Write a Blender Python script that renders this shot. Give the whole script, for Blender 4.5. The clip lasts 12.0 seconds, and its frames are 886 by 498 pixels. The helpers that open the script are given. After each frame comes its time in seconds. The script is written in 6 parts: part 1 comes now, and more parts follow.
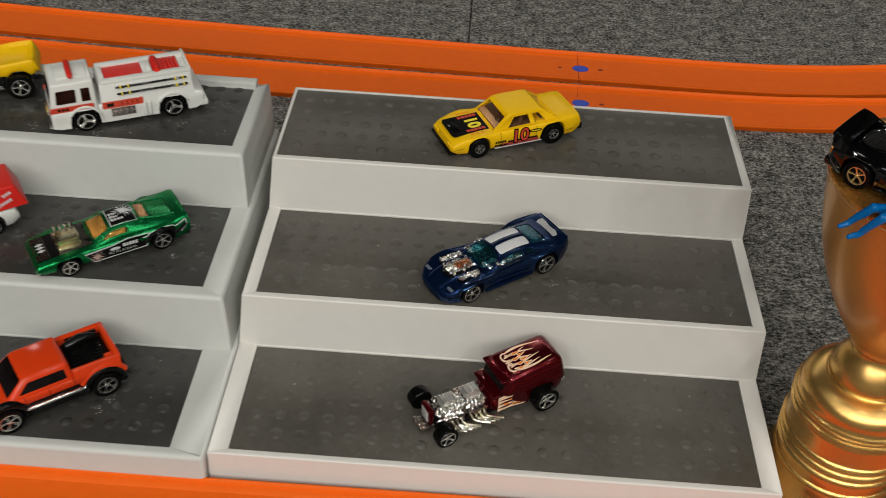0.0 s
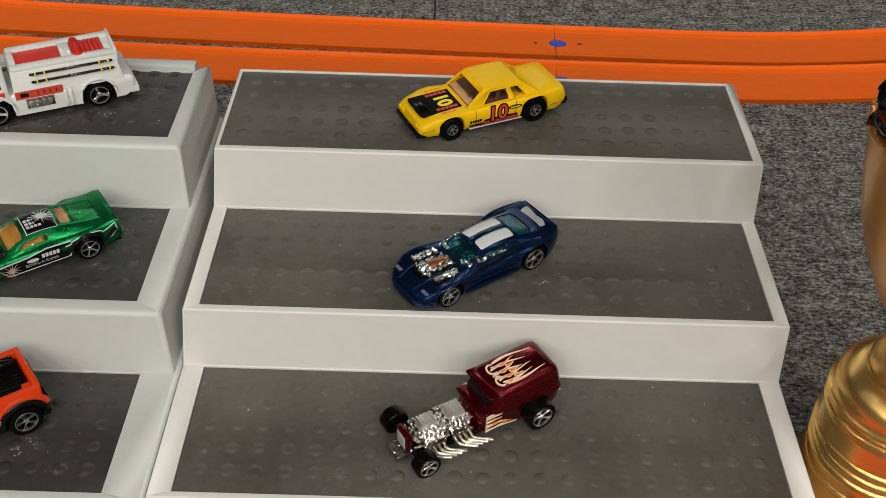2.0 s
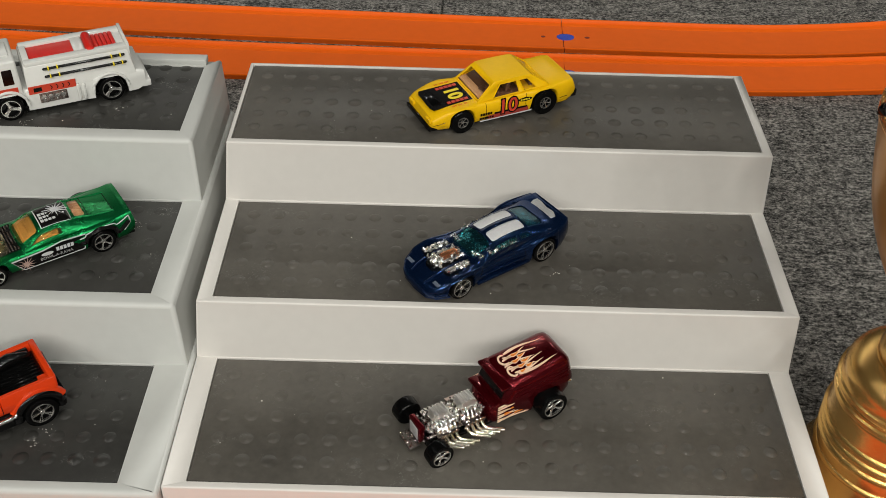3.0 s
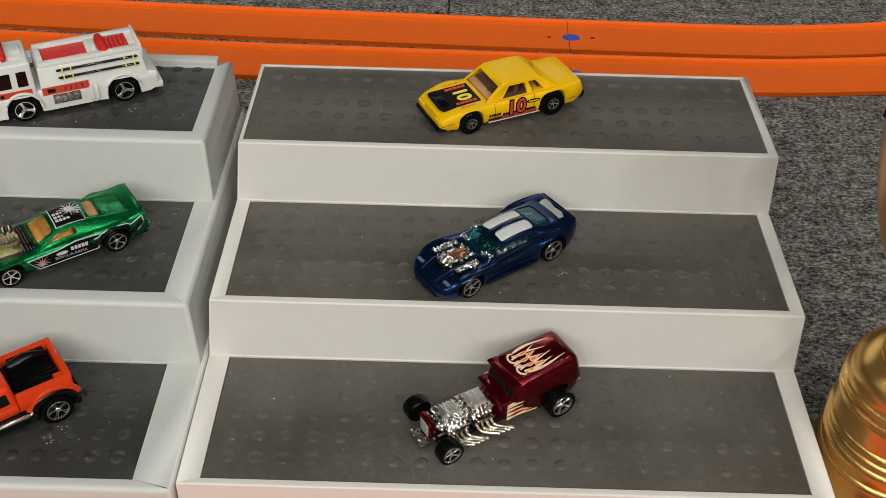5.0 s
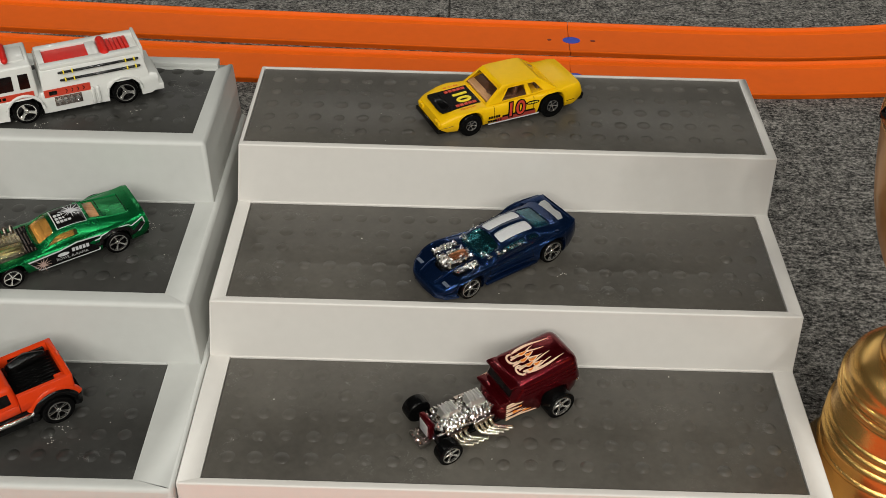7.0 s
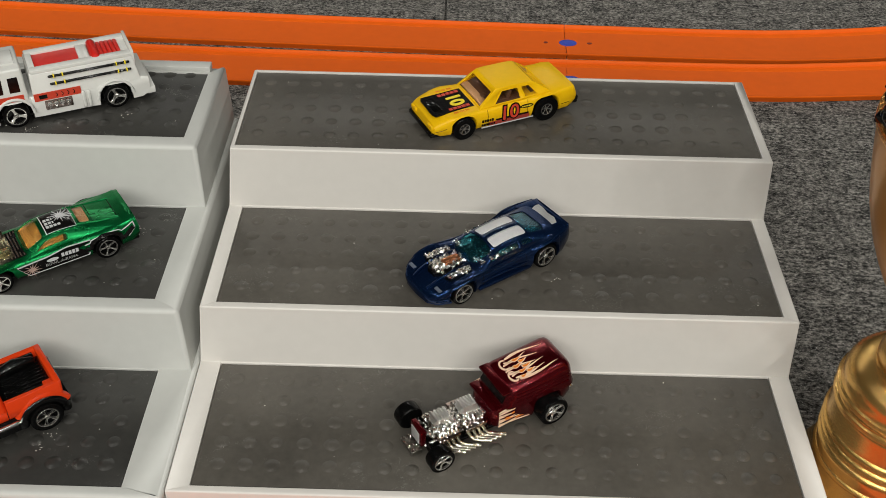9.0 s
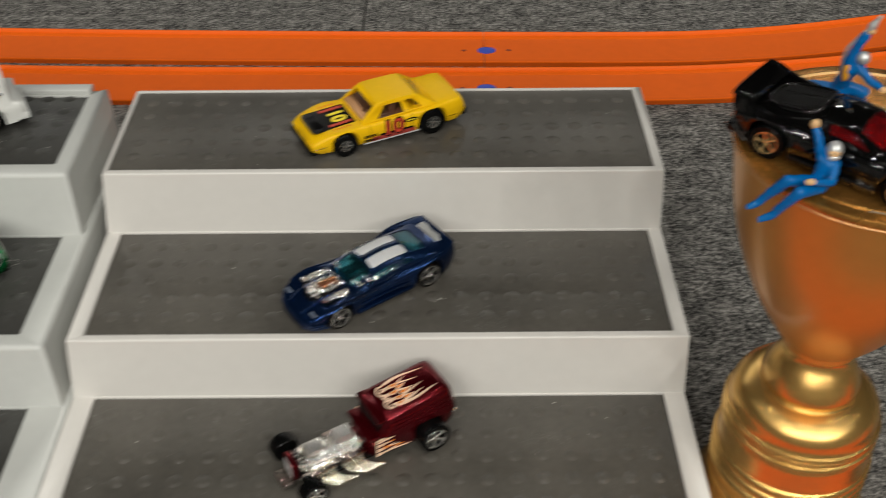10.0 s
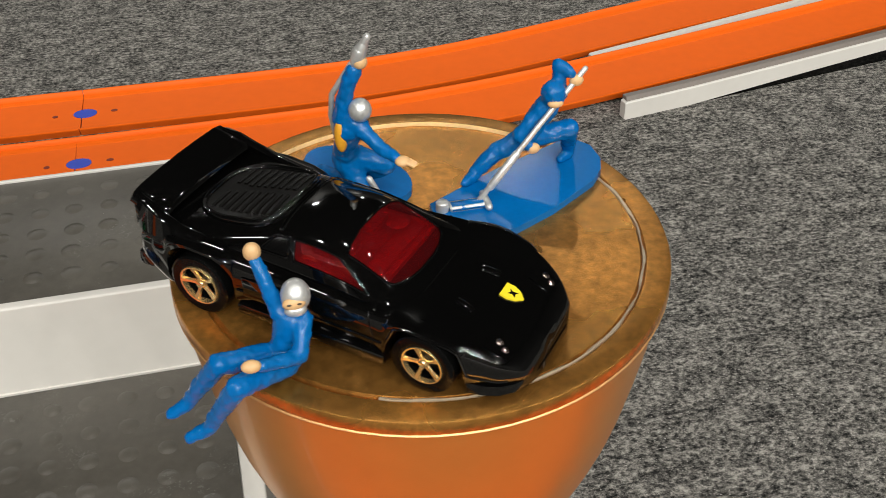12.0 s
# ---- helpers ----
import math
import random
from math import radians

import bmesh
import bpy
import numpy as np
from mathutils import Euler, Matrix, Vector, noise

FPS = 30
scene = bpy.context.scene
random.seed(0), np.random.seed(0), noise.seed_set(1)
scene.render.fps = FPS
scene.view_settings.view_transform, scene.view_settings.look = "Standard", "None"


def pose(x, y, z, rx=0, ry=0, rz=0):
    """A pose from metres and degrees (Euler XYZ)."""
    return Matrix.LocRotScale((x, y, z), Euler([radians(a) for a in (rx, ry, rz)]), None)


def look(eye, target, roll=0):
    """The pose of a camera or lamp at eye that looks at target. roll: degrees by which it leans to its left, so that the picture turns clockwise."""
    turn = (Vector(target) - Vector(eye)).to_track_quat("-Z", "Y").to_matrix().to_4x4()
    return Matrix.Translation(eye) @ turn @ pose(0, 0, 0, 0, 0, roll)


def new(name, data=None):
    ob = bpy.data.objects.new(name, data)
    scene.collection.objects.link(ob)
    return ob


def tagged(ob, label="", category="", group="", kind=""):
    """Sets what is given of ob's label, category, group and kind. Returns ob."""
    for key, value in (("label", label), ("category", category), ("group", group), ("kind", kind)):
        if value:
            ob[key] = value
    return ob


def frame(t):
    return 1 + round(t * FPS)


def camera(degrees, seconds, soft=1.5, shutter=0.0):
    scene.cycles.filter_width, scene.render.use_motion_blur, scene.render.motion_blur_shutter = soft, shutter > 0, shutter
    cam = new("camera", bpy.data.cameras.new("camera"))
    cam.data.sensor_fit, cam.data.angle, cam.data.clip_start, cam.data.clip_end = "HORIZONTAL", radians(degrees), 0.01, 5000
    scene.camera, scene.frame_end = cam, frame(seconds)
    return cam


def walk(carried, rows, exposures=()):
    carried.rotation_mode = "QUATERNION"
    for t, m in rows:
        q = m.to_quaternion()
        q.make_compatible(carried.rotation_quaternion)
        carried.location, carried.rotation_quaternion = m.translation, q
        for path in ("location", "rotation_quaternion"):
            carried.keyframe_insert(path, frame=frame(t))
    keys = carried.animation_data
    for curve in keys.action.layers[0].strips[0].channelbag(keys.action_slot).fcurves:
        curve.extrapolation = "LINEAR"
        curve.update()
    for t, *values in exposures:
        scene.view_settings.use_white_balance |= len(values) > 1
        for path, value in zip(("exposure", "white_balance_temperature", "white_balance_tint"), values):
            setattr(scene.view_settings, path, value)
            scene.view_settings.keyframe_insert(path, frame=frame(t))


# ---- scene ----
cam = camera(45.03, 12.0, soft=0.55, shutter=0.4)
walk(cam, [
    (0, look((0.1042, -0.3078, 0.4007), (0.0960, 0.0041, 0.1505), 3.05)),
    (0.2, look((0.1050, -0.2849, 0.3833), (0.1007, 0.0268, 0.1327), 3.42)),
    (0.5, look((0.1047, -0.2637, 0.3628), (0.1035, 0.0485, 0.1127), 3.24)),
    (1, look((0.1008, -0.2582, 0.3592), (0.1008, 0.0539, 0.1089), 2.69)),
    (1.5, look((0.1034, -0.2546, 0.3557), (0.1042, 0.0570, 0.1049), 2.03)),
    (2, look((0.1037, -0.2530, 0.3570), (0.1053, 0.0584, 0.1060), 1.91)),
    (2.5, look((0.1006, -0.2548, 0.3573), (0.1010, 0.0561, 0.1057), 1.61)),
    (3, look((0.1008, -0.2564, 0.3573), (0.1008, 0.0541, 0.1051), 1.56)),
    (5, look((0.0971, -0.2601, 0.3616), (0.0967, 0.0497, 0.1086), 1.55)),
    (5.5, look((0.0973, -0.2610, 0.3618), (0.0966, 0.0491, 0.1091), 1.49)),
    (6, look((0.0967, -0.2620, 0.3614), (0.0958, 0.0484, 0.1091), 1.46)),
    (6.5, look((0.0990, -0.2617, 0.3620), (0.0976, 0.0490, 0.1101), 1.39)),
    (7, look((0.0985, -0.2623, 0.3617), (0.0971, 0.0485, 0.1099), 1.42)),
    (9, look((0.1023, -0.2583, 0.3601), (0.1003, 0.0530, 0.1089), 1.31)),
    (9.5, look((0.1023, -0.2596, 0.3604), (0.1006, 0.0516, 0.1092), 1.26)),
    (9.7, look((0.1110, -0.2591, 0.3617), (0.1093, 0.0525, 0.1110), 0.82)),
    (9.8, look((0.1206, -0.2558, 0.3596), (0.1204, 0.0562, 0.1093), 0.75)),
    (10, look((0.1495, -0.2409, 0.3546), (0.1506, 0.0718, 0.1051), -0.31)),
    (10.2, look((0.1730, -0.2240, 0.3476), (0.1802, 0.0891, 0.0988), -0.63)),
    (10.5, look((0.2019, -0.1964, 0.3343), (0.2316, 0.1161, 0.0864), -0.36)),
    (10.6, look((0.2110, -0.1863, 0.3296), (0.2462, 0.1257, 0.0817), -0.69)),
    (10.8, look((0.2277, -0.1648, 0.3170), (0.2733, 0.1469, 0.0706), -1.06)),
    (11, look((0.2439, -0.1449, 0.3046), (0.2993, 0.1659, 0.0590), -1.54)),
    (11.5, look((0.2572, -0.1166, 0.2898), (0.3292, 0.1929, 0.0468), -0.47)),
    (12, look((0.2518, -0.1156, 0.2905), (0.3264, 0.1947, 0.0495), -0.27)),
], [(0.0, -0.60), (0.6, -0.43), (9.6, -0.42), (10.4, -0.38), (11.2, -0.05), (12.0, 0.08)])

MM = 0.001


# ---- light: a hall with a grid of ceiling lamps ----
world = bpy.data.worlds.new("hall")
scene.world = world
world.use_nodes = True
world.node_tree.nodes["Background"].inputs[0].default_value = (1.0, 0.93, 0.85, 1)
world.node_tree.nodes["Background"].inputs[1].default_value = 0.02


def ceiling_lamp(x, y, z, watts, size):
    data = bpy.data.lights.new("ceiling_lamp", "AREA")
    data.shape, data.size, data.energy, data.color = "DISK", size, watts, (1.0, 0.985, 0.918)
    ob = new("ceiling_lamp", data)
    ob.matrix_world = pose(x, y, z)
    return ob


for x, share in ((-2.7, 0.82), (-1.2, 0.98), (0.3, 0.94), (1.8, 1.0), (3.3, 0.85)):
    for y, watts in ((-5.9, 76), (-4.4, 56), (-2.9, 37), (-1.4, 13), (0.2, 5), (4.7, 16)):
        ceiling_lamp(x, y, 3.15, watts * share, 0.13)


# ---- materials ----
def nodes_of(m):
    m.use_nodes = True
    n = m.node_tree.nodes
    return n, m.node_tree.links, n["Principled BSDF"]


def paint(name, colour, rough=0.4, metal=0.0, grain=0.0, scale=300.0, bump=0.0, coat=0.0, wear=0.12, bump_scale=None, fine_part=0.5, spec=0.5):
    """A procedural surface: broad and fine variation of the colour, fine relief, uneven roughness."""
    m = bpy.data.materials.new(name)
    n, link, bsdf = nodes_of(m)
    place = n.new("ShaderNodeTexCoord")
    broad = n.new("ShaderNodeTexNoise")
    broad.inputs["Scale"].default_value, broad.inputs["Detail"].default_value = scale * 0.15, 3
    fine = n.new("ShaderNodeTexNoise")
    fine.inputs["Scale"].default_value, fine.inputs["Detail"].default_value = scale * 3, 4
    for tex in (broad, fine):
        link.new(place.outputs["Object"], tex.inputs["Vector"])
    mix = n.new("ShaderNodeMix")
    mix.inputs["Factor"].default_value = fine_part
    link.new(broad.outputs["Fac"], mix.inputs["A"])
    link.new(fine.outputs["Fac"], mix.inputs["B"])
    ramp = n.new("ShaderNodeValToRGB")
    k = wear + grain
    ramp.color_ramp.elements[0].position, ramp.color_ramp.elements[1].position = 0.3, 0.7
    ramp.color_ramp.elements[0].color = (*[c * (1 - k) for c in colour], 1)
    ramp.color_ramp.elements[1].color = (*[min(1, c * (1 + k)) for c in colour], 1)
    link.new(mix.outputs["Result"], ramp.inputs["Fac"])
    link.new(ramp.outputs["Color"], bsdf.inputs["Base Color"])
    rr = n.new("ShaderNodeMapRange")
    rr.inputs["To Min"].default_value, rr.inputs["To Max"].default_value = rough * 0.8, min(1, rough * 1.25)
    link.new(broad.outputs["Fac"], rr.inputs["Value"])
    link.new(rr.outputs["Result"], bsdf.inputs["Roughness"])
    bsdf.inputs["Metallic"].default_value = metal
    bsdf.inputs["Specular IOR Level"].default_value = spec
    bsdf.inputs["Coat Weight"].default_value = coat
    bsdf.inputs["Coat Roughness"].default_value = 0.06
    if bump:
        rel = n.new("ShaderNodeTexNoise")
        rel.inputs["Scale"].default_value, rel.inputs["Detail"].default_value = bump_scale or scale * 4, 3
        link.new(place.outputs["Object"], rel.inputs["Vector"])
        b = n.new("ShaderNodeBump")
        b.inputs["Strength"].default_value, b.inputs["Distance"].default_value = bump, 0.0004
        link.new(rel.outputs["Fac"], b.inputs["Height"])
        link.new(b.outputs["Normal"], bsdf.inputs["Normal"])
    return m


def carpet_material():
    """Heathered grey felt: fibres that lie mostly along x, with light flecks."""
    m = bpy.data.materials.new("grey_felt")
    n, link, bsdf = nodes_of(m)
    place = n.new("ShaderNodeTexCoord")
    stretch = n.new("ShaderNodeMapping")
    stretch.inputs["Scale"].default_value = (0.7, 1.0, 1.0)
    link.new(place.outputs["Object"], stretch.inputs["Vector"])
    fibre = n.new("ShaderNodeTexNoise")
    fibre.inputs["Scale"].default_value, fibre.inputs["Detail"].default_value, fibre.inputs["Roughness"].default_value = 500, 5, 0.85
    patch = n.new("ShaderNodeTexNoise")
    patch.inputs["Scale"].default_value, patch.inputs["Detail"].default_value = 120, 4
    fleck = n.new("ShaderNodeTexNoise")
    fleck.inputs["Scale"].default_value, fleck.inputs["Detail"].default_value = 1150, 2
    for tex in (fibre, patch, fleck):
        link.new(stretch.outputs["Vector"], tex.inputs["Vector"])
    tone = n.new("ShaderNodeMix")
    tone.inputs["Factor"].default_value = 0.2
    link.new(fibre.outputs["Fac"], tone.inputs["A"])
    link.new(patch.outputs["Fac"], tone.inputs["B"])
    ramp = n.new("ShaderNodeValToRGB")
    e = ramp.color_ramp.elements
    e[0].position, e[0].color = 0.42, (0.008, 0.008, 0.008, 1)
    e[1].position, e[1].color = 0.61, (0.50, 0.47, 0.43, 1)
    mid = e.new(0.50)
    mid.color = (0.134, 0.128, 0.119, 1)
    link.new(tone.outputs["Result"], ramp.inputs["Fac"])
    spot = n.new("ShaderNodeMapRange")
    spot.inputs["From Min"].default_value, spot.inputs["From Max"].default_value = 0.65, 0.73
    link.new(fleck.outputs["Fac"], spot.inputs["Value"])
    mix = n.new("ShaderNodeMix")
    mix.data_type = "RGBA"
    link.new(spot.outputs["Result"], mix.inputs["Factor"])
    link.new(ramp.outputs["Color"], mix.inputs["A"])
    mix.inputs["B"].default_value = (0.62, 0.60, 0.57, 1)
    link.new(mix.outputs["Result"], bsdf.inputs["Base Color"])
    bsdf.inputs["Roughness"].default_value = 0.95
    bsdf.inputs["Specular IOR Level"].default_value = 0.2
    b = n.new("ShaderNodeBump")
    b.inputs["Strength"].default_value, b.inputs["Distance"].default_value = 1.0, 0.0016
    link.new(fibre.outputs["Fac"], b.inputs["Height"])
    link.new(b.outputs["Normal"], bsdf.inputs["Normal"])
    return m


def mat_material(name, colour, amount):
    """Grey rubber with dust, smudges and pale scuffs of uneven shape."""
    m = paint(name, colour, 0.36, spec=0.52, scale=110, wear=0.30, grain=0.1, bump=0.10, bump_scale=2500, fine_part=0.3)
    n, link, bsdf = nodes_of(m)
    old = bsdf.inputs["Base Color"].links[0].from_socket
    place = n.new("ShaderNodeTexCoord")
    spread = n.new("ShaderNodeTexNoise")
    spread.inputs["Scale"].default_value, spread.inputs["Detail"].default_value, spread.inputs["Distortion"].default_value = 55, 3, 0.8
    scratch = n.new("ShaderNodeTexNoise")
    scratch.inputs["Scale"].default_value, scratch.inputs["Detail"].default_value, scratch.inputs["Distortion"].default_value = 420, 4, 2.5
    masks = []
    for tex, lo, hi in ((spread, 0.54, 0.72), (scratch, 0.56, 0.74)):
        link.new(place.outputs["Object"], tex.inputs["Vector"])
        mask = n.new("ShaderNodeMapRange")
        mask.inputs["From Min"].default_value, mask.inputs["From Max"].default_value = lo, hi
        link.new(tex.outputs["Fac"], mask.inputs["Value"])
        masks.append(mask)
    both = n.new("ShaderNodeMath")
    both.operation = "MULTIPLY"
    link.new(masks[0].outputs["Result"], both.inputs[0])
    link.new(masks[1].outputs["Result"], both.inputs[1])
    scale = n.new("ShaderNodeMath")
    scale.operation = "MULTIPLY"
    link.new(both.outputs["Value"], scale.inputs[0])
    scale.inputs[1].default_value = amount
    mix = n.new("ShaderNodeMix")
    mix.data_type = "RGBA"
    link.new(scale.outputs["Value"], mix.inputs["Factor"])
    link.new(old, mix.inputs["A"])
    mix.inputs["B"].default_value = (0.34, 0.34, 0.32, 1)
    link.new(mix.outputs["Result"], bsdf.inputs["Base Color"])
    return m


def glass_tint(name, colour, rough=0.05, clear=0.97):
    m = bpy.data.materials.new(name)
    n, link, bsdf = nodes_of(m)
    bsdf.inputs["Base Color"].default_value = (*colour, 1)
    bsdf.inputs["Roughness"].default_value = rough
    bsdf.inputs["Transmission Weight"].default_value = clear
    bsdf.inputs["IOR"].default_value = 1.4
    return m


CLEAR = glass_tint("clear_plastic_window", (0.80, 0.70, 0.60), 0.03, 1.0)
TEAL = glass_tint("teal_plastic_window", (0.10, 0.44, 0.52), 0.03, 0.99)
AMBER = glass_tint("amber_plastic_window", (0.60, 0.47, 0.20), 0.03)
RUBY = glass_tint("red_plastic_window", (0.38, 0.03, 0.036), 0.03, 0.95)
FELT = carpet_material()
WHITE = paint("white_plastic", (0.60, 0.575, 0.54), 0.42, scale=60, wear=0.03, bump=0.05, bump_scale=1500)
OLD_WHITE = paint("aged_white_plastic", (0.475, 0.48, 0.457), 0.45, scale=60, wear=0.04, bump=0.05, bump_scale=1500)
MAT_GREY = mat_material("grey_rubber_mat", (0.073, 0.066, 0.056), 0.45)
MAT_WORN = mat_material("scuffed_rubber_mat", (0.033, 0.032, 0.029), 0.85)
ORANGE = paint("orange_plastic", (0.72, 0.112, 0.006), 0.5, spec=0.14, scale=50, wear=0.05, bump=0.04, bump_scale=900)
BLUE_CLIP = paint("blue_plastic", (0.015, 0.05, 0.42), 0.4, scale=200, wear=0.1)
GOLD = paint("gold_paint", (0.72, 0.43, 0.13), 0.25, metal=0.9, scale=160, wear=0.1, bump=0.10, bump_scale=3500)
BRONZE = paint("copper_gold_paint", (0.62, 0.305, 0.072), 0.37, metal=0.7, coat=0.2, scale=60, wear=0.05, bump=0.06, bump_scale=3000)
LID = paint("worn_gold_lid", (0.55, 0.25, 0.055), 0.26, metal=0.85, scale=220, wear=0.24, grain=0.3, bump=0.17, bump_scale=4200)
PALE = paint("pale_edge", (0.38, 0.31, 0.22), 0.5, scale=300, wear=0.2)
BLACK = paint("black_enamel", (0.0015, 0.0015, 0.0015), 0.025, coat=0.3, scale=100, wear=0.1)
BLACK_BASE = paint("black_plastic", (0.0025, 0.0025, 0.0025), 0.16, spec=0.25, scale=300, wear=0.2)
TYRE = paint("black_tyre", (0.0022, 0.0022, 0.0022), 0.2, spec=0.12, scale=500, wear=0.2, bump=0.1)
CHROME = paint("chrome", (0.94, 0.90, 0.86), 0.17, metal=1.0, scale=600, wear=0.12, bump=0.16, bump_scale=1500)
RIM_CHROME = paint("chrome_rim", (0.70, 0.68, 0.65), 0.18, metal=0.95, scale=700, wear=0.1)
RIM_GOLD = paint("gold_rim", (0.76, 0.54, 0.25), 0.2, metal=0.85, scale=700, wear=0.1)
YELLOW = paint("yellow_enamel", (0.74, 0.43, 0.003), 0.34, spec=0.18, scale=150, wear=0.05)
NAVY = paint("navy_metallic", (0.008, 0.028, 0.096), 0.17, metal=0.85, coat=0.15, bump=0.06, bump_scale=5000, scale=500, wear=0.2, grain=0.2)
MAROON = paint("maroon_metallic", (0.115, 0.003, 0.007), 0.17, metal=0.8, coat=0.15, bump=0.06, bump_scale=5000, scale=500, wear=0.2, grain=0.25)
GREEN = paint("green_metallic", (0.003, 0.19, 0.050), 0.27, metal=0.85, bump=0.08, bump_scale=5000, scale=500, wear=0.2, grain=0.2)
TRUCK_ORANGE = paint("orange_red_enamel", (0.57, 0.040, 0.006), 0.14, spec=0.25, scale=150, wear=0.05)
TRUCK_WHITE = paint("white_enamel", (0.63, 0.63, 0.60), 0.25, coat=0.3, scale=150, wear=0.04)
RED = paint("red_plastic", (0.54, 0.018, 0.012), 0.34, spec=0.2, scale=200, wear=0.1)
DARK_GLASS = paint("dark_window", (0.005, 0.0035, 0.0035), 0.06, spec=0.3, scale=1300, wear=0.75, fine_part=0.05)
SATIN = paint("satin_black_plastic", (0.003, 0.0027, 0.0025), 0.36, spec=0.12, scale=300, wear=0.2)
PACK = paint("ochre_paint", (0.66, 0.30, 0.02), 0.45, scale=400, wear=0.15)
SUIT = paint("blue_suit", (0.0004, 0.106, 0.34), 0.2, spec=0.25, scale=350, wear=0.1, bump=0.06, bump_scale=900)
SKIN = paint("tan_paint", (0.62, 0.38, 0.18), 0.5, scale=400, wear=0.1)
SILVER = paint("silver_paint", (0.60, 0.60, 0.59), 0.34, metal=0.6, scale=400, wear=0.15, bump=0.2, bump_scale=1200)
DECAL_BLACK = paint("black_decal", (0.005, 0.0045, 0.0045), 0.16, spec=0.2, scale=300, wear=0.2)
DECAL_RED = paint("red_decal", (0.52, 0.045, 0.02), 0.35, scale=300, wear=0.1)
DECAL_MAROON = paint("brick_red_decal", (0.27, 0.03, 0.02), 0.35, scale=300, wear=0.1)
DECAL_ORANGE = paint("orange_decal", (0.70, 0.20, 0.02), 0.35, scale=300, wear=0.1)
DECAL_WHITE = paint("white_decal", (0.50, 0.50, 0.51), 0.35, scale=300, wear=0.1)
DECAL_YELLOW = paint("yellow_decal", (0.80, 0.62, 0.02), 0.35, scale=300, wear=0.05)
DECAL_CREAM = paint("cream_flame_decal", (0.80, 0.56, 0.40), 0.35, scale=300, wear=0.1)
DECAL_DUSTY = paint("dusty_pink_decal", (0.36, 0.25, 0.21), 0.35, scale=300, wear=0.3)
WALL_PAINT = paint("hall_wall_paint", (0.045, 0.043, 0.04), 0.7, scale=4, wear=0.05)
PIPE = paint("pale_chrome_pipe", (0.86, 0.81, 0.66), 0.14, metal=1.0, scale=600, wear=0.15, bump=0.2, bump_scale=1500)
PALE_COPPER = paint("bare_copper_edge", (0.66, 0.37, 0.15), 0.35, metal=0.6, scale=300, wear=0.2)
TAN = paint("tan_plastic_trim", (0.40, 0.24, 0.13), 0.4, scale=300, wear=0.12)
BROWN = paint("brown_cabin_plastic", (0.085, 0.042, 0.024), 0.4, scale=300, wear=0.15)
RED_TRIM = paint("dark_red_trim", (0.13, 0.014, 0.014), 0.3, scale=300, wear=0.15)
SATIN_CHROME = paint("satin_chrome", (0.92, 0.89, 0.85), 0.34, metal=1.0, scale=600, wear=0.15, bump=0.2, bump_scale=1500)
DARK_CHROME = paint("dark_chrome", (0.22, 0.19, 0.15), 0.25, metal=1.0, scale=600, wear=0.2, bump=0.2, bump_scale=1500)
GUNMETAL = paint("gunmetal", (0.52, 0.42, 0.38), 0.12, metal=1.0, scale=600, wear=0.3, bump=0.3, bump_scale=1500)
SMOKE = paint("smoky_lens", (0.10, 0.12, 0.16), 0.15, coat=0.4, scale=600, wear=0.2)
SLOT_RED = paint("dark_red_slot", (0.16, 0.012, 0.004), 0.5, scale=300)
BOARD_TOP = paint("grey_brown_plastic", (0.17, 0.145, 0.13), 0.5, scale=200, wear=0.1)
SLAT = paint("brown_slat", (0.034, 0.02, 0.012), 0.3, scale=400)
PALE_GOLD = paint("pale_gold_edge", (0.86, 0.66, 0.34), 0.4, metal=0.25, scale=300, wear=0.15)
DUST = paint("pale_debris", (0.6, 0.58, 0.52), 0.5, scale=500)


# ---- building helpers (millimetres in, metres out) ----
def mesh_of(name, bm, mats, smooth=40):
    bmesh.ops.scale(bm, vec=(MM, MM, MM), verts=bm.verts)
    bmesh.ops.recalc_face_normals(bm, faces=bm.faces)
    me = bpy.data.meshes.new(name)
    bm.to_mesh(me)
    bm.free()
    for m in mats if isinstance(mats, (list, tuple)) else [mats]:
        me.materials.append(m)
    me.polygons.foreach_set("use_smooth", [True] * len(me.polygons))
    me.set_sharp_from_angle(angle=radians(smooth))
    return me


def part(name, bm, material, parent, label="", smooth=40):
    ob = new(name, mesh_of(name, bm, material, smooth))
    ob.parent = parent
    return tagged(ob, label)


def thing(name, m, label, category, group="", kind=""):
    ob = new(name)
    ob.empty_display_size = 0.01
    ob.matrix_world = m
    return tagged(ob, label, category, group, kind)


def mm_pose(x, y, z, rz=0, rx=0, ry=0):
    return pose(x * MM, y * MM, z * MM, rx, ry, rz)


def quads(bm, ring_list, close=True, caps=True):
    """Skins a list of rings (equal numbers of points)."""
    rows = [[bm.verts.new(p) for p in ring] for ring in ring_list]
    count = len(rows[0])
    for a, b in zip(rows, rows[1:]):
        for i in range(count if close else count - 1):
            j = (i + 1) % count
            bm.faces.new((a[i], a[j], b[j], b[i]))
    if caps:
        bm.faces.new(rows[0])
        bm.faces.new(rows[-1])
    return rows


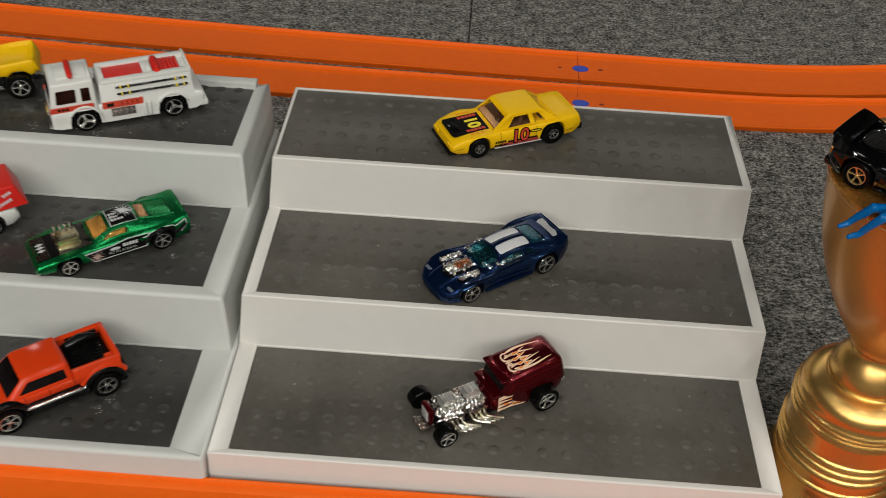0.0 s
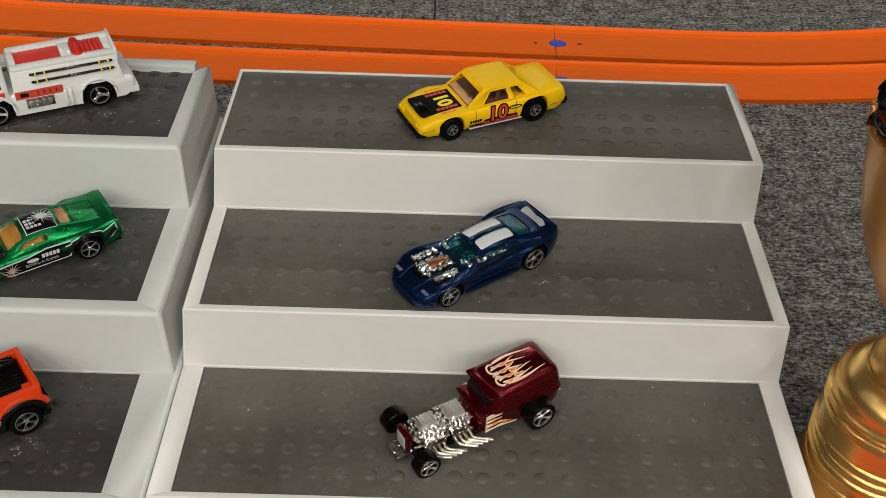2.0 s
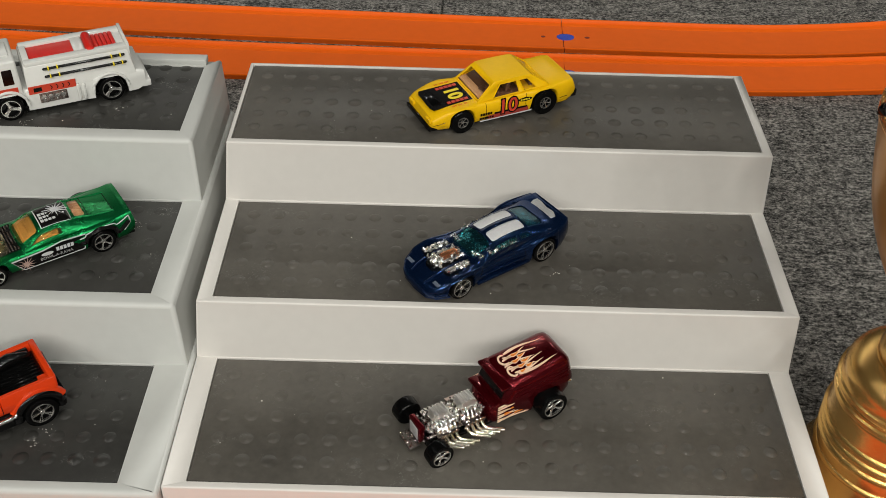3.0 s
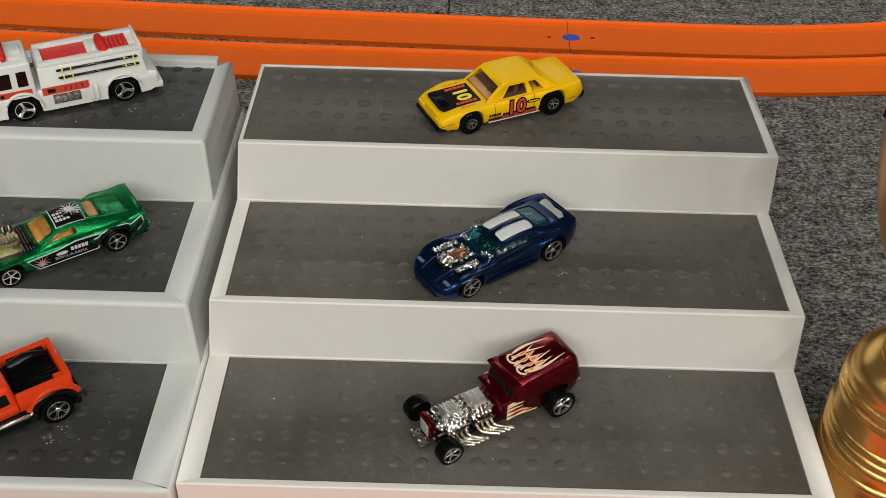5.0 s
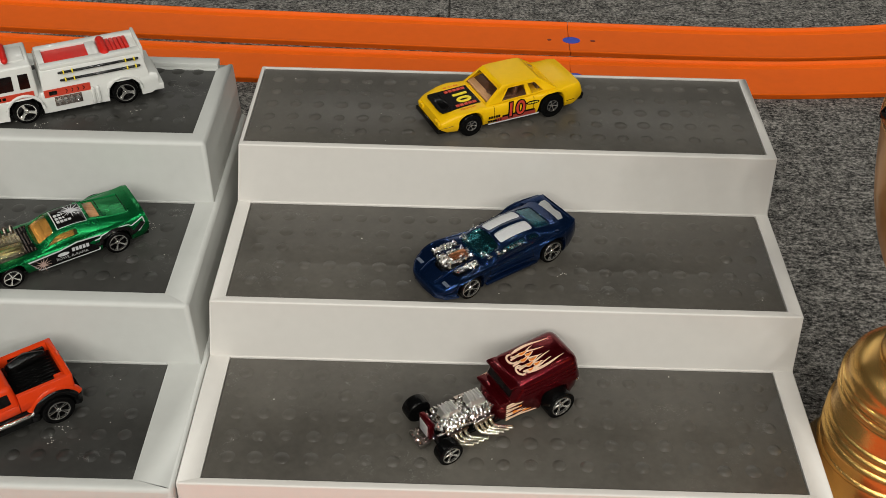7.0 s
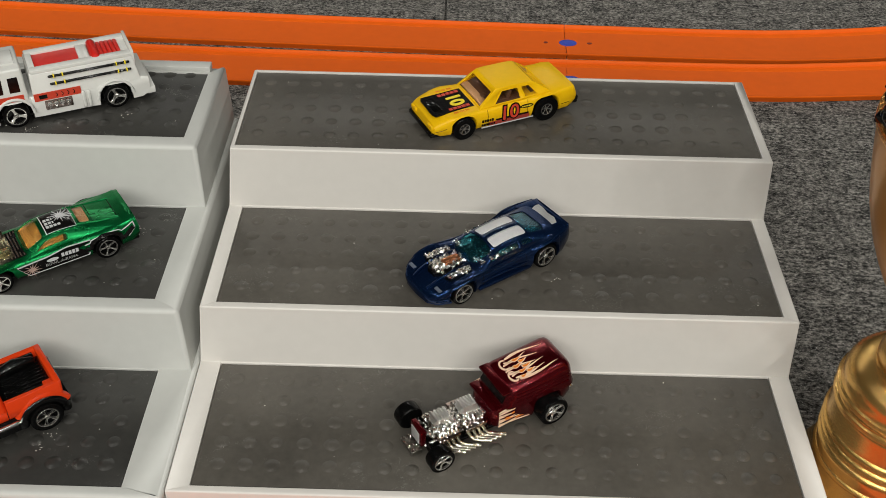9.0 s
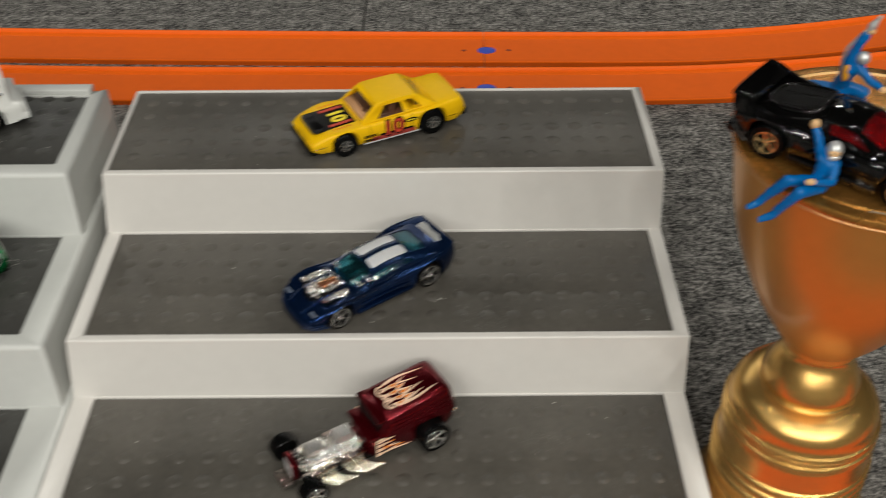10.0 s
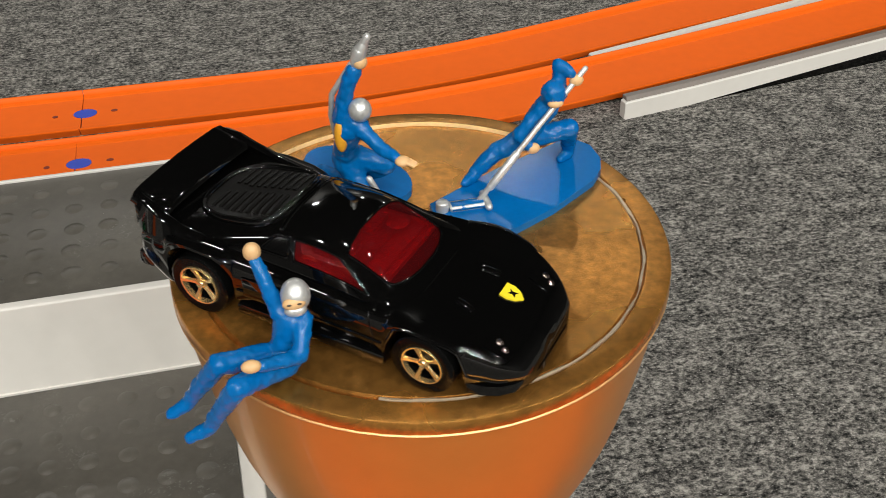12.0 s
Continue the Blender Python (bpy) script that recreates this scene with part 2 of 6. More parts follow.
def box(bm, x0, x1, y0, y1, z0, z1, bevel=0.0, mat=0, turn=None):
    made = bmesh.ops.create_cube(bm, size=1)["verts"]
    for v in made:
        v.co = Vector(((x0 + x1) / 2 + v.co.x * (x1 - x0), (y0 + y1) / 2 + v.co.y * (y1 - y0), (z0 + z1) / 2 + v.co.z * (z1 - z0)))
    faces = list({f for v in made for f in v.link_faces})
    if bevel:
        edges = list({e for v in made for e in v.link_edges})
        res = bmesh.ops.bevel(bm, geom=edges, offset=bevel, segments=2, affect="EDGES", profile=0.5)
        faces = [f for f in faces if f.is_valid] + res["faces"]
    verts = list({v for f in faces for v in f.verts})
    for f in faces:
        f.material_index = mat
    if turn is not None:
        bmesh.ops.transform(bm, matrix=turn, verts=verts)
    return verts


def lathe(bm, profile, steps=32, axis="z", centre=(0, 0, 0), mat=0):
    """Turns a profile of (radius, height) round an axis."""
    rings = []
    for i in range(steps):
        a = 2 * math.pi * i / steps
        c, s = math.cos(a), math.sin(a)
        ring = []
        for r, h in profile:
            p = (r * c, r * s, h) if axis == "z" else (r * c, h, r * s)
            ring.append((p[0] + centre[0], p[1] + centre[1], p[2] + centre[2]))
        rings.append(ring)
    rows = [[bm.verts.new(p) for p in ring] for ring in rings]
    for i in range(steps):
        a, b = rows[i], rows[(i + 1) % steps]
        for k in range(len(profile) - 1):
            f = bm.faces.new((a[k], b[k], b[k + 1], a[k + 1]))
            f.material_index = mat
    bmesh.ops.remove_doubles(bm, verts=[v for row in rows for v in row], dist=1e-4)


def limb(bm, p, q, r0, r1, mat=0, steps=12):
    """A tapered capsule from p to q."""
    p, q = Vector(p), Vector(q)
    d = q - p
    length = max(d.length, 1e-4)
    turn = d.to_track_quat("Z", "Y").to_matrix().to_4x4()
    prof = [(1e-5, -r0)] + [(r0 * math.cos(a), r0 * math.sin(a)) for a in (-1.1, -0.6, 0)]
    prof += [(r1 * math.cos(a), length + r1 * math.sin(a)) for a in (0, 0.6, 1.1)] + [(1e-5, length + r1)]
    rings = []
    for r, h in prof:
        rings.append([Matrix.Translation(p) @ turn @ Vector((r * math.cos(2 * math.pi * i / steps), r * math.sin(2 * math.pi * i / steps), h)) for i in range(steps)])
    rows = [[bm.verts.new(v) for v in ring] for ring in rings]
    for a, b in zip(rows, rows[1:]):
        for i in range(steps):
            f = bm.faces.new((a[i], a[(i + 1) % steps], b[(i + 1) % steps], b[i]))
            f.material_index = mat
    for ring in (rows[0], rows[-1]):
        bm.faces.new(ring).material_index = mat


def tube(bm, pts, r, steps=8):
    """One continuous round bar through the points."""
    pts = [Vector(p) for p in pts]
    pts = [p for i, p in enumerate(pts) if i == 0 or (p - pts[i - 1]).length > 1e-3]
    rings = []
    for i, p in enumerate(pts):
        d = (pts[min(i + 1, len(pts) - 1)] - pts[max(i - 1, 0)]).normalized()
        up = Vector((0, 0, 1)) if abs(d.z) < 0.95 else Vector((0, 1, 0))
        a = d.cross(up).normalized()
        b = a.cross(d)
        rings.append([p + (a * math.cos(2 * math.pi * k / steps) + b * math.sin(2 * math.pi * k / steps)) * r for k in range(steps)])
    quads(bm, rings)


def ball(bm, c, r, mat=0, squash=(1, 1, 1), steps=14):
    made = bmesh.ops.create_uvsphere(bm, u_segments=steps, v_segments=steps // 2 + 2, radius=1)["verts"]
    for v in made:
        v.co = Vector(c) + Vector((v.co.x * r * squash[0], v.co.y * r * squash[1], v.co.z * r * squash[2]))
    for f in {f for v in made for f in v.link_faces}:
        f.material_index = mat


def slab(bm, outline, z0, z1, mat=0):
    """A flat plate with the given outline."""
    low, high = [bm.verts.new((x, y, z0)) for x, y in outline], [bm.verts.new((x, y, z1)) for x, y in outline]
    n = len(outline)
    for i in range(n):
        bm.faces.new((low[i], low[(i + 1) % n], high[(i + 1) % n], high[i])).material_index = mat
    bm.faces.new(low[::-1]).material_index = mat
    bm.faces.new(high).material_index = mat


def lettering(words, size, material, parent, m, name="lettering", depth=0.12, shear=0.0, bold=0.0):
    """Built-in font as a thin raised mesh; m is the pose under the parent, in metres."""
    curve = bpy.data.curves.new("text", "FONT")
    curve.body, curve.size, curve.extrude, curve.shear, curve.offset = words, size * MM, depth * MM, shear, bold * MM
    curve.align_x, curve.align_y, curve.resolution_u = "CENTER", "CENTER", 3
    temp = bpy.data.objects.new("text", curve)
    scene.collection.objects.link(temp)
    me = bpy.data.meshes.new_from_object(temp.evaluated_get(bpy.context.evaluated_depsgraph_get()))
    bpy.data.objects.remove(temp)
    me.materials.clear()
    me.materials.append(material)
    ob = new(name, me)
    ob.parent = parent
    ob.matrix_local = m
    return ob


# ---- hall: floor, walls, ceiling ----
def hall():
    bm = bmesh.new()
    # two widths of carpet that meet in a narrow gap
    box(bm, -5000, 94.8, -7000, 5000, -8, 0)
    box(bm, 96.3, 5000, -7000, 5000, -8, 0)
    box(bm, -5000, 5000, -7000, 5000, -20, -5)
    ob = new("floor", mesh_of("floor", bm, FELT))
    tagged(ob, "dark grey heathered felt carpet with a narrow seam", "floor", kind="structure")
    for name, b in (("wall_west", (-5100, -5000, -7000, 5000, -20, 3300)), ("wall_east", (5000, 5100, -7000, 5000, -20, 3300)),
                    ("wall_south", (-5100, 5100, -7100, -7000, -20, 3300)), ("wall_north", (-5100, 5100, 5000, 5100, -20, 3300)),
                    ("ceiling", (-5100, 5100, -7100, 5100, 3300, 3400))):
        bm = bmesh.new()
        box(bm, *b)
        tagged(new(name, mesh_of(name, bm, WALL_PAINT)), "plain dark grey painted surface of the hall", "ceiling" if name == "ceiling" else "wall", kind="structure")


hall()


# ---- stepped display stands ----
def stand(name, label, levels, fronts, back, left_at, right_at, mats, bevel, lip=False, shell=None, ledge=0.0, draft=1.9):
    """A three-step display stand. levels: heights of the treads; fronts: y of each tread's front;
    left_at, right_at: x of the sides at the heights 0 and the levels; mats: x0, x1, y0, y1 of each recess;
    draft: how far each riser's foot stands before its head."""
    root = thing(name, mm_pose(0, 0, 0), label, "display stand", "display stands")
    zs = [0, *levels]
    left, right = (lambda z: float(np.interp(z, zs, left_at))), (lambda z: float(np.interp(z, zs, right_at)))
    bm = bmesh.new()
    ends = [*fronts[1:], back]

    def quad(*pts):
        bm.faces.new([bm.verts.new(p) for p in pts])

    for k in range(3):
        z0, z1, y0, y1 = zs[k], zs[k + 1], fronts[k], ends[k] - (draft if k < 2 else 0)
        foot = y0 - draft
        l0, l1, r0, r1 = left(z0), left(z1), right(z0), right(z1)
        if k:
            l0, r0 = l0 + ledge, r0 - ledge
        a, b, c, d = mats[k]
        low, top = z1 - 2.6, k == 2
        shelf = 0.0 if top else ledge
        quad((l0, foot, z0), (r0, foot, z0), (r1, y0, z1), (l1, y0, z1))
        # sides and the rim along them, with the shelf beside the next step
        for low_x, high_x, inner, inset in ((l0, l1, a, l1 + shelf), (r0, r1, b, r1 - shelf)):
            meet = [(high_x, y1, z1)] if not (top or shelf) else []
            quad((low_x, foot, z0), (low_x, back, z0), (high_x, back, z1), *meet, (high_x, y0, z1))
            along = [(high_x, back, z1), (inset, back, z1), (inset, y1, z1)] if shelf else [(high_x, y1, z1)]
            quad((high_x, y0, z1), *along, (inner, d, z1), (inner, c, z1))
        edge = [(l1, back, z1), (l1 + shelf, back, z1), (r1 - shelf, back, z1), (r1, back, z1)] if shelf else [(l1, back, z1), (r1, back, z1)]
        quad((r0, back, z0), (l0, back, z0), *edge)
        # front and rear rim, recess
        quad((l1, y0, z1), (r1, y0, z1), (b, c, z1), (a, c, z1))
        quad((l1 + shelf, y1, z1), (r1 - shelf, y1, z1), (b, d, z1), (a, d, z1))
        inside_edge = [(a, c), (b, c), (b, d), (a, d)]
        for p, q in zip(inside_edge, inside_edge[1:] + inside_edge[:1]):
            quad((*p, z1), (*q, z1), (*q, low), (*p, low))
        quad(*[(*p, low) for p in inside_edge])
    quad((left(0), fronts[0] - draft, 0), (right(0), fronts[0] - draft, 0), (right(0), back, 0), (left(0), back, 0))
    bmesh.ops.remove_doubles(bm, verts=bm.verts, dist=0.01)
    weight = bm.edges.layers.float.new("bevel_weight_edge")
    bmesh.ops.recalc_face_normals(bm, faces=bm.faces)
    for e in bm.edges:
        inside = any(a - 0.1 < v.co.x < b + 0.1 and c - 0.1 < v.co.y < d + 0.1 and v.co.z > 1 for v in e.verts for a, b, c, d in mats)
        e[weight] = min(1, 0.18 / bevel) if inside else 0.0 if not e.is_convex or (bevel > 1 and all(abs(v.co.y - back) < 0.1 for v in e.verts)) else 1.0
    body = part("body", bm, shell or WHITE, root)
    mod = body.modifiers.new("rounding", "BEVEL")
    mod.width, mod.segments, mod.limit_method = bevel * MM, 4, "WEIGHT"
    mod.use_clamp_overlap = False
    if lip:
        bm = bmesh.new()
        box(bm, left(levels[2]) + 1, right(levels[2]) - 6, mats[2][3] + 0.8, back - 0.6, levels[2] - 0.5, levels[2] + 2.8, 0.5)
        part("rear_lip", bm, shell or WHITE, root)
    for k in range(3):
        a, b, c, d = mats[k]
        top = levels[k] - 0.6
        bm = bmesh.new()
        box(bm, a + 0.35, b - 0.35, c + 0.35, d - 0.35, levels[k] - 2.5, top, 0.12)
        cols, rows = 21, 5
        for i in range(cols):
            for j in range(rows):
                x = a + 8.4 + (b - a - 17.2) * i / (cols - 1)
                y = c + 11.2 + 46.3 * j / (rows - 1)
                dome(bm, x + random.uniform(-0.35, 0.35), y + random.uniform(-0.35, 0.35), top, random.uniform(2.7, 3.3))
        part("studded_mat", bm, MAT_WORN if lip else MAT_GREY, root, "dark grey rubber mat with rows of low round studs", 60)
    return root


def dome(bm, x, y, z, r=3.0, h=0.72):
    h *= random.uniform(0.6, 1.2)
    rings = [(r * 1.08, -0.03), (r * 0.98, h * 0.08), (r * 0.86, h * 0.34), (r * 0.66, h * 0.7), (r * 0.42, h * 0.92), (r * 0.16, h)]
    rows = [[bm.verts.new((x + q * math.cos(i * math.pi / 6), y + q * math.sin(i * math.pi / 6), z + e)) for i in range(12)] for q, e in rings]
    for p, q in zip(rows, rows[1:]):
        for i in range(12):
            bm.faces.new((p[i], p[(i + 1) % 12], q[(i + 1) % 12], q[i]))
    bm.faces.new(rows[-1])


stand("display_stand", "white plastic three-step display stand with grey studded mats", (29, 59.3, 90), (0, 72, 145), 217,
      (-4.1, -4.1, -1.1, 2.0), (251.6, 251.3, 249.7, 248.1),
      ((5.0, 242.3, 3.0, 69.6), (5.3, 243.6, 75.3, 142.6), (3.8, 243.8, 148.0, 215.3)), 0.7)
stand("display_stand", "white plastic three-step display stand with thick rounded edges", (29, 59.3, 90), (-3.5, 68.8, 145.4), 219.5,
      (-262, -262, -258, -254), (-4.6, -4.5, -9.6, -13.6),
      ((-246, -20.9, 1.2, 64.2), (-245, -20.6, 76.0, 140.8), (-244, -20.4, 153.0, 212.0)), 1.9, lip=True, shell=OLD_WHITE, ledge=2.2, draft=4.2)


# ---- orange toy track ----
def smooth_path(points, steps=14):
    """Catmull-Rom through (x, y, z)."""
    pts = [Vector(p) for p in points]
    pts = [2 * pts[0] - pts[1], *pts, 2 * pts[-1] - pts[-2]]
    out = []
    for i in range(1, len(pts) - 2):
        a, b, c, d = pts[i - 1 : i + 3]
        for s in range(steps):
            t = s / steps
            out.append(0.5 * (2 * b + (c - a) * t + (2 * a - 5 * b + 4 * c - d) * t * t + (3 * b - a - 3 * c + d) * t**3))
    out.append(pts[-2])
    return out


RAIL = [(16.4, 0.6), (17.5, 0), (19.2, 0), (21.2, 3.8), (21.7, 4.7), (21.5, 5.3), (20.8, 5.4), (20.3, 5.0), (19.8, 2.9), (16.9, 2.35), (16.4, 2.0)]


def sweep(bm, path, section):
    rings = []
    for i, p in enumerate(path):
        d = (path[min(i + 1, len(path) - 1)] - path[max(i - 1, 0)]).normalized()
        side = Vector((-d.y, d.x, 0)).normalized()
        rings.append([p + side * v + Vector((0, 0, h)) for v, h in section])
    quads(bm, rings)


def track(points, label):
    path = smooth_path(points)
    o = path[0]
    root = thing("toy_track", mm_pose(o.x, o.y, 0), label, "toy track", "orange track lanes")
    local = [p - Vector((o.x, o.y, 0)) for p in path]
    bm = bmesh.new()
    sweep(bm, local, [(-16.4, 0.6), (-16.4, 2.0), (16.4, 2.0), (16.4, 0.6)])
    part("lane_floor", bm, ORANGE, root, smooth=50)
    for side in (1, -1):
        bm = bmesh.new()
        sweep(bm, local, [(side * v, h) for v, h in RAIL])
        part("rail", bm, ORANGE, root, smooth=50)
    return root


LANE_FAR = [(-760, 482.5, 0), (-520, 459.5, 0), (-278, 438.1, 0), (-90, 427.9, 0), (91, 422.0, 0), (180.5, 420.0, 0), (300, 418.5, 0), (360, 422.0, 0), (420, 430.5, 0.3), (505, 448.5, 1.2), (640, 476.5, 3), (800, 510.5, 5)]
LANE_NEAR = [(-760, 428.7, 0), (-520, 404.7, 0), (-278, 385.7, 0), (-90, 374.7, 0), (91, 370.7, 0), (178.5, 368.9, 0), (300, 369.2, 0), (360, 371.7, 1.0), (420, 377.2, 2.3), (505, 391.1, 3.8), (640, 418.1, 5.6), (800, 451.1, 7.6)]
for lane in (LANE_FAR, LANE_NEAR):
    first, second = lane[:6], [(lane[5][0] + 0.5, *lane[5][1:]), *lane[6:]]
    root = track(first, "orange plastic toy track lane lying on the carpet")
    track(second, "curved orange plastic toy track lane climbing onto a white base")
    cx, cy = lane[5][0] - root.location.x / MM, lane[5][1] - root.location.y / MM
    for dx, rx, ry in ((2.0, 6.2, 4.6), (-13.6, 1.5, 1.2), (17.2, 1.8, 1.2)):
        bm = bmesh.new()
        slab(bm, [(cx + dx + rx * math.cos(i * math.pi / 12), cy + ry * math.sin(i * math.pi / 12)) for i in range(24)], 1.2, 2.25)
        part("connector" if rx > 3 else "slot", bm, BLUE_CLIP if rx > 3 else SLOT_RED, root, "blue connector showing through the track" if rx > 3 else "dark red slot in the track")

# lower and upper lane in front of the stands
for z in (0, 11.5):
    track([(-700, -42, z), (-300, -27.9, z), (0, -25.8, z), (200, -25, z), (500, -27, z), (800, -31, z)], "orange plastic toy track lane stacked before the stands")
# out of view, added so that the cup reflects more orange
track([(-700, -92, 0), (-300, -77, 0), (0, -75, 0), (200, -74.5, 0), (500, -77, 0), (800, -81, 0)], "unseen orange toy track lane added before the stands to reflect in the cup")


def ramp_base():
    """White guard board beside the lanes and a white divider between them."""
    root = thing("ramp_base", mm_pose(463, 346.5, 0), "white guard board beside the orange lanes, lifting off the carpet", "ramp")
    bm = bmesh.new()
    d = Vector((1, 0.158, 0)).normalized()
    s = Vector((-d.y, d.x, 0))
    rings = []
    for along, low, top in ((0, 0.6, 9.6), (0.8, 0, 10.2), (42, 0, 10.8), (100, 3.4, 12.6), (170, 7.0, 15.0), (340, 13, 20)):
        p = d * along
        rings.append([p + Vector((0, 0, low)), p + Vector((0, 0, top - 0.5)), p + s * 0.5 + Vector((0, 0, top)), p + s * 5 + Vector((0, 0, top)), p + s * 5 + Vector((0, 0, low))])
    quads(bm, rings)
    part("board", bm, WHITE, root, smooth=30)
    # the board's top face as a separate grey brown strip
    bm = bmesh.new()
    quads(bm, [[d * along + s * v + Vector((0, 0, z)) for v, z in ((0.8, top - 1.0), (2.6, top + 2.2), (6.0, top + 2.2), (6.0, top - 1.0))] for along, top in ((1.5, 10.2), (42, 10.8), (100, 12.6), (170, 15.0), (340, 20))])
    part("liner", bm, BOARD_TOP, root, "grey brown strip along the top of the white board", 30)
    # black wedge added to stand for the shadow under the lifted board
    bm = bmesh.new()
    quads(bm, [[d * along + s * v + Vector((0, 0, z)) for v, z in ((0.5, 0), (0.5, low), (6.0, low), (6.0, 0))] for along, low in ((44, 0.15), (100, 3.4), (170, 7.0), (340, 13))])
    part("shadow_block", bm, BLACK_BASE, root, "black block for the dark shadow under the lifted board", 30)
    bm = bmesh.new()
    d = Vector((1, 0.225, 0)).normalized()
    s = Vector((-d.y, d.x, 0))
    rings = []
    for along, top in ((0, 7.4), (1, 8.0), (170, 10.5), (340, 13)):
        p = Vector((3, 62.5, 0)) + d * along
        rings.append([p - s * 1.7, p - s * 1.7 + Vector((0, 0, top)), p + s * 1.7 + Vector((0, 0, top)), p + s * 1.7])
    quads(bm, rings)
    part("divider", bm, WHITE, root, smooth=30)


ramp_base()


# ---- trophy ----
CUP = (283.5, 32.8)
# the lid sits a little askew, and what stands on it leans with it
LEAN = mm_pose(CUP[0], CUP[1], 178.0, 0, 0.9) @ mm_pose(-CUP[0], -CUP[1], -178.0)


def trophy():
    root = thing("trophy", mm_pose(*CUP, 0), "gold and copper painted trophy cup with a flat lid", "trophy")
    bm = bmesh.new()
    profile = [(0, 0), (34.2, 0), (35.0, 1.5), (35.0, 6), (34.2, 9.5), (32.6, 12.5), (30.6, 15.5), (29.4, 18), (28.9, 20)]
    for h in (24.5, 33.0, 37.6, 42.2):
        profile += [(28.7, h - 2.2), (28.4, h - 1.5), (29.0, h - 1.0), (29.4, h), (29.0, h + 1.0), (28.3, h + 1.5), (28.2, h + 2.0)]
    profile += [(28.0, 45), (27.7, 52.6)]
    for h in (55.4, 60.6):
        profile += [(27.6, h - 2.1), (27.3, h - 1.6), (28.0, h - 1.1), (28.5, h), (28.1, h + 1.1), (27.2, h + 1.6), (27.0, h + 2.2)]
    profile += [(26.5, 64.0), (26.8, 65.6), (26.4, 67.6), (25.2, 69.8), (23.2, 71.8), (20.6, 73.3), (18.4, 74.0), (17.3, 74.2), (16.9, 74.8), (17.1, 75.4),
                (17.3, 76.6), (17.1, 78.6), (16.2, 81.6), (14.6, 84.9), (12.9, 87.4), (11.7, 89.2), (11.2, 90.6), (11.2, 91.4), (0, 91.4)]
    lathe(bm, profile, 72)
    part("base", bm, GOLD, root, "gold painted turned base with grooved rings", 38)
    bm = bmesh.new()
    lathe(bm, [(0, 91.5), (11.3, 91.6), (11.7, 92.3), (12.6, 92.9), (13.0, 94.0), (12.7, 95.1), (12.9, 95.8), (14.0, 96.9), (15.7, 98.8), (17.9, 101.8), (21.0, 106.6), (24.8, 113), (29.4, 122), (32.7, 129.4), (35.4, 136.8), (37.5, 143.6), (39.1, 150.4),
               (40.3, 156.8), (41.3, 163), (42.3, 169.6), (43.1, 174.5)], 72)
    part("cup", bm, BRONZE, root, "copper gold painted tapering cup", 60)
    bm = bmesh.new()
    lathe(bm, [(43.2, 174.5), (43.7, 175.6), (43.7, 177.6), (43.55, 177.9), (43.3, 178.0), (39.5, 178.0), (39.15, 177.2), (38.8, 177.2), (38.4, 178.0), (0, 178.0)], 72)
    part("lid", bm, LID, root, "worn bronze lid with a round groove", 40)
    bm = bmesh.new()
    lathe(bm, [(43.0, 174.5), (43.6, 174.8), (43.78, 175.1), (43.6, 175.4), (43.0, 175.4), (43.0, 174.5)], 72)
    part("rim_edge", bm, PALE_COPPER, root, "bright bare copper edge below the lid", 60)
    bm = bmesh.new()
    pts = [Vector((38.9 * math.cos(radians(a)), 38.9 * math.sin(radians(a)), 177.5)) for a in range(-112, 20, 3)]
    rings = []
    for i, p in enumerate(pts):
        w = 0.17 + 0.08 * math.sin(i * 1.9) + 0.07 * math.sin(i * 0.7)
        out = Vector((p.x, p.y, 0)).normalized()
        rings.append([p + out * (o * w + 0.12 * math.sin(i * 1.3)) + Vector((0, 0, h)) for o, h in ((-1, -0.3), (-0.9, 0.5), (1, 0.68), (1.1, -0.3))])
    quads(bm, rings)
    part("groove_edge", bm, PALE, root, "pale bare edge along the groove")
    bm = bmesh.new()
    pts = [Vector((38.9 * math.cos(radians(a)), 38.9 * math.sin(radians(a)), 177.4)) for a in range(44, 150, 3)]
    quads(bm, [[p + p.normalized() * o + Vector((0, 0, h)) for o, h in ((-0.55, -0.3), (-0.55, 0.5), (0.45, 0.75), (0.45, -0.3))] for p in pts])
    part("groove_edge", bm, PALE_GOLD, root, "bright gold edge along the groove")
    for ob in root.children:
        if ob.name.startswith(("lid", "rim_edge", "groove_edge")):
            ob.matrix_local = mm_pose(0, 0, 178.0, 0, 0.9) @ mm_pose(0, 0, -178.0)
    return root


trophy()


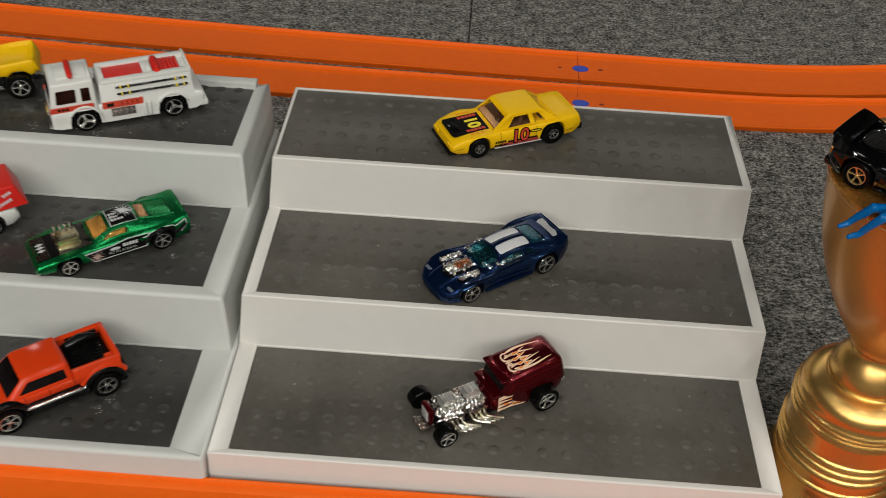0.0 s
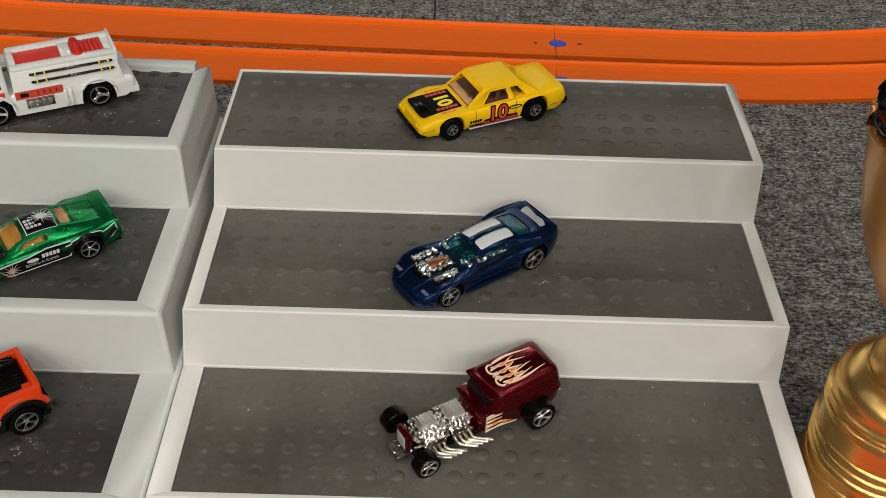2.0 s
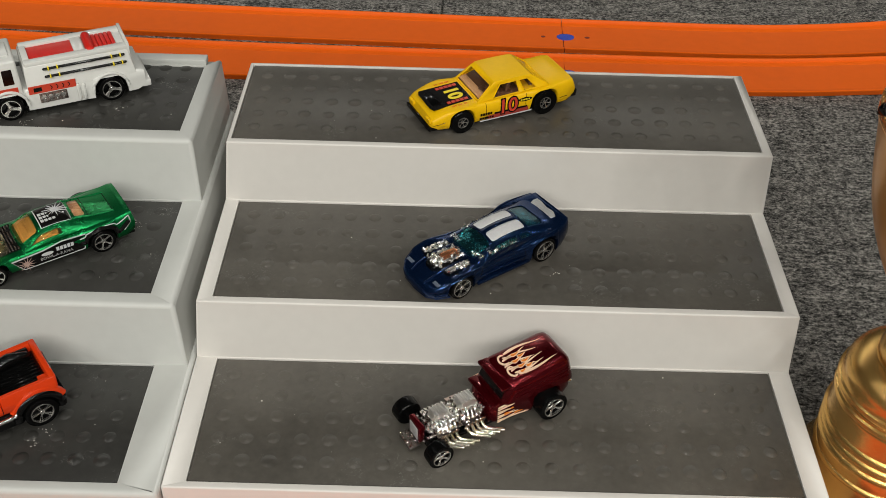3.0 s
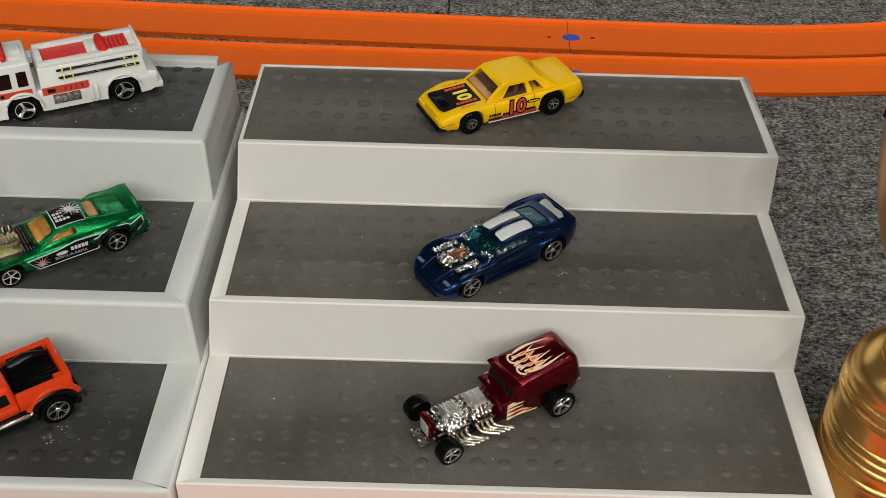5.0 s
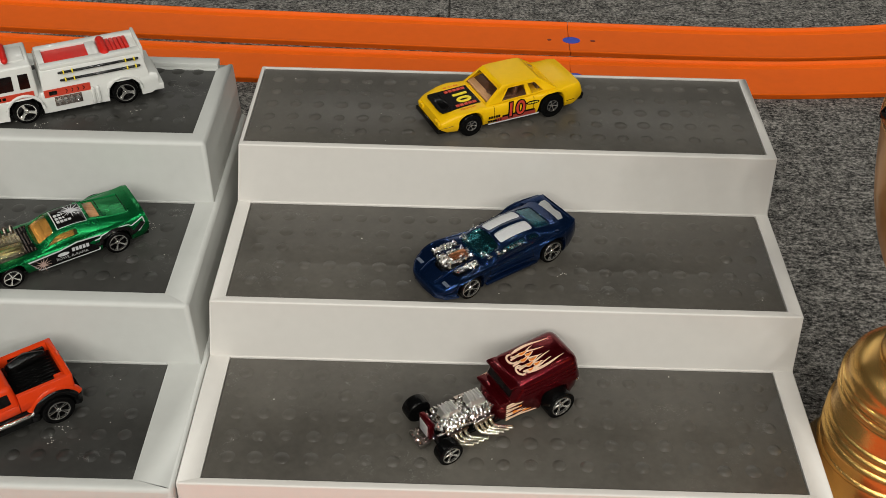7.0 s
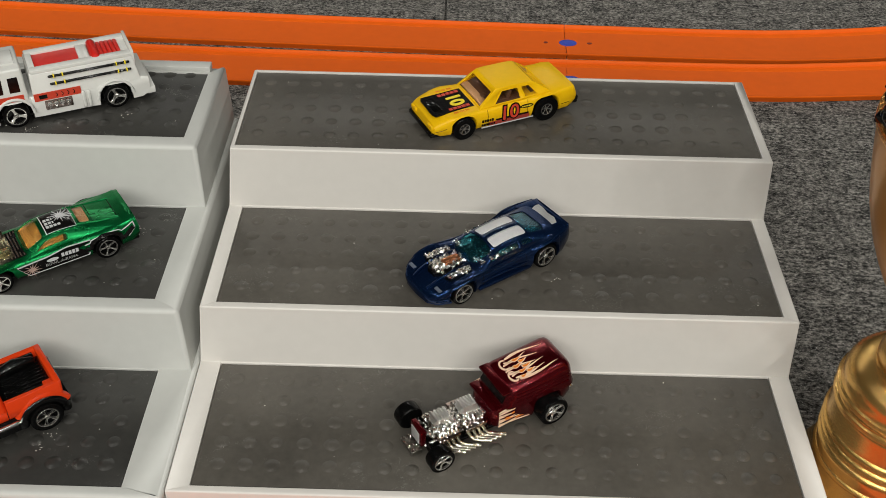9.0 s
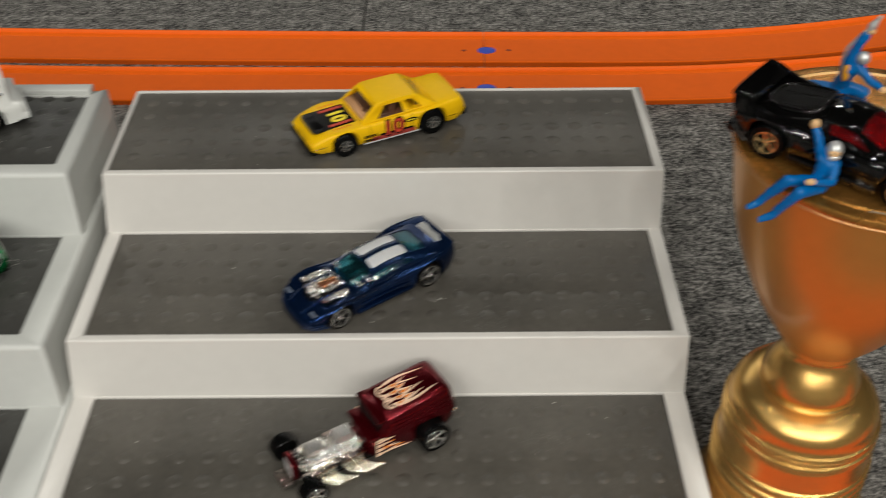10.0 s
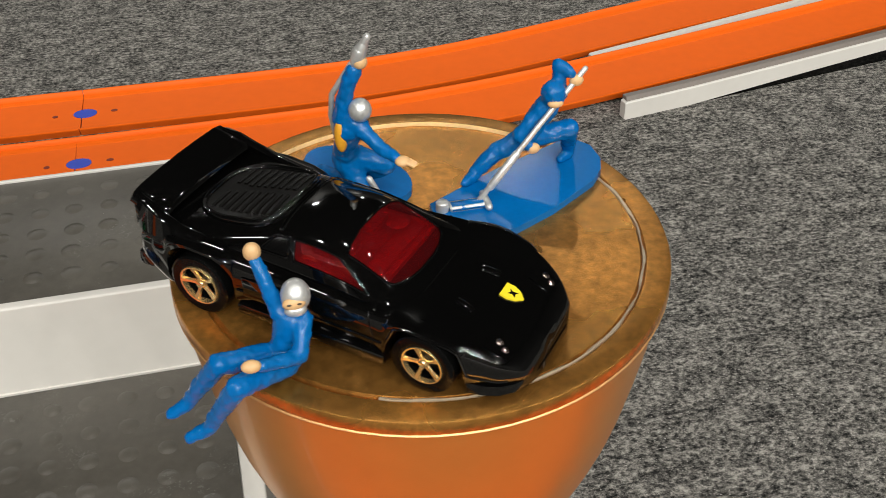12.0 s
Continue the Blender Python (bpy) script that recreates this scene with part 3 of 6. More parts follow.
# ---- toy cars: x forward, y to the car's left, millimetres, origin on the ground between the axles ----
def wheel_mesh(r, width, spokes, twin, rim_mat, hub=1.0):
    """Tyre and rim as two meshes, centred, axle along y, outer side at +y."""
    bm = bmesh.new()
    h = width / 2
    lathe(bm, [(r * 0.58 * hub, h * 0.5), (r * 0.63 * hub, h * 0.94), (r * 0.68 * hub, h), (r * 0.93, h), (r * 0.985, h * 0.92), (r, h * 0.8), (r, -h * 0.55), (r * 0.98, -h * 0.85), (r * 0.9, -h), (0, -h)], 28, "y")
    tyre = mesh_of("tyre", bm, TYRE, 35)
    r = r * hub
    bm = bmesh.new()
    lathe(bm, [(r * 0.66, h * 0.95), (r * 0.645, h * 1.05), (r * 0.60, h * 1.04), (r * 0.58, h * 0.7), (r * 0.56, h * 0.1), (0, h * 0.06)], 28, "y")
    for f in bm.faces:
        if f.calc_center_median().y < h * 0.6:
            f.material_index = 1
    lathe(bm, [(r * 0.15, h * 0.1), (r * 0.15, h * 0.85), (r * 0.11, h * 0.97), (r * 0.05, h * 0.92), (0, h * 0.92)], 12, "y")
    for k in range(spokes):
        for off in ((-8, 8) if twin else (0,)):
            a = 2 * math.pi * k / spokes + 0.3
            turn = Matrix.Rotation(a + radians(off), 4, "Y")
            w = r * (0.022 if twin else 0.064 if rim_mat is RIM_GOLD else 0.058 if spokes == 5 else 0.05 if spokes > 3 else 0.11)
            quads(bm, [[turn @ Vector(p) for p in ((-u, h * y, z), (-u * 0.6, h * (y + 0.16), z), (u * 0.6, h * (y + 0.16), z), (u, h * y, z))] for u, y, z in ((w * 1.5, 0.66, r * 0.08), (w * 0.9, 0.72, r * 0.3), (w * 1.5, 0.86, r * 0.60))])
    rim = mesh_of("rim", bm, [rim_mat, BLACK_BASE], 35)
    return tyre, rim


def add_wheels(root, axles, half_track):
    for x, r, width, style in axles:
        tyre, rim = wheel_mesh(r, width, *style)
        for side in (1, -1):
            w = new("wheel", tyre)
            w.parent = root
            w.matrix_local = mm_pose(x, side * half_track, r, 0 if side > 0 else 180)
            d = new("rim", rim)
            d.parent = w


def hull_sections(prof, floor, axles, arch=1.18, tuck=0.9, swell=0.55):
    """Half outlines (y, z) of a car's lower body, from the sill over the shoulder to the middle."""
    px, ps, pc, pw = (np.array(c, float) for c in zip(*sorted(prof)))
    x0, x1 = px[0], px[-1]

    def soft(x, col):
        k = [np.interp(x + d, px, col) for d in (-1.6, -0.8, 0, 0.8, 1.6)]
        return float(np.average(k, weights=(1, 2, 3, 2, 1))) if x0 + 1.7 < x < x1 - 1.7 else float(np.interp(x, px, col))

    def half(x):
        zs, zc, w = soft(x, ps), soft(x, pc), soft(x, pw)
        low = float(np.interp(x, [x0, x0 + 4, x1 - 4, x1], [floor + 2.0, floor, floor, floor + 1.0]))
        flare = 0.0
        for ax, r, *_ in axles:
            ra = r * arch
            if abs(x - ax) < ra:
                low = max(low, r + math.sqrt(max(0, ra * ra - (x - ax) ** 2)))
            flare = max(flare, swell * max(0.0, 1 - (abs(x - ax) / (ra * 1.35)) ** 4))
        low = min(low, zs - 1.0)
        h = zs - low
        return [(w * tuck + flare * 0.8, low), (w * tuck * 0.6 + w * 0.394 + flare, low + 0.1 * h), (w * 0.985 + flare * 0.7, low + 0.30 * h), (w + flare * 0.2, low + 0.56 * h), (w * 1.005, low + 0.70 * h), (w * 0.985, low + 0.86 * h),
                (w * 0.955, zs - 0.04 * h), (w * 0.92, zs), (w * 0.78, zs + (zc - zs) * 0.55), (w * 0.40, zs + (zc - zs) * 0.95)], zc

    return half, x0, x1


def hull(bm, prof, floor, axles, half_track, arch=1.18, n=90, tuck=0.9, swell=0.55):
    """A car's lower body. prof: rows of x, shoulder height, height at the middle, half width; floor: height of the sill."""
    section, x0, x1 = hull_sections(prof, floor, axles, arch, tuck, swell)
    xs = list(np.linspace(x0, x1, n))
    for ax, r, *_ in axles:
        xs += [v for v in ax + r * arch * np.cos(np.linspace(0, math.pi, 15)) if x0 < v < x1]
    rings = []
    for x in sorted(set(round(float(v), 3) for v in xs)):
        half, zc = section(x)
        rings.append([(x, y, z) for y, z in half] + [(x, 0, zc)] + [(x, -y, z) for y, z in reversed(half)])
    quads(bm, rings)


def seams(root, shape, lines, r=0.16, material=None, name="panel_gap"):
    """Thin dark gaps on both flanks: each line runs through (x, share of the flank's height)."""
    section = hull_sections(*shape)[0]
    for side in (1, -1):
        for line in lines:
            bm = bmesh.new()
            pts = []
            for (xa, fa), (xb, fb) in zip(line, line[1:]):
                for i in range(7):
                    x, f = xa + (xb - xa) * i / 6, fa + (fb - fa) * i / 6
                    half = section(x)[0]
                    zs = [z for y, z in half[:8]]
                    z = zs[0] + (zs[-1] - zs[0]) * f
                    pts.append(Vector((x, side * float(np.interp(z, zs, [y for y, _ in half[:8]])), z)))
            tube(bm, pts, r, 6)
            part(name, bm, material or DECAL_BLACK, root)


def cabin_corners(c):
    """c: belt front, belt rear, roof front, roof rear (x); belt and roof half widths; belt front, belt rear and roof heights."""
    bf, br, rf, rr, wb, wr, zf, zr, zt = c
    zt, zq = zt if isinstance(zt, tuple) else (zt, zt)
    return {"bfl": Vector((bf, wb, zf)), "bfr": Vector((bf, -wb, zf)), "brl": Vector((br, wb, zr)), "brr": Vector((br, -wb, zr)),
            "rfl": Vector((rf, wr, zt)), "rfr": Vector((rf, -wr, zt)), "rrl": Vector((rr, wr, zq)), "rrr": Vector((rr, -wr, zq))}


def cabin(bm, c, bevel=1.0):
    k = cabin_corners(c)
    v = {n: bm.verts.new(p) for n, p in k.items()}
    faces = [("bfl", "bfr", "rfr", "rfl"), ("brr", "brl", "rrl", "rrr"), ("brl", "bfl", "rfl", "rrl"), ("bfr", "brr", "rrr", "rfr"), ("rfl", "rfr", "rrr", "rrl"), ("bfl", "brl", "brr", "bfr")]
    made = [bm.faces.new([v[n] for n in f]) for f in faces]
    edges = [e for e in {e for f in made for e in f.edges} if not all(x in (v["bfl"], v["bfr"], v["brl"], v["brr"]) for x in e.verts)]
    bmesh.ops.bevel(bm, geom=edges, offset=bevel, segments=3, affect="EDGES", profile=0.5)


def pane(bm, p00, p10, p11, p01, u0, u1, v0, v1, out=0.12, thick=0.5, skew=0.0):
    """A pane on the bilinear face p00 p10 p11 p01 (anticlockwise from outside), within u0..u1, v0..v1."""
    n = (p10 - p00).cross(p01 - p00).normalized()

    def at(u, v):
        return (p00 * (1 - u) + p10 * u) * (1 - v) + (p01 * (1 - u) + p11 * u) * v

    corner = [(u0, v0), (u1, v0), (u1 - skew, v1), (u0 + skew, v1)]
    # rounded outline
    pts = []
    for i in range(4):
        a, b, c = corner[i - 1], corner[i], corner[(i + 1) % 4]
        for s, o in ((0.14, a), (0.04, a), (0.04, c), (0.14, c)):
            pts.append((b[0] + (o[0] - b[0]) * s, b[1] + (o[1] - b[1]) * s))
    top, bottom = [bm.verts.new(at(*p) + n * out) for p in pts], [bm.verts.new(at(*p) - n * thick) for p in pts]
    bm.faces.new(top)
    for i in range(len(pts)):
        j = (i + 1) % len(pts)
        bm.faces.new((top[i], bottom[i], bottom[j], top[j]))


def windows(root, c, glass, front=(0.1, 0.9, 0.1, 0.88), rear=(0.1, 0.9, 0.12, 0.85), sides=((0.14, 0.86, 0.12, 0.82, 0.0),), out=0.12):
    k = cabin_corners(c)
    if front:
        bm = bmesh.new()
        pane(bm, k["bfr"], k["bfl"], k["rfl"], k["rfr"], *front, out=out)
        part("windscreen", bm, glass, root)
    if rear:
        bm = bmesh.new()
        pane(bm, k["brl"], k["brr"], k["rrr"], k["rrl"], *rear, out=out)
        part("rear_window", bm, glass, root)
    for u0, u1, v0, v1, skew in sides:
        bm = bmesh.new()
        pane(bm, k["bfl"], k["brl"], k["rrl"], k["rfl"], u0, u1, v0, v1, out=out, skew=skew)
        part("side_window", bm, glass, root)
        bm = bmesh.new()
        pane(bm, k["brr"], k["bfr"], k["rfr"], k["rrr"], 1 - u1, 1 - u0, v0, v1, out=out, skew=skew)
        part("side_window", bm, glass, root)


def shell(bm, c, front, rear, sides, v0, v1, bevel=1.0):
    """A hollow cabin with real openings. front, rear: u0, u1; sides: u0, u1 of each opening; v0, v1: sill and head of them all."""
    k = cabin_corners(c)
    holes = [h for s in sides for h in s]
    walls = [(("bfr", "bfl", "rfl", "rfr"), list(front)), (("bfl", "brl", "rrl", "rfl"), holes), (("brl", "brr", "rrr", "rrl"), list(rear or ())), (("brr", "bfr", "rfr", "rrr"), [1 - u for u in reversed(holes)])]
    known, ridge, roof = {}, [], []

    def vert(p):
        key = tuple(round(q, 3) for q in p)
        if key not in known:
            known[key] = bm.verts.new(p)
        return known[key]

    for names, openings in walls:
        p00, p10, p11, p01 = (k[n] for n in names)
        us, vs = [0, *openings, 1], [0, v0, v1, 1]
        grid = [[vert((p00 * (1 - u) + p10 * u) * (1 - v) + (p01 * (1 - u) + p11 * u) * v) for u in us] for v in vs]
        for j in range(3):
            for i in range(len(us) - 1):
                if not (j == 1 and i % 2):
                    bm.faces.new((grid[j][i], grid[j][i + 1], grid[j + 1][i + 1], grid[j + 1][i]))
            ridge.append((grid[j][0], grid[j + 1][0]))
        ridge += list(zip(grid[3], grid[3][1:]))
        roof += grid[3][:-1]
    bm.faces.new(roof)
    edges = [bm.edges.get(e) for e in ridge]
    bmesh.ops.bevel(bm, geom=[e for e in edges if e], offset=bevel, segments=3, affect="EDGES", profile=0.5)


def glazed_cabin(root, c, paint_job, glass, front=(0.09, 0.91), rear=(0.1, 0.9), sides=((0.16, 0.84),), v0=0.1, v1=0.86, bevel=1.0, trim=TAN, tray=0.35):
    """Hollow cabin, glazing and the moulded seats inside."""
    bm = bmesh.new()
    shell(bm, c, front, rear, sides, v0, v1, bevel)
    ob = part("cabin", bm, paint_job, root)
    mod = ob.modifiers.new("wall", "SOLIDIFY")
    mod.thickness, mod.offset = 0.45 * MM, -1
    k = cabin_corners(c)
    panes = [("windscreen", ("bfr", "bfl", "rfl", "rfr"), front)] + ([("rear_window", ("brl", "brr", "rrr", "rrl"), rear)] if rear else [])
    for u0, u1 in sides:
        panes += [("side_window", ("bfl", "brl", "rrl", "rfl"), (u0, u1)), ("side_window", ("brr", "bfr", "rfr", "rrr"), (1 - u1, 1 - u0))]
    for name, corners, (u0, u1) in panes:
        bm = bmesh.new()
        pane(bm, *(k[n] for n in corners), u0 - 0.01, u1 + 0.01, v0 - 0.02, v1 + 0.02, out=-0.12, thick=0.5)
        glazing = part(name, bm, glass, root)
        glazing.visible_shadow = False
        p00, p10, p11, p01 = (k[n] for n in corners)
        loop = [(p00 * (1 - u) + p10 * u) * (1 - v) + (p01 * (1 - u) + p11 * u) * v for u, v in ((u0, v0), (u1, v0), (u1, v1), (u0, v1))]
        bm = bmesh.new()
        ring = [a + (b - a) * t for a, b in zip(loop, loop[1:] + loop[:1]) for t in (0.04, 0.5, 0.96)]
        tube(bm, ring + ring[:1], 0.24, 6)
        part("window_surround", bm, paint_job, glazing)
    bf, br, rf, rr, wb, wr, zf, zr, zt = c
    zt = zt if not isinstance(zt, tuple) else min(zt)
    bm = bmesh.new()
    box(bm, br + 2.5, bf - 2.0, -wb + 1.6, wb - 1.6, min(zf, zr) - 2, min(zf, zr) + tray, 0.2)
    box(bm, bf - 6.0, bf - 3.4, -wb + 2.6, wb - 2.6, zf, zf + 1.5, 0.5)
    for s in (1, -1):
        lean = Matrix.Translation((rf - 6.5, s * wr * 0.5, zf)) @ Matrix.Rotation(-0.3, 4, "Y")
        box(bm, -1.0, 0.9, -wr * 0.36, wr * 0.36, 0, (zt - zf) * 0.72, 0.6, 0, lean)
        box(bm, rf - 6.5, rf - 1.5, s * wr * 0.5 - wr * 0.36, s * wr * 0.5 + wr * 0.36, zf, zf + 1.5, 0.5)
    bench = Matrix.Translation((rr - 1.0, 0, zr)) @ Matrix.Rotation(-0.35, 4, "Y")
    box(bm, -1.0, 0.9, -wr * 0.8, wr * 0.8, -1.5, (zt - zr) * 0.55, 0.6, 0, bench)
    lathe(bm, [(0, 0.2), (1.5, 0.2), (1.8, 0), (1.5, -0.2), (0, -0.2)], 12, "z", (bf - 7.0, wr * 0.45, zf + 1.9))
    part("seats", bm, trim, root, "moulded seats and dashboard seen through the windows")


def flowing(rows):
    """Smooth curves through rows of (x, a, b, ...): a function of x that gives a, b, ..."""
    rows = sorted(rows)
    xs, ys = np.array([r[0] for r in rows], float), np.array([r[1:] for r in rows], float)
    slope = np.gradient(ys, xs, axis=0)

    def at(x):
        i = int(np.clip(np.searchsorted(xs, x) - 1, 0, len(xs) - 2))
        h = xs[i + 1] - xs[i]
        t = (x - xs[i]) / h
        return (ys[i] * (1 + 2 * t) * (1 - t) ** 2 + slope[i] * h * t * (1 - t) ** 2 + ys[i + 1] * t * t * (3 - 2 * t) + slope[i + 1] * h * t * t * (t - 1))

    return at


def roof_surface(stations, tuck=0.2):
    """A rounded roof over rows of (x, half width, belt height, top height); v runs from the left belt (0) over the roof to the right belt (1)."""
    at = flowing(stations)

    def point(x, v, lift=0.0):
        w, zb, zt = at(x)
        a = math.pi * v
        up = math.sin(a) ** 0.8
        c = math.cos(a)
        p = Vector((x, math.copysign(abs(c) ** 0.62, c) * w * (1 - tuck * up), zb + (zt - zb) * up))
        return p + Vector((0, c, math.sin(a))).normalized() * lift

    return point


def greenhouse(root, stations, kind, looks, tuck=0.2, n=110, m=60, recess=0.16):
    """A rounded cabin shell. kind(x, v) names the piece at each spot of the roof surface; looks: name -> (part name, material, label).
    Glass lies a little deeper than the painted shell, with a rounded surround."""
    point = roof_surface(stations, tuck)
    x1, x0 = max(r[0] for r in stations), min(r[0] for r in stations)
    xs, vs = [x1 + (x0 - x1) * i / n for i in range(n + 1)], [j / m for j in range(m + 1)]
    co = [[point(x, v) for v in vs] for x in xs]
    names = [[kind(xs[i] + (x0 - x1) / n / 2, vs[j] + 0.5 / m) for j in range(m)] for i in range(n)]
    # smooth the outlines between the pieces
    rim = {}
    for i in range(n + 1):
        for j in range(m + 1):
            near = [(names[a][b] if 0 <= a < n and 0 <= b < m else None) for a, b in ((i - 1, j - 1), (i - 1, j), (i, j - 1), (i, j))]
            if 0 < i < n and 0 < j < m and len(set(near)) > 1:
                ways = []
                for (a, b), (p, q) in (((i - 1, j), (0, 1)), ((i + 1, j), (2, 3)), ((i, j - 1), (0, 2)), ((i, j + 1), (1, 3))):
                    if near[p] != near[q]:
                        ways.append((a, b))
                rim[i, j] = ways
    for _ in range(8):
        moved = {k: sum((co[a][b] for a, b in ways), Vector()) / len(ways) for k, ways in rim.items() if len(ways) == 2}
        for (i, j), p in moved.items():
            co[i][j] = co[i][j] * 0.5 + p * 0.5
    grown = [[point(xs[i], vs[j], 1.0) - point(xs[i], vs[j]) for j in range(m + 1)] for i in range(n + 1)]
    for name, (title, material, label, glass) in looks.items():
        bm = bmesh.new()
        made = {}

        def vert(i, j):
            if (i, j) not in made:
                made[i, j] = bm.verts.new(co[i][j] - grown[i][j] * (recess if glass else 0))
            return made[i, j]

        for i in range(n):
            for j in range(m):
                if names[i][j] == name:
                    bm.faces.new((vert(i, j), vert(i + 1, j), vert(i + 1, j + 1), vert(i, j + 1)))
        if not bm.faces:
            bm.free()
            continue
        loops = []
        if glass:
            edges = {e for e in bm.edges if e.is_boundary}
            lift = {made[k]: grown[k[0]][k[1]] * recess for k in made}
            while edges:
                e = edges.pop()
                chainv = [e.verts[0], e.verts[1]]
                while True:
                    nxt = next((f for f in chainv[-1].link_edges if f in edges), None)
                    if not nxt:
                        break
                    edges.discard(nxt)
                    chainv.append(nxt.other_vert(chainv[-1]))
                if len(chainv) > 8:
                    loops.append([v.co + lift[v] for v in chainv])
        ob = part(title, bm, material, root, label, 60)
        mod = ob.modifiers.new("wall", "SOLIDIFY")
        mod.thickness, mod.offset = 0.35 * MM, -1
        if glass:
            ob.visible_shadow = False
            for loop in loops:
                bm = bmesh.new()
                tube(bm, loop[::2] + [loop[-1]], 0.2, 6)
                part("window_surround", bm, looks["shell"][1], ob)
    return point


def engine_block(bm, x0, x1, w, z0, z1, rows=4):
    """A chromed engine: block, heads with plugs, blower and air scoop."""
    box(bm, x0, x1, -w * 0.55, w * 0.55, z0, z0 + (z1 - z0) * 0.6, 0.3)
    for s in (-1, 1):
        box(bm, x0 + 0.3, x1 - 0.3, s * w * 0.62 - w * 0.3, s * w * 0.62 + w * 0.3, z0 + (z1 - z0) * 0.25, z0 + (z1 - z0) * 0.7, 0.35, 0, Matrix.Rotation(-s * 0.25, 4, "X"))
        for i in range(rows):
            x = x0 + (x1 - x0) * (i + 0.5) / rows
            limb(bm, (x, s * w * 0.45, z0 + (z1 - z0) * 0.6), (x, s * w * 0.8, z0 + (z1 - z0) * 0.82), 0.42, 0.5, 0, 8)
            ball(bm, (x, s * w * 0.25, z0 + (z1 - z0) * 0.8), 0.6, 0, steps=8)
    box(bm, x0 + (x1 - x0) * 0.15, x1 - (x1 - x0) * 0.15, -w * 0.3, w * 0.3, z0 + (z1 - z0) * 0.5, z1, 0.4)


def toy_car(name, label, at, heading, group="toy cars on the stands"):
    return thing(name, mm_pose(*at, heading), label, "toy car", group)


def decal(name, root, outline, m, material, depth=0.1, label=""):
    bm = bmesh.new()
    slab(bm, outline, -0.3, depth)
    ob = part(name, bm, material, root, label)
    ob.matrix_local = m
    return ob


def rect(w, h):
    return [(-w / 2, -h / 2), (w / 2, -h / 2), (w / 2, h / 2), (-w / 2, h / 2)]


def side_m(x, y, z, tilt=0.0, roll=0.0):
    """A pose on the car's left side: text runs from the nose to the tail, up is up."""
    return mm_pose(x, y, z) @ pose(0, 0, 0, 0, 0, 180) @ pose(0, 0, 0, 90 - tilt, 0, 0) @ pose(0, 0, 0, 0, 0, roll)


Z1, Z2, Z3 = 28.4, 58.7, 89.4


def top_pose(prof, x, y, rz=0, lift=0.0):
    """A pose lying on a hull's upper side at (x, y)."""
    px, ps, pc, pw = (np.array(c, float) for c in zip(*sorted(prof)))

    def z(x, y):
        zs, zc, w = (float(np.interp(x, px, c)) for c in (ps, pc, pw))
        return float(np.interp(abs(y), [0, w * 0.4, w * 0.78, w * 0.93], [zc, zs + (zc - zs) * 0.95, zs + (zc - zs) * 0.55, zs]))

    n = Vector((-(z(x + 1.5, y) - z(x - 1.5, y)) / 3, -(z(x, y + 1) - z(x, y - 1)) / 2, 1)).normalized()
    ahead = (Vector((1, 0, 0)) - n * n.x).normalized()
    m = Matrix((ahead, n.cross(ahead), n)).transposed().to_4x4()
    m.translation = Vector((x, y, z(x, y) + lift)) * MM
    return m @ pose(0, 0, 0, 0, 0, rz)


def face_pose(p00, p10, p11, p01, u, v, rz=0):
    """A pose on a face: x along p00-p10, y towards p01."""
    o = (p00 * (1 - u) + p10 * u) * (1 - v) + (p01 * (1 - u) + p11 * u) * v
    ex = ((p10 - p00) * (1 - v) + (p11 - p01) * v).normalized()
    n = ex.cross(p01 - p00).normalized()
    m = Matrix((ex, n.cross(ex), n)).transposed().to_4x4()
    m.translation = o * MM
    return m @ pose(0, 0, 0, 0, 0, rz)


def bars(name, root, m, count, w, h, gap, material, depth=0.12):
    """A short row of plain bars for small print."""
    bm = bmesh.new()
    for i in range(count):
        x = (i - (count - 1) / 2) * (w + gap)
        box(bm, x - w / 2, x + w / 2, -h / 2, h / 2, -0.25, depth)
    ob = part(name, bm, material, root)
    ob.matrix_local = m
    return ob


def nugget(bm, p, r):
    """One small faceted casting detail, turned at random."""
    turn = Matrix.Translation(p) @ Euler((random.uniform(-0.7, 0.7), random.uniform(-0.7, 0.7), random.uniform(0, 3.1))).to_matrix().to_4x4()
    a, b, c = (r * random.uniform(0.6, 1.25) for _ in range(3))
    low = [bm.verts.new(turn @ Vector((x * a, y * b, -c))) for x, y in ((-1, -1), (1, -1), (1, 1), (-1, 1))]
    top = [bm.verts.new(turn @ Vector((x * a * 0.6, y * b * 0.6, c))) for x, y in ((-1, -1), (1, -1), (1, 1), (-1, 1))]
    for i in range(4):
        bm.faces.new((low[i], low[(i + 1) % 4], top[(i + 1) % 4], top[i]))
    bm.faces.new(top)
    bm.faces.new(low[::-1])


def chrome_bits(bm, x0, x1, y0, y1, z0, z1, count, r=0.75):
    for _ in range(count):
        nugget(bm, Vector((random.uniform(x0, x1), random.uniform(y0, y1), random.uniform(z0, z1))), random.uniform(0.55, 1.0) * r)


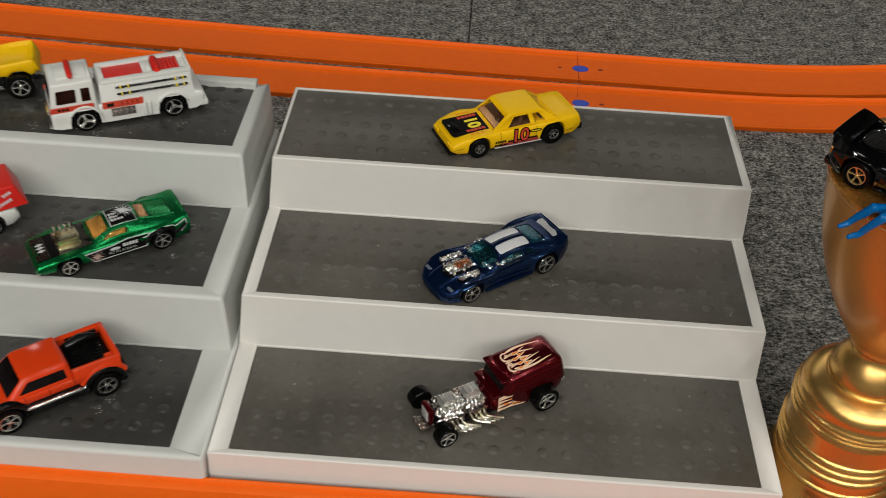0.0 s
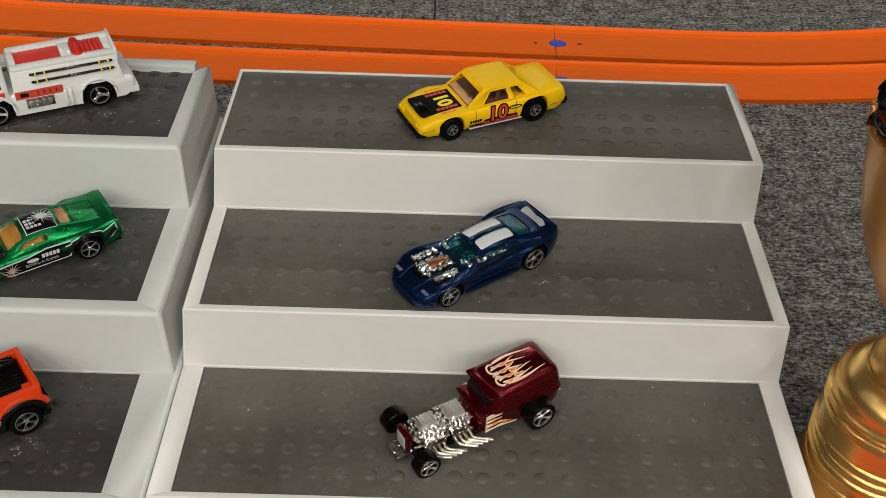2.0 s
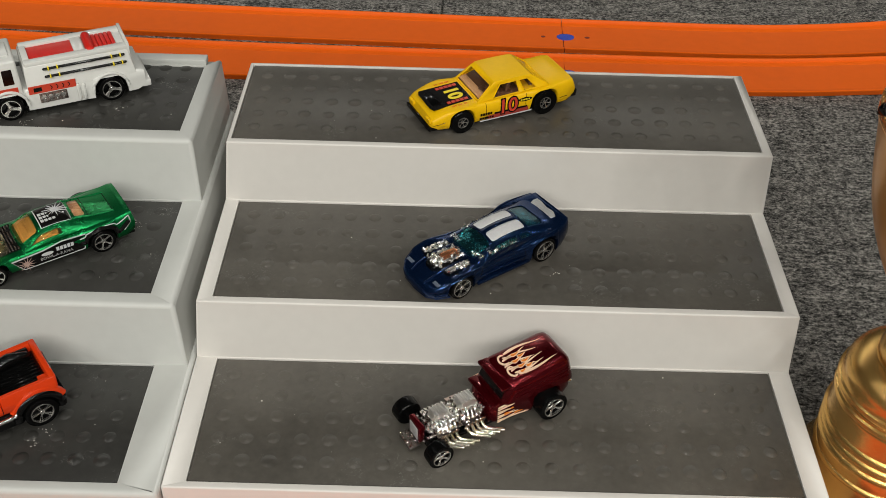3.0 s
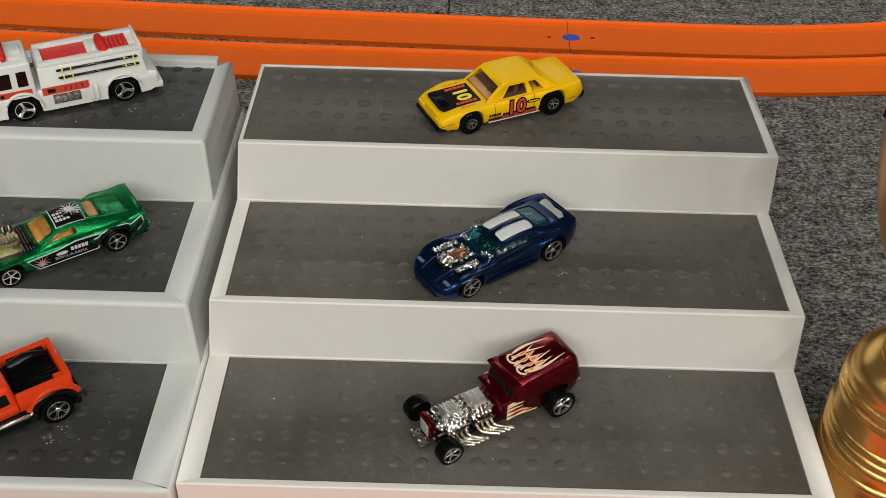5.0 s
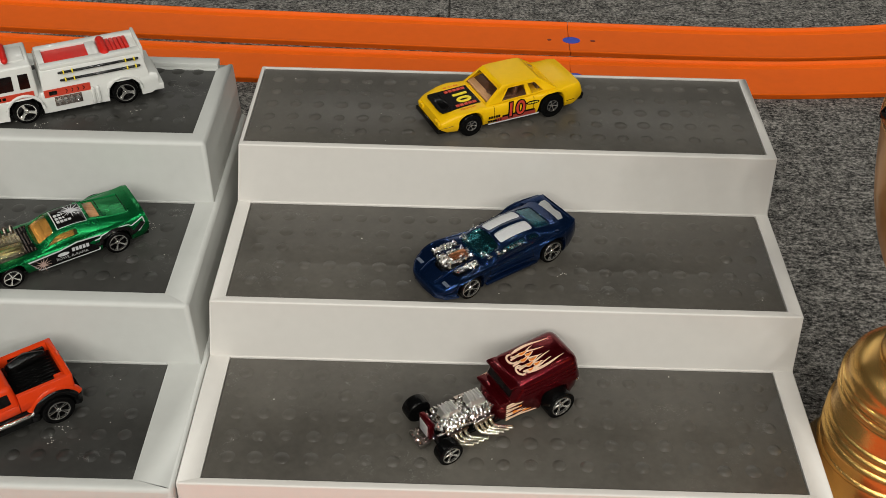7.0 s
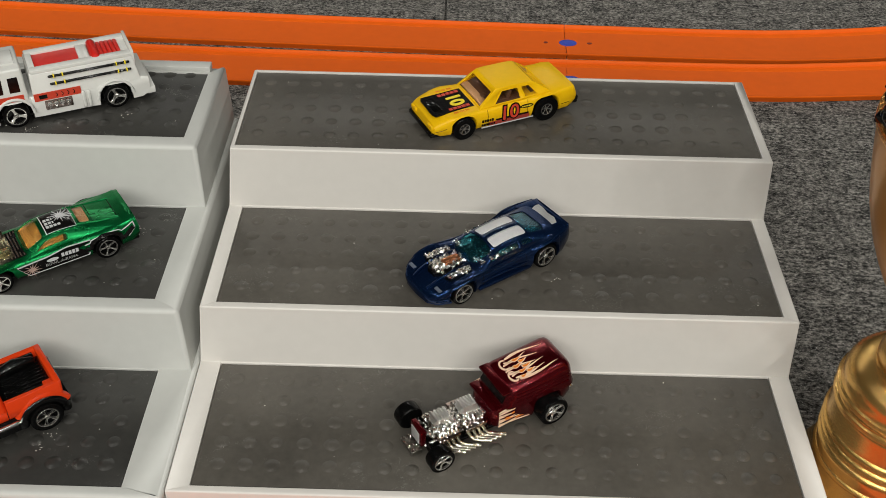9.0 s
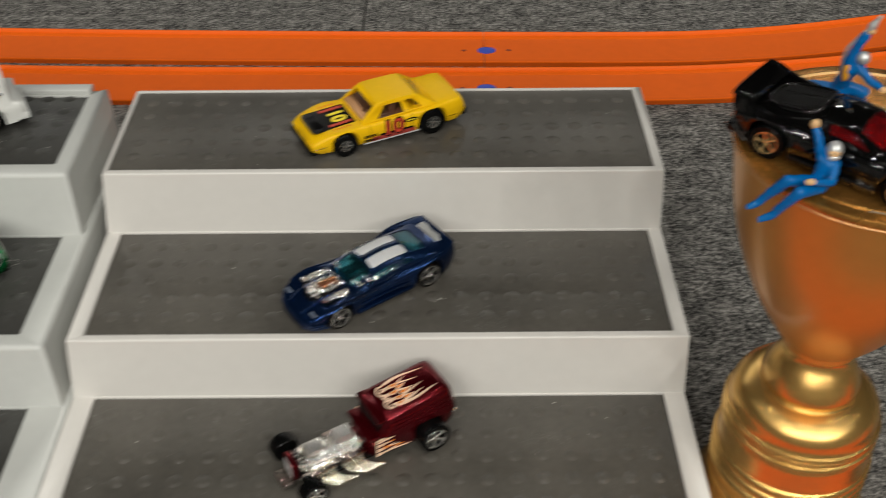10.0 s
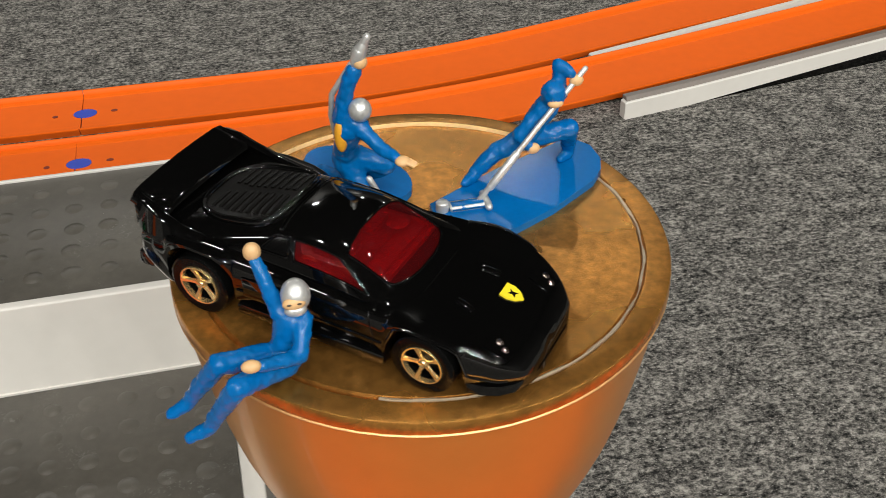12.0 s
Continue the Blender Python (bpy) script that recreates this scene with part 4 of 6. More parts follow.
def yellow_car():
    root = toy_car("stock_car", "yellow toy stock car with black bonnet and race number", (121.1, 180.5, Z3), 180 + 26.1)
    wheel = (6, False, RIM_CHROME, 0.72)
    axles = [(21.4, 5.7, 5.6, wheel), (-21.4, 6.3, 6.0, wheel)]
    bm = bmesh.new()
    prof = [(36.5, 6.0, 6.4, 11.5), (35.8, 8.6, 9.2, 12.8), (33.5, 10.2, 10.6, 13.6), (28, 12.0, 12.2, 14.2), (21, 12.9, 12.6, 14.3), (15, 12.7, 13.0, 14.3), (6, 12.6, 13.2, 14.2), (-8, 13.0, 13.4, 14.2), (-22, 13.8, 14.4, 14.4), (-33, 14.6, 15.2, 14.0), (-37, 14.4, 14.8, 13.2), (-38.4, 11.0, 11.2, 12.6)]
    hull(bm, prof, 3.4, axles, 12, arch=1.1)
    part("body", bm, YELLOW, root, smooth=30)
    c = (13.5, -25, 3.8, -14.8, 12.6, 10.4, 12.4, 13.8, 20.8)
    glazed_cabin(root, c, YELLOW, CLEAR, (0.05, 0.95), (0.07, 0.93), ((0.2, 0.57), (0.64, 0.82)), 0.1, 0.80, 0.5, BROWN, 1.1)
    bm = bmesh.new()
    box(bm, 7.2, 11.4, -10.8, 10.8, 13.0, 14.1, 0.4)
    part("dashboard", bm, TAN, root, "tan dashboard under the windscreen")
    bm = bmesh.new()
    box(bm, -36, 35.5, -11.5, 11.5, 2.6, 4.2, 0.4)
    box(bm, 33, 37.6, -12.5, 12.5, 3.4, 5.6, 0.5)
    box(bm, -40, -37, -12, 12, 4.2, 6.6, 0.5)
    box(bm, -39.6, -38.2, 9.5, 12.8, 6.2, 8.2, 0.3)
    part("chassis", bm, BLACK_BASE, root, "black base and bumpers")
    # bonnet panel, scoop and print
    decal("bonnet_panel", root, [(-10.2, -8.4), (9.4, -8.8), (10.4, -6.5), (10.4, 6.5), (9.4, 8.8), (-10.2, 8.4)], top_pose(prof, 23.9, 0), DECAL_BLACK, 0.12, "black bonnet panel")
    bm = bmesh.new()
    box(bm, -2.2, 2.4, -5.6, 5.6, -0.3, 1.1, 0.5)
    ob = part("bonnet_scoop", bm, BLACK_BASE, root)
    ob.matrix_local = top_pose(prof, 30.6, 0)
    lettering("10", 9.6, DECAL_YELLOW, root, top_pose(prof, 20.0, 0, 90, 0.2), "bonnet_number", bold=0.35)
    for y in (5.9, -5.9):
        bars("bonnet_print", root, top_pose(prof, 20.5, y * 1.1, 180 if y > 0 else 0, 0.2), 5, 1.7, 1.7, 0.45, DECAL_RED)
    lettering("355 CU. IN.", 1.6, DECAL_ORANGE, root, top_pose(prof, 21.0, 10.2, 180, 0.14), "bonnet_print")
    lettering("355 CU. IN.", 1.6, DECAL_ORANGE, root, top_pose(prof, 21.0, -10.2, 0, 0.14), "bonnet_print")
    bm = bmesh.new()
    for s in (1, -1):
        for k in range(2):
            box(bm, 33.2, 36.9, s * (7.6 + 2.9 * k) - 1.2, s * (7.6 + 2.9 * k) + 1.2, 6.8, 8.6, 0.3)
    part("headlights", bm, YELLOW, root)
    # side print
    for y, flip in ((14.32, 0), (-14.32, 180)):
        m = lambda x, z: mm_pose(0, 0, 0, flip) @ side_m(x if not flip else -x, 14.32, z)
        bars("door_band", root, m(-2.0, 5.2), 1, 21, 1.7, 0, DECAL_MAROON, 0.06)
        bars("door_band", root, m(-3.5, 6.6), 1, 17, 0.7, 0, DECAL_BLACK, 0.06)
        bars("sill_line", root, m(-1.0, 3.9), 1, 27, 0.5, 0, DECAL_WHITE, 0.06)
        lettering("10", 10.4, DECAL_BLACK, root, m(-1.8, 8.9), "door_number", 0.08, bold=0.75)
        lettering("10", 10.4, DECAL_RED, root, m(-1.8, 8.9), "door_number", 0.14, bold=0.12)
        bars("door_print", root, m(9.3, 7.2), 5, 0.9, 1.2, 0.35, DECAL_BLACK, 0.08)
        bars("door_print", root, m(9.0, 5.2), 6, 0.9, 0.9, 0.3, DECAL_BLACK, 0.09)
        ob = decal("door_badge", root, [(3.6 * math.cos(i * math.pi / 8), 0.95 * math.sin(i * math.pi / 8)) for i in range(16)], m(-10.8, 10.4), DECAL_BLACK, 0.06)
        bars("door_badge", root, m(-10.8, 10.4), 6, 0.6, 0.7, 0.25, DECAL_YELLOW, 0.1)
    shape = (prof, 3.4, axles, 1.1)
    seams(root, shape, (((9.5, 0.98), (9.2, 0.5), (8.5, 0.06)), ((-11.5, 0.98), (-11.2, 0.5), (-12.0, 0.06)), ((8.5, 0.07), (-12.0, 0.07)), ((36.0, 0.45), (30.0, 0.5)), ((-34.0, 0.3), (-29.5, 0.3))), 0.13)
    add_wheels(root, axles, 12.0)
    return root


def blue_car():
    root = toy_car("muscle_car", "dark blue metallic toy muscle car with white roof stripes", (119.0, 104.0, Z2), 180 + 36.1)
    wheel = (5, True, RIM_CHROME, 1.22)
    axles = [(22.6, 5.5, 4.8, wheel), (-21.6, 6.0, 5.4, wheel)]
    bm = bmesh.new()
    prof = [(37.2, 4.2, 4.6, 5.5), (36.4, 5.8, 6.4, 9.4), (34.4, 7.4, 7.8, 12.0), (31, 9.2, 9.0, 13.6), (27, 10.8, 10.0, 14.4), (22, 11.6, 10.6, 14.8), (17, 11.5, 11.0, 14.5), (11, 11.0, 11.4, 13.9), (3, 10.9, 11.8, 13.4), (-6, 11.3, 12.2, 13.5), (-12, 12.2, 12.8, 14.2), (-19, 13.6, 13.4, 15.0), (-25, 14.2, 13.9, 15.1), (-30, 14.5, 14.6, 14.5), (-34, 15.2, 15.6, 13.2), (-36.4, 15.6, 16.2, 12.0), (-37.2, 12.0, 12.4, 11.4)]
    hull(bm, prof, 2.3, axles, 12, arch=1.2, n=120, swell=0.9)
    part("body", bm, NAVY, root, smooth=45)

    def piece(x, v):
        side = min(v, 1 - v)
        if side > 0.25:
            if 3.0 + 12 * (0.5 - side) ** 2 < x < 13.2 - 30 * (0.5 - side) ** 2 and side > 0.262:
                return "front"
            if -25.6 + 18 * (0.5 - side) ** 2 < x < -16.4 - 8 * (0.5 - side) ** 2 and side > 0.29:
                return "rear"
            if -15.6 < x < 2.2 - 10 * (0.5 - side) ** 2 and 0.305 < side < 0.49:
                return "stripe"
        elif 0.075 < side < 0.205:
            if -9.4 < x < 8.6 - 52 * (side - 0.075):
                return "side"
            if -17.2 + 18 * (side - 0.075) < x < -10.8:
                return "quarter"
        return "shell"

    glass = lambda title: (title, TEAL, "", True)
    greenhouse(root, [(15.5, 12.6, 10.6, 10.8), (11, 12.5, 10.7, 13.0), (6, 12.3, 10.9, 15.6), (2, 12.1, 11.0, 17.0), (-3, 12.0, 11.2, 17.9), (-8, 12.0, 11.6, 18.1), (-13, 12.1, 12.1, 17.8), (-19, 12.2, 12.8, 16.8), (-25, 12.2, 13.6, 15.5), (-30, 11.8, 14.2, 14.9), (-34, 11.0, 14.6, 15.0)], piece,
               {"shell": ("cabin", NAVY, "", False), "front": glass("windscreen"), "rear": glass("rear_window"), "side": glass("side_window"), "quarter": glass("quarter_window"), "stripe": ("stripe", DECAL_WHITE, "white roof stripes", False)})
    bm = bmesh.new()
    box(bm, -23, 11, -10.4, 10.4, 10.4, 12.2, 0.3)
    for y in (4.6, -4.6):
        box(bm, -5.5, -3.2, y - 2.6, y + 2.6, 12, 16.2, 0.6)
        box(bm, -5.0, 1.5, y - 2.6, y + 2.6, 12, 13.4, 0.5)
    lathe(bm, [(0, 0.2), (1.5, 0.2), (1.8, 0), (1.5, -0.2), (0, -0.2)], 12, "z", (4.4, 4.4, 14.2))
    part("seats", bm, SATIN, root, "black moulded seats seen through the windows")
    # loose chrome bits, added to make glints behind the teal windows
    bm = bmesh.new()
    for side in (1, -1):
        chrome_bits(bm, -9, 6, min(side * 8.0, side * 10.6), max(side * 8.0, side * 10.6), 12.3, 14.8, 110, 0.6)
        chrome_bits(bm, 4, 11, min(side * 4.4, side * 10), max(side * 4.4, side * 10), 12.0, 13.2, 130, 0.5)
    chrome_bits(bm, -24, -15, -8, 8, 13.4, 14.8, 140, 0.5)
    chrome_bits(bm, 3, 12, -4.4, 4.4, 12.0, 12.7, 30, 0.4)
    part("interior_chrome", bm, CHROME, root, "chrome bits scattered in the cabin for glints behind the glass")
    for y in (-5.3, 5.3):
        bm = bmesh.new()
        tube(bm, [Vector((x, y * w, z)) for x, w, z in ((11.5, 0.98, 11.3), (16, 1.02, 11.7), (22, 1.06, 11.3), (28, 1.06, 10.3), (32, 1.0, 9.0), (35, 0.9, 7.6))], 0.62, 8)
        part("bonnet_ridge", bm, NAVY, root)
    decal("tail_patch", root, [(-1.9, -7.0), (0.0, -7.6), (1.9, -7.0), (2.3, -4.0), (1.9, 0.5), (2.4, 4.2), (1.8, 6.9), (-0.4, 7.4), (-1.7, 4.4), (-1.3, 0), (-2.0, -4.0)], top_pose(prof, -32.2, 0), SILVER, 0.12, "worn white patch on the tail")
    bm = bmesh.new()
    box(bm, -36.6, -33.6, -11.4, 11.4, 14.6, 15.6, 0.45)
    part("spoiler", bm, NAVY, root)
    # engine in the bonnet cut-outs
    bm = bmesh.new()
    slab(bm, [(13, -4.4), (26, -5.0), (29.5, -2.4), (29.5, 2.4), (26, 5.0), (13, 4.4)], 9.0, 11.1)
    part("bonnet_opening", bm, BLACK_BASE, root)
    for side in (1, -1):
        bm = bmesh.new()
        slab(bm, [(14, side * 6.2), (27, side * 7.0), (26, side * 10.0), (15, side * 9.6)][::side], 9.0, 11.55)
        part("bonnet_opening", bm, BLACK_BASE, root)
    bm = bmesh.new()
    engine_block(bm, 15.0, 27.0, 4.0, 9.2, 12.6, 5)
    chrome_bits(bm, 14, 28, -4.2, 4.2, 11.2, 12.9, 210, 0.66)
    for side in (1, -1):
        chrome_bits(bm, 15, 26, min(side * 6.8, side * 9.4), max(side * 6.8, side * 9.4), 11.2, 12.2, 130, 0.6)
    part("engine", bm, CHROME, root, "chrome engine parts in the bonnet")
    bm = bmesh.new()
    box(bm, 15.5, 23.5, -1.6, 0.9, 12.2, 13.6, 0.4)
    box(bm, 15.5, 23.5, 1.3, 2.0, 12.2, 13.2, 0.2)
    part("air_intake", bm, paint("copper_tint", (0.45, 0.18, 0.08), 0.2, metal=0.8), root, "copper coloured air intake")
    shape = (prof, 2.3, axles, 1.2, 0.9, 0.9)
    seams(root, shape, (((11.5, 0.98), (12.5, 0.6), (11.0, 0.05)), ((-10.5, 0.98), (-11.5, 0.5), (-9.5, 0.05)), ((11.0, 0.12), (-9.5, 0.12))))
    seams(root, shape, (((33.0, 0.55), (28, 0.85), (14, 0.97)),), 0.14)
    seams(root, shape, (((33.6, 0.8), (26, 0.97), (12, 0.99), (-12, 0.99), (-24, 0.99), (-34.5, 0.97)), ((10.0, 0.52), (-9.0, 0.5)), ((34.6, 0.3), (30.5, 0.3))), 0.34, NAVY, "body_crease")
    for s in (1, -1):
        bm = bmesh.new()
        lathe(bm, [(0, 0.3), (1.0, 0.3), (1.2, 0.15), (1.2, -0.4)], 14)
        ob = part("filler_cap", bm, NAVY, root)
        ob.matrix_local = mm_pose(-25.5, s * 12.4, 13.9)
    # sills, lamps and grille
    bm = bmesh.new()
    for s in (1, -1):
        box(bm, -14, 14, s * 13.0 - 1.3, s * 13.0 + 1.3, 2.4, 4.2, 0.5)
        box(bm, -13, 13, s * 13.9 - 0.5, s * 13.9 + 0.45, 6.6, 7.4, 0.25)
    part("sill", bm, NAVY, root)
    bm = bmesh.new()
    box(bm, 32.6, 35.9, -7.2, 7.2, 3.6, 5.0, 0.4)
    part("grille", bm, BLACK_BASE, root)
    bm = bmesh.new()
    slab(bm, [(28, -13.6), (33.5, -11.6), (36.6, -7.5), (37.2, 0), (36.6, 7.5), (33.5, 11.6), (28, 13.6)], 2.1, 2.9)
    part("front_lip", bm, NAVY, root)
    bm = bmesh.new()
    for s in (1, -1):
        slab(bm, [(0, -2.0), (1.6, -1.7), (1.6, 1.7), (0, 2.0)], 0, 0.4)
        for v in bm.verts:
            if v.co.z < 1:
                v.co += Vector((31.6, s * 9.6, 8.6))
    part("headlights", bm, SMOKE, root)
    add_wheels(root, axles, 12.3)
    return root


def tongue(bm, x, y, length, bend, width, top=0.09):
    """A curved lick of flame that starts round at (x, y) and runs to a point."""
    left, right = [], []
    for i in range(11):
        t = i / 10
        w = width * min(1, (4 * t + 0.25) ** 0.5) * (1 - t) ** 0.75
        cx, cy = x - length * t, y + bend * math.sin(math.pi * 1.4 * t)
        left.append((cx, cy + w))
        right.append((cx, cy - w))
    slab(bm, left + right[-2::-1], -0.3, top)


def hot_rod():
    root = toy_car("hot_rod", "maroon toy hot rod with exposed twin chrome engines", (116.6, 40.3, Z1), 180 + 31.2)
    axles_f, axles_r = [(25.8, 5.4, 5.6, (5, False, RIM_CHROME, 1.1))], [(-26.5, 6.6, 6.8, (5, False, RIM_CHROME, 1.08))]
    bm = bmesh.new()
    prof = [(0, 9.5, 10.5, 5.0), (-2, 12.4, 13.2, 8.4), (-4, 13.6, 14.2, 9.4), (-10, 14.5, 15, 10.2), (-20, 15.5, 16, 10.6), (-30, 15.5, 16, 10.4), (-36, 14.6, 15.2, 9.8), (-38.5, 12.0, 12.6, 8.8)]
    hull(bm, prof, 3.0, axles_r, 12, arch=1.02)
    part("body", bm, MAROON, root, smooth=30)
    c = (-4.6, -40.4, -8.0, -37.6, 11.0, 10.2, 13.4, 12.6, (22.8, 25.6))
    bm = bmesh.new()
    cabin(bm, c, 4.0)
    part("cabin", bm, MAROON, root, smooth=60)
    windows(root, c, DARK_GLASS, front=(0.12, 0.88, 0.2, 0.72), rear=None, sides=())
    bm = bmesh.new()
    box(bm, -9.6, -4.8, -9.4, 9.4, 20.4, 21.7, 0.5)
    box(bm, -4.6, -0.4, -9.2, 9.2, 12.8, 14.2, 0.5)
    for s in (1, -1):
        for z in (16.2, 18.2, 20.0):
            limb(bm, (-36, s * (11.0 - 0.08 * (z - 13)), z), (-11, s * (11.0 - 0.08 * (z - 13)), z - 0.6), 0.32, 0.32, 0, 6)
    part("visor_and_ribs", bm, MAROON, root)
    # flames: fine licks on the roof and the flanks, with orange drops between them
    roof = mm_pose(-20.0, 0.4, 24.06, 0, 0, 5.4) @ Matrix.Diagonal((0.92, 0.98, 1, 1))
    for y, length, bend, w in ((-6.2, 19, -0.8, 0.75), (-4.6, 12, 1.0, 0.6), (-3.2, 17, -0.9, 0.7), (-1.5, 11.5, 0.9, 0.55), (0.1, 15, -0.7, 0.65), (1.8, 18.5, 0.9, 0.7), (3.4, 12.5, -1.0, 0.6), (4.8, 15.5, 0.8, 0.7), (6.1, 20, 0.7, 0.75)):
        bm = bmesh.new()
        tongue(bm, 9.2 - 0.09 * y * y, y, length, bend, w)
        part("roof_flame", bm, DECAL_CREAM, root, "cream flame decal").matrix_local = roof
    for x, y, l, w in ((3.6, -4.0, 5.5, 0.8), (1.2, -2.2, 4.5, 0.75), (5.0, -0.6, 5.0, 0.85), (1.4, 1.0, 5.5, 0.75), (4.2, 2.7, 5.0, 0.8), (1.0, 4.1, 4.6, 0.7), (5.0, 5.4, 4.0, 0.7)):
        bm = bmesh.new()
        tongue(bm, x, y, l, 0.3, w + 0.28, 0.11)
        part("roof_flame", bm, DECAL_CREAM, root, "cream flame decal").matrix_local = roof
        bm = bmesh.new()
        tongue(bm, x - 0.3, y, l - 1.2, 0.3, w, 0.14)
        part("roof_flame", bm, DECAL_ORANGE, root, "orange flame drop").matrix_local = roof
    for y in (-3.6, 3.6):
        bm = bmesh.new()
        ring = [(7.6 + 2.3 * math.cos(a), y + 3.0 * math.sin(a)) for a in np.linspace(-2.2, 2.2, 17)]
        hole = [(7.2 + 1.9 * math.cos(a), y + 2.3 * math.sin(a)) for a in np.linspace(2.2, -2.2, 17)]
        slab(bm, ring + hole, -0.3, 0.12)
        part("roof_flame", bm, DECAL_CREAM, root, "cream flame decal").matrix_local = roof
    for s in (1, -1):
        at = side_m(-3.2, 10.1, 9.0) if s > 0 else mm_pose(0, 0, 0, 180) @ side_m(18.5, 10.1, 9.0)
        for z, l, bend, w in ((-4.4, 15, 0.5, 0.42), (-3.3, 10, -0.6, 0.36), (-2.2, 17, 0.6, 0.42), (-1.0, 9, -0.5, 0.36), (0.2, 15, 0.6, 0.42), (1.3, 11, -0.6, 0.36), (2.4, 18, 0.4, 0.42), (3.5, 12, 0.5, 0.4)):
            bm = bmesh.new()
            tongue(bm, 0, z, -l * s, bend, w) if s > 0 else tongue(bm, 15, z, l, bend, w)
            part("side_flame", bm, DECAL_CREAM, root, "cream flame decal").matrix_local = at
        for x, z in ((3.0, -1.6), (6.0, 0.8), (8.0, -2.8), (10.0, 1.9)):
            bm = bmesh.new()
            tongue(bm, x, z, -4.2, 0.2, 0.6, 0.12)
            part("side_flame", bm, DECAL_ORANGE, root, "orange flame drop").matrix_local = at
    # chassis, engines, pipes
    bm = bmesh.new()
    box(bm, -36, 27, -7.5, 7.5, 2.4, 4.0, 0.4)
    limb(bm, (26.5, -11, 5.1), (26.5, 11, 5.1), 0.9, 0.9)
    limb(bm, (-26.5, -11, 6.4), (-26.5, 11, 6.4), 0.9, 0.9)
    part("chassis", bm, BLACK_BASE, root)
    bm = bmesh.new()
    for s in (-4.0, 4.0):
        limb(bm, (-2, s, 4.6), (27, s, 4.6), 0.9, 0.9)
    for x0 in (2.2, 14.2):
        for i in range(5):
            for g in (1, -1):
                limb(bm, (x0 + 1.9 * i, g * 3.2, 12.4), (x0 + 1.9 * i, g * 5.6, 10.6), 0.5, 0.72, 0, 8)
                limb(bm, (x0 + 1.9 * i, g * 5.2, 9.6), (x0 + 1.9 * i, g * 6.4, 8.2), 0.6, 0.75, 0, 8)
    chrome_bits(bm, 0, 26, -5.8, 5.8, 6.5, 11.4, 240, 0.72)
    chrome_bits(bm, 11, 14.5, -3.6, 3.6, 10.5, 12.8, 40, 0.6)
    chrome_bits(bm, 0, 26, 2.2, 6.2, 9.5, 13.0, 150, 0.6)
    part("engine_detail", bm, CHROME, root, "chrome plugs, pipes and covers of the engines")
    for x0, z0, z1 in ((1, 5.0, 13.0), (13, 4.8, 11.8)):
        bm = bmesh.new()
        engine_block(bm, x0, x0 + 10.5, 6.6, z0, z1, 4)
        part("engine", bm, GUNMETAL, root, "shiny engine block")
        bm = bmesh.new()
        top = [(x0 + 1.6, 3.2), (x0 + 3.2, 3.6), (x0 + 8.2, 3.4), (x0 + 9.4, 2.2)]
        quads(bm, [[(x, -w, z1 - 0.6), (x, w, z1 - 0.6), (x, w * 0.75, z1 + h), (x, -w * 0.75, z1 + h)] for (x, w), h in zip(top, (1.0, 2.4, 2.2, 0.8))])
        for i in range(5):
            box(bm, x0 + 2.4 + 1.35 * i, x0 + 3.1 + 1.35 * i, -2.9, 2.9, z1 + 1.6, z1 + 2.75, 0.2)
        part("blower", bm, SATIN_CHROME, root, "ribbed chrome blower")
    for base in (3.2, 15.2):
        for k in range(4):
            x = base + k * 2.3
            bm = bmesh.new()
            tube(bm, [(x, 5.6, 8.8), (x - 0.2, 7.6, 6.6), (x - 0.8, 8.8, 4.6), (x - 1.7, 9.8, 3.6), (x - 4.2, 11.8, 3.7), (x - 7.4, 14.4, 4.1)], 0.82)
            part("exhaust_pipe", bm, PIPE, root, "slanting pale chrome exhaust pipe", 60)
    bm = bmesh.new()
    box(bm, 27.0, 29.6, -4.4, 4.4, 4.6, 13.0, 0.8)
    part("radiator", bm, MAROON, root, "maroon radiator shell")
    bm = bmesh.new()
    box(bm, 29.0, 34.0, -4.8, 4.8, 2.2, 4.2, 0.5)
    part("front_plate", bm, paint("dull_silver", (0.16, 0.15, 0.13), 0.32, metal=0.9), root, "dull silver front plate")
    bm = bmesh.new()
    chrome_bits(bm, 29.6, 33.6, -4.4, 4.4, 4.0, 4.3, 60, 0.4)
    part("plate_relief", bm, GUNMETAL, root)
    bm = bmesh.new()
    box(bm, 29.3, 29.9, -3.0, 3.0, 5.6, 11.6, 0.2)
    part("radiator_grille", bm, SILVER, root)
    bm = bmesh.new()
    for y in (-7.5, 7.5):
        limb(bm, (-38.0, y, 8.0), (-40.0, y, 8.0), 0.8, 1.0)
    part("tail_lamps", bm, CHROME, root)
    add_wheels(root, axles_f, 13.0)
    add_wheels(root, axles_r, 12.8)
    return root


def starburst(n, r0, r1, seed):
    rnd = random.Random(seed)
    return [((r1 * rnd.uniform(0.6, 1) if i % 2 else r0) * math.cos(i * math.pi / n), (r1 * rnd.uniform(0.6, 1) if i % 2 else r0) * math.sin(i * math.pi / n)) for i in range(2 * n)]


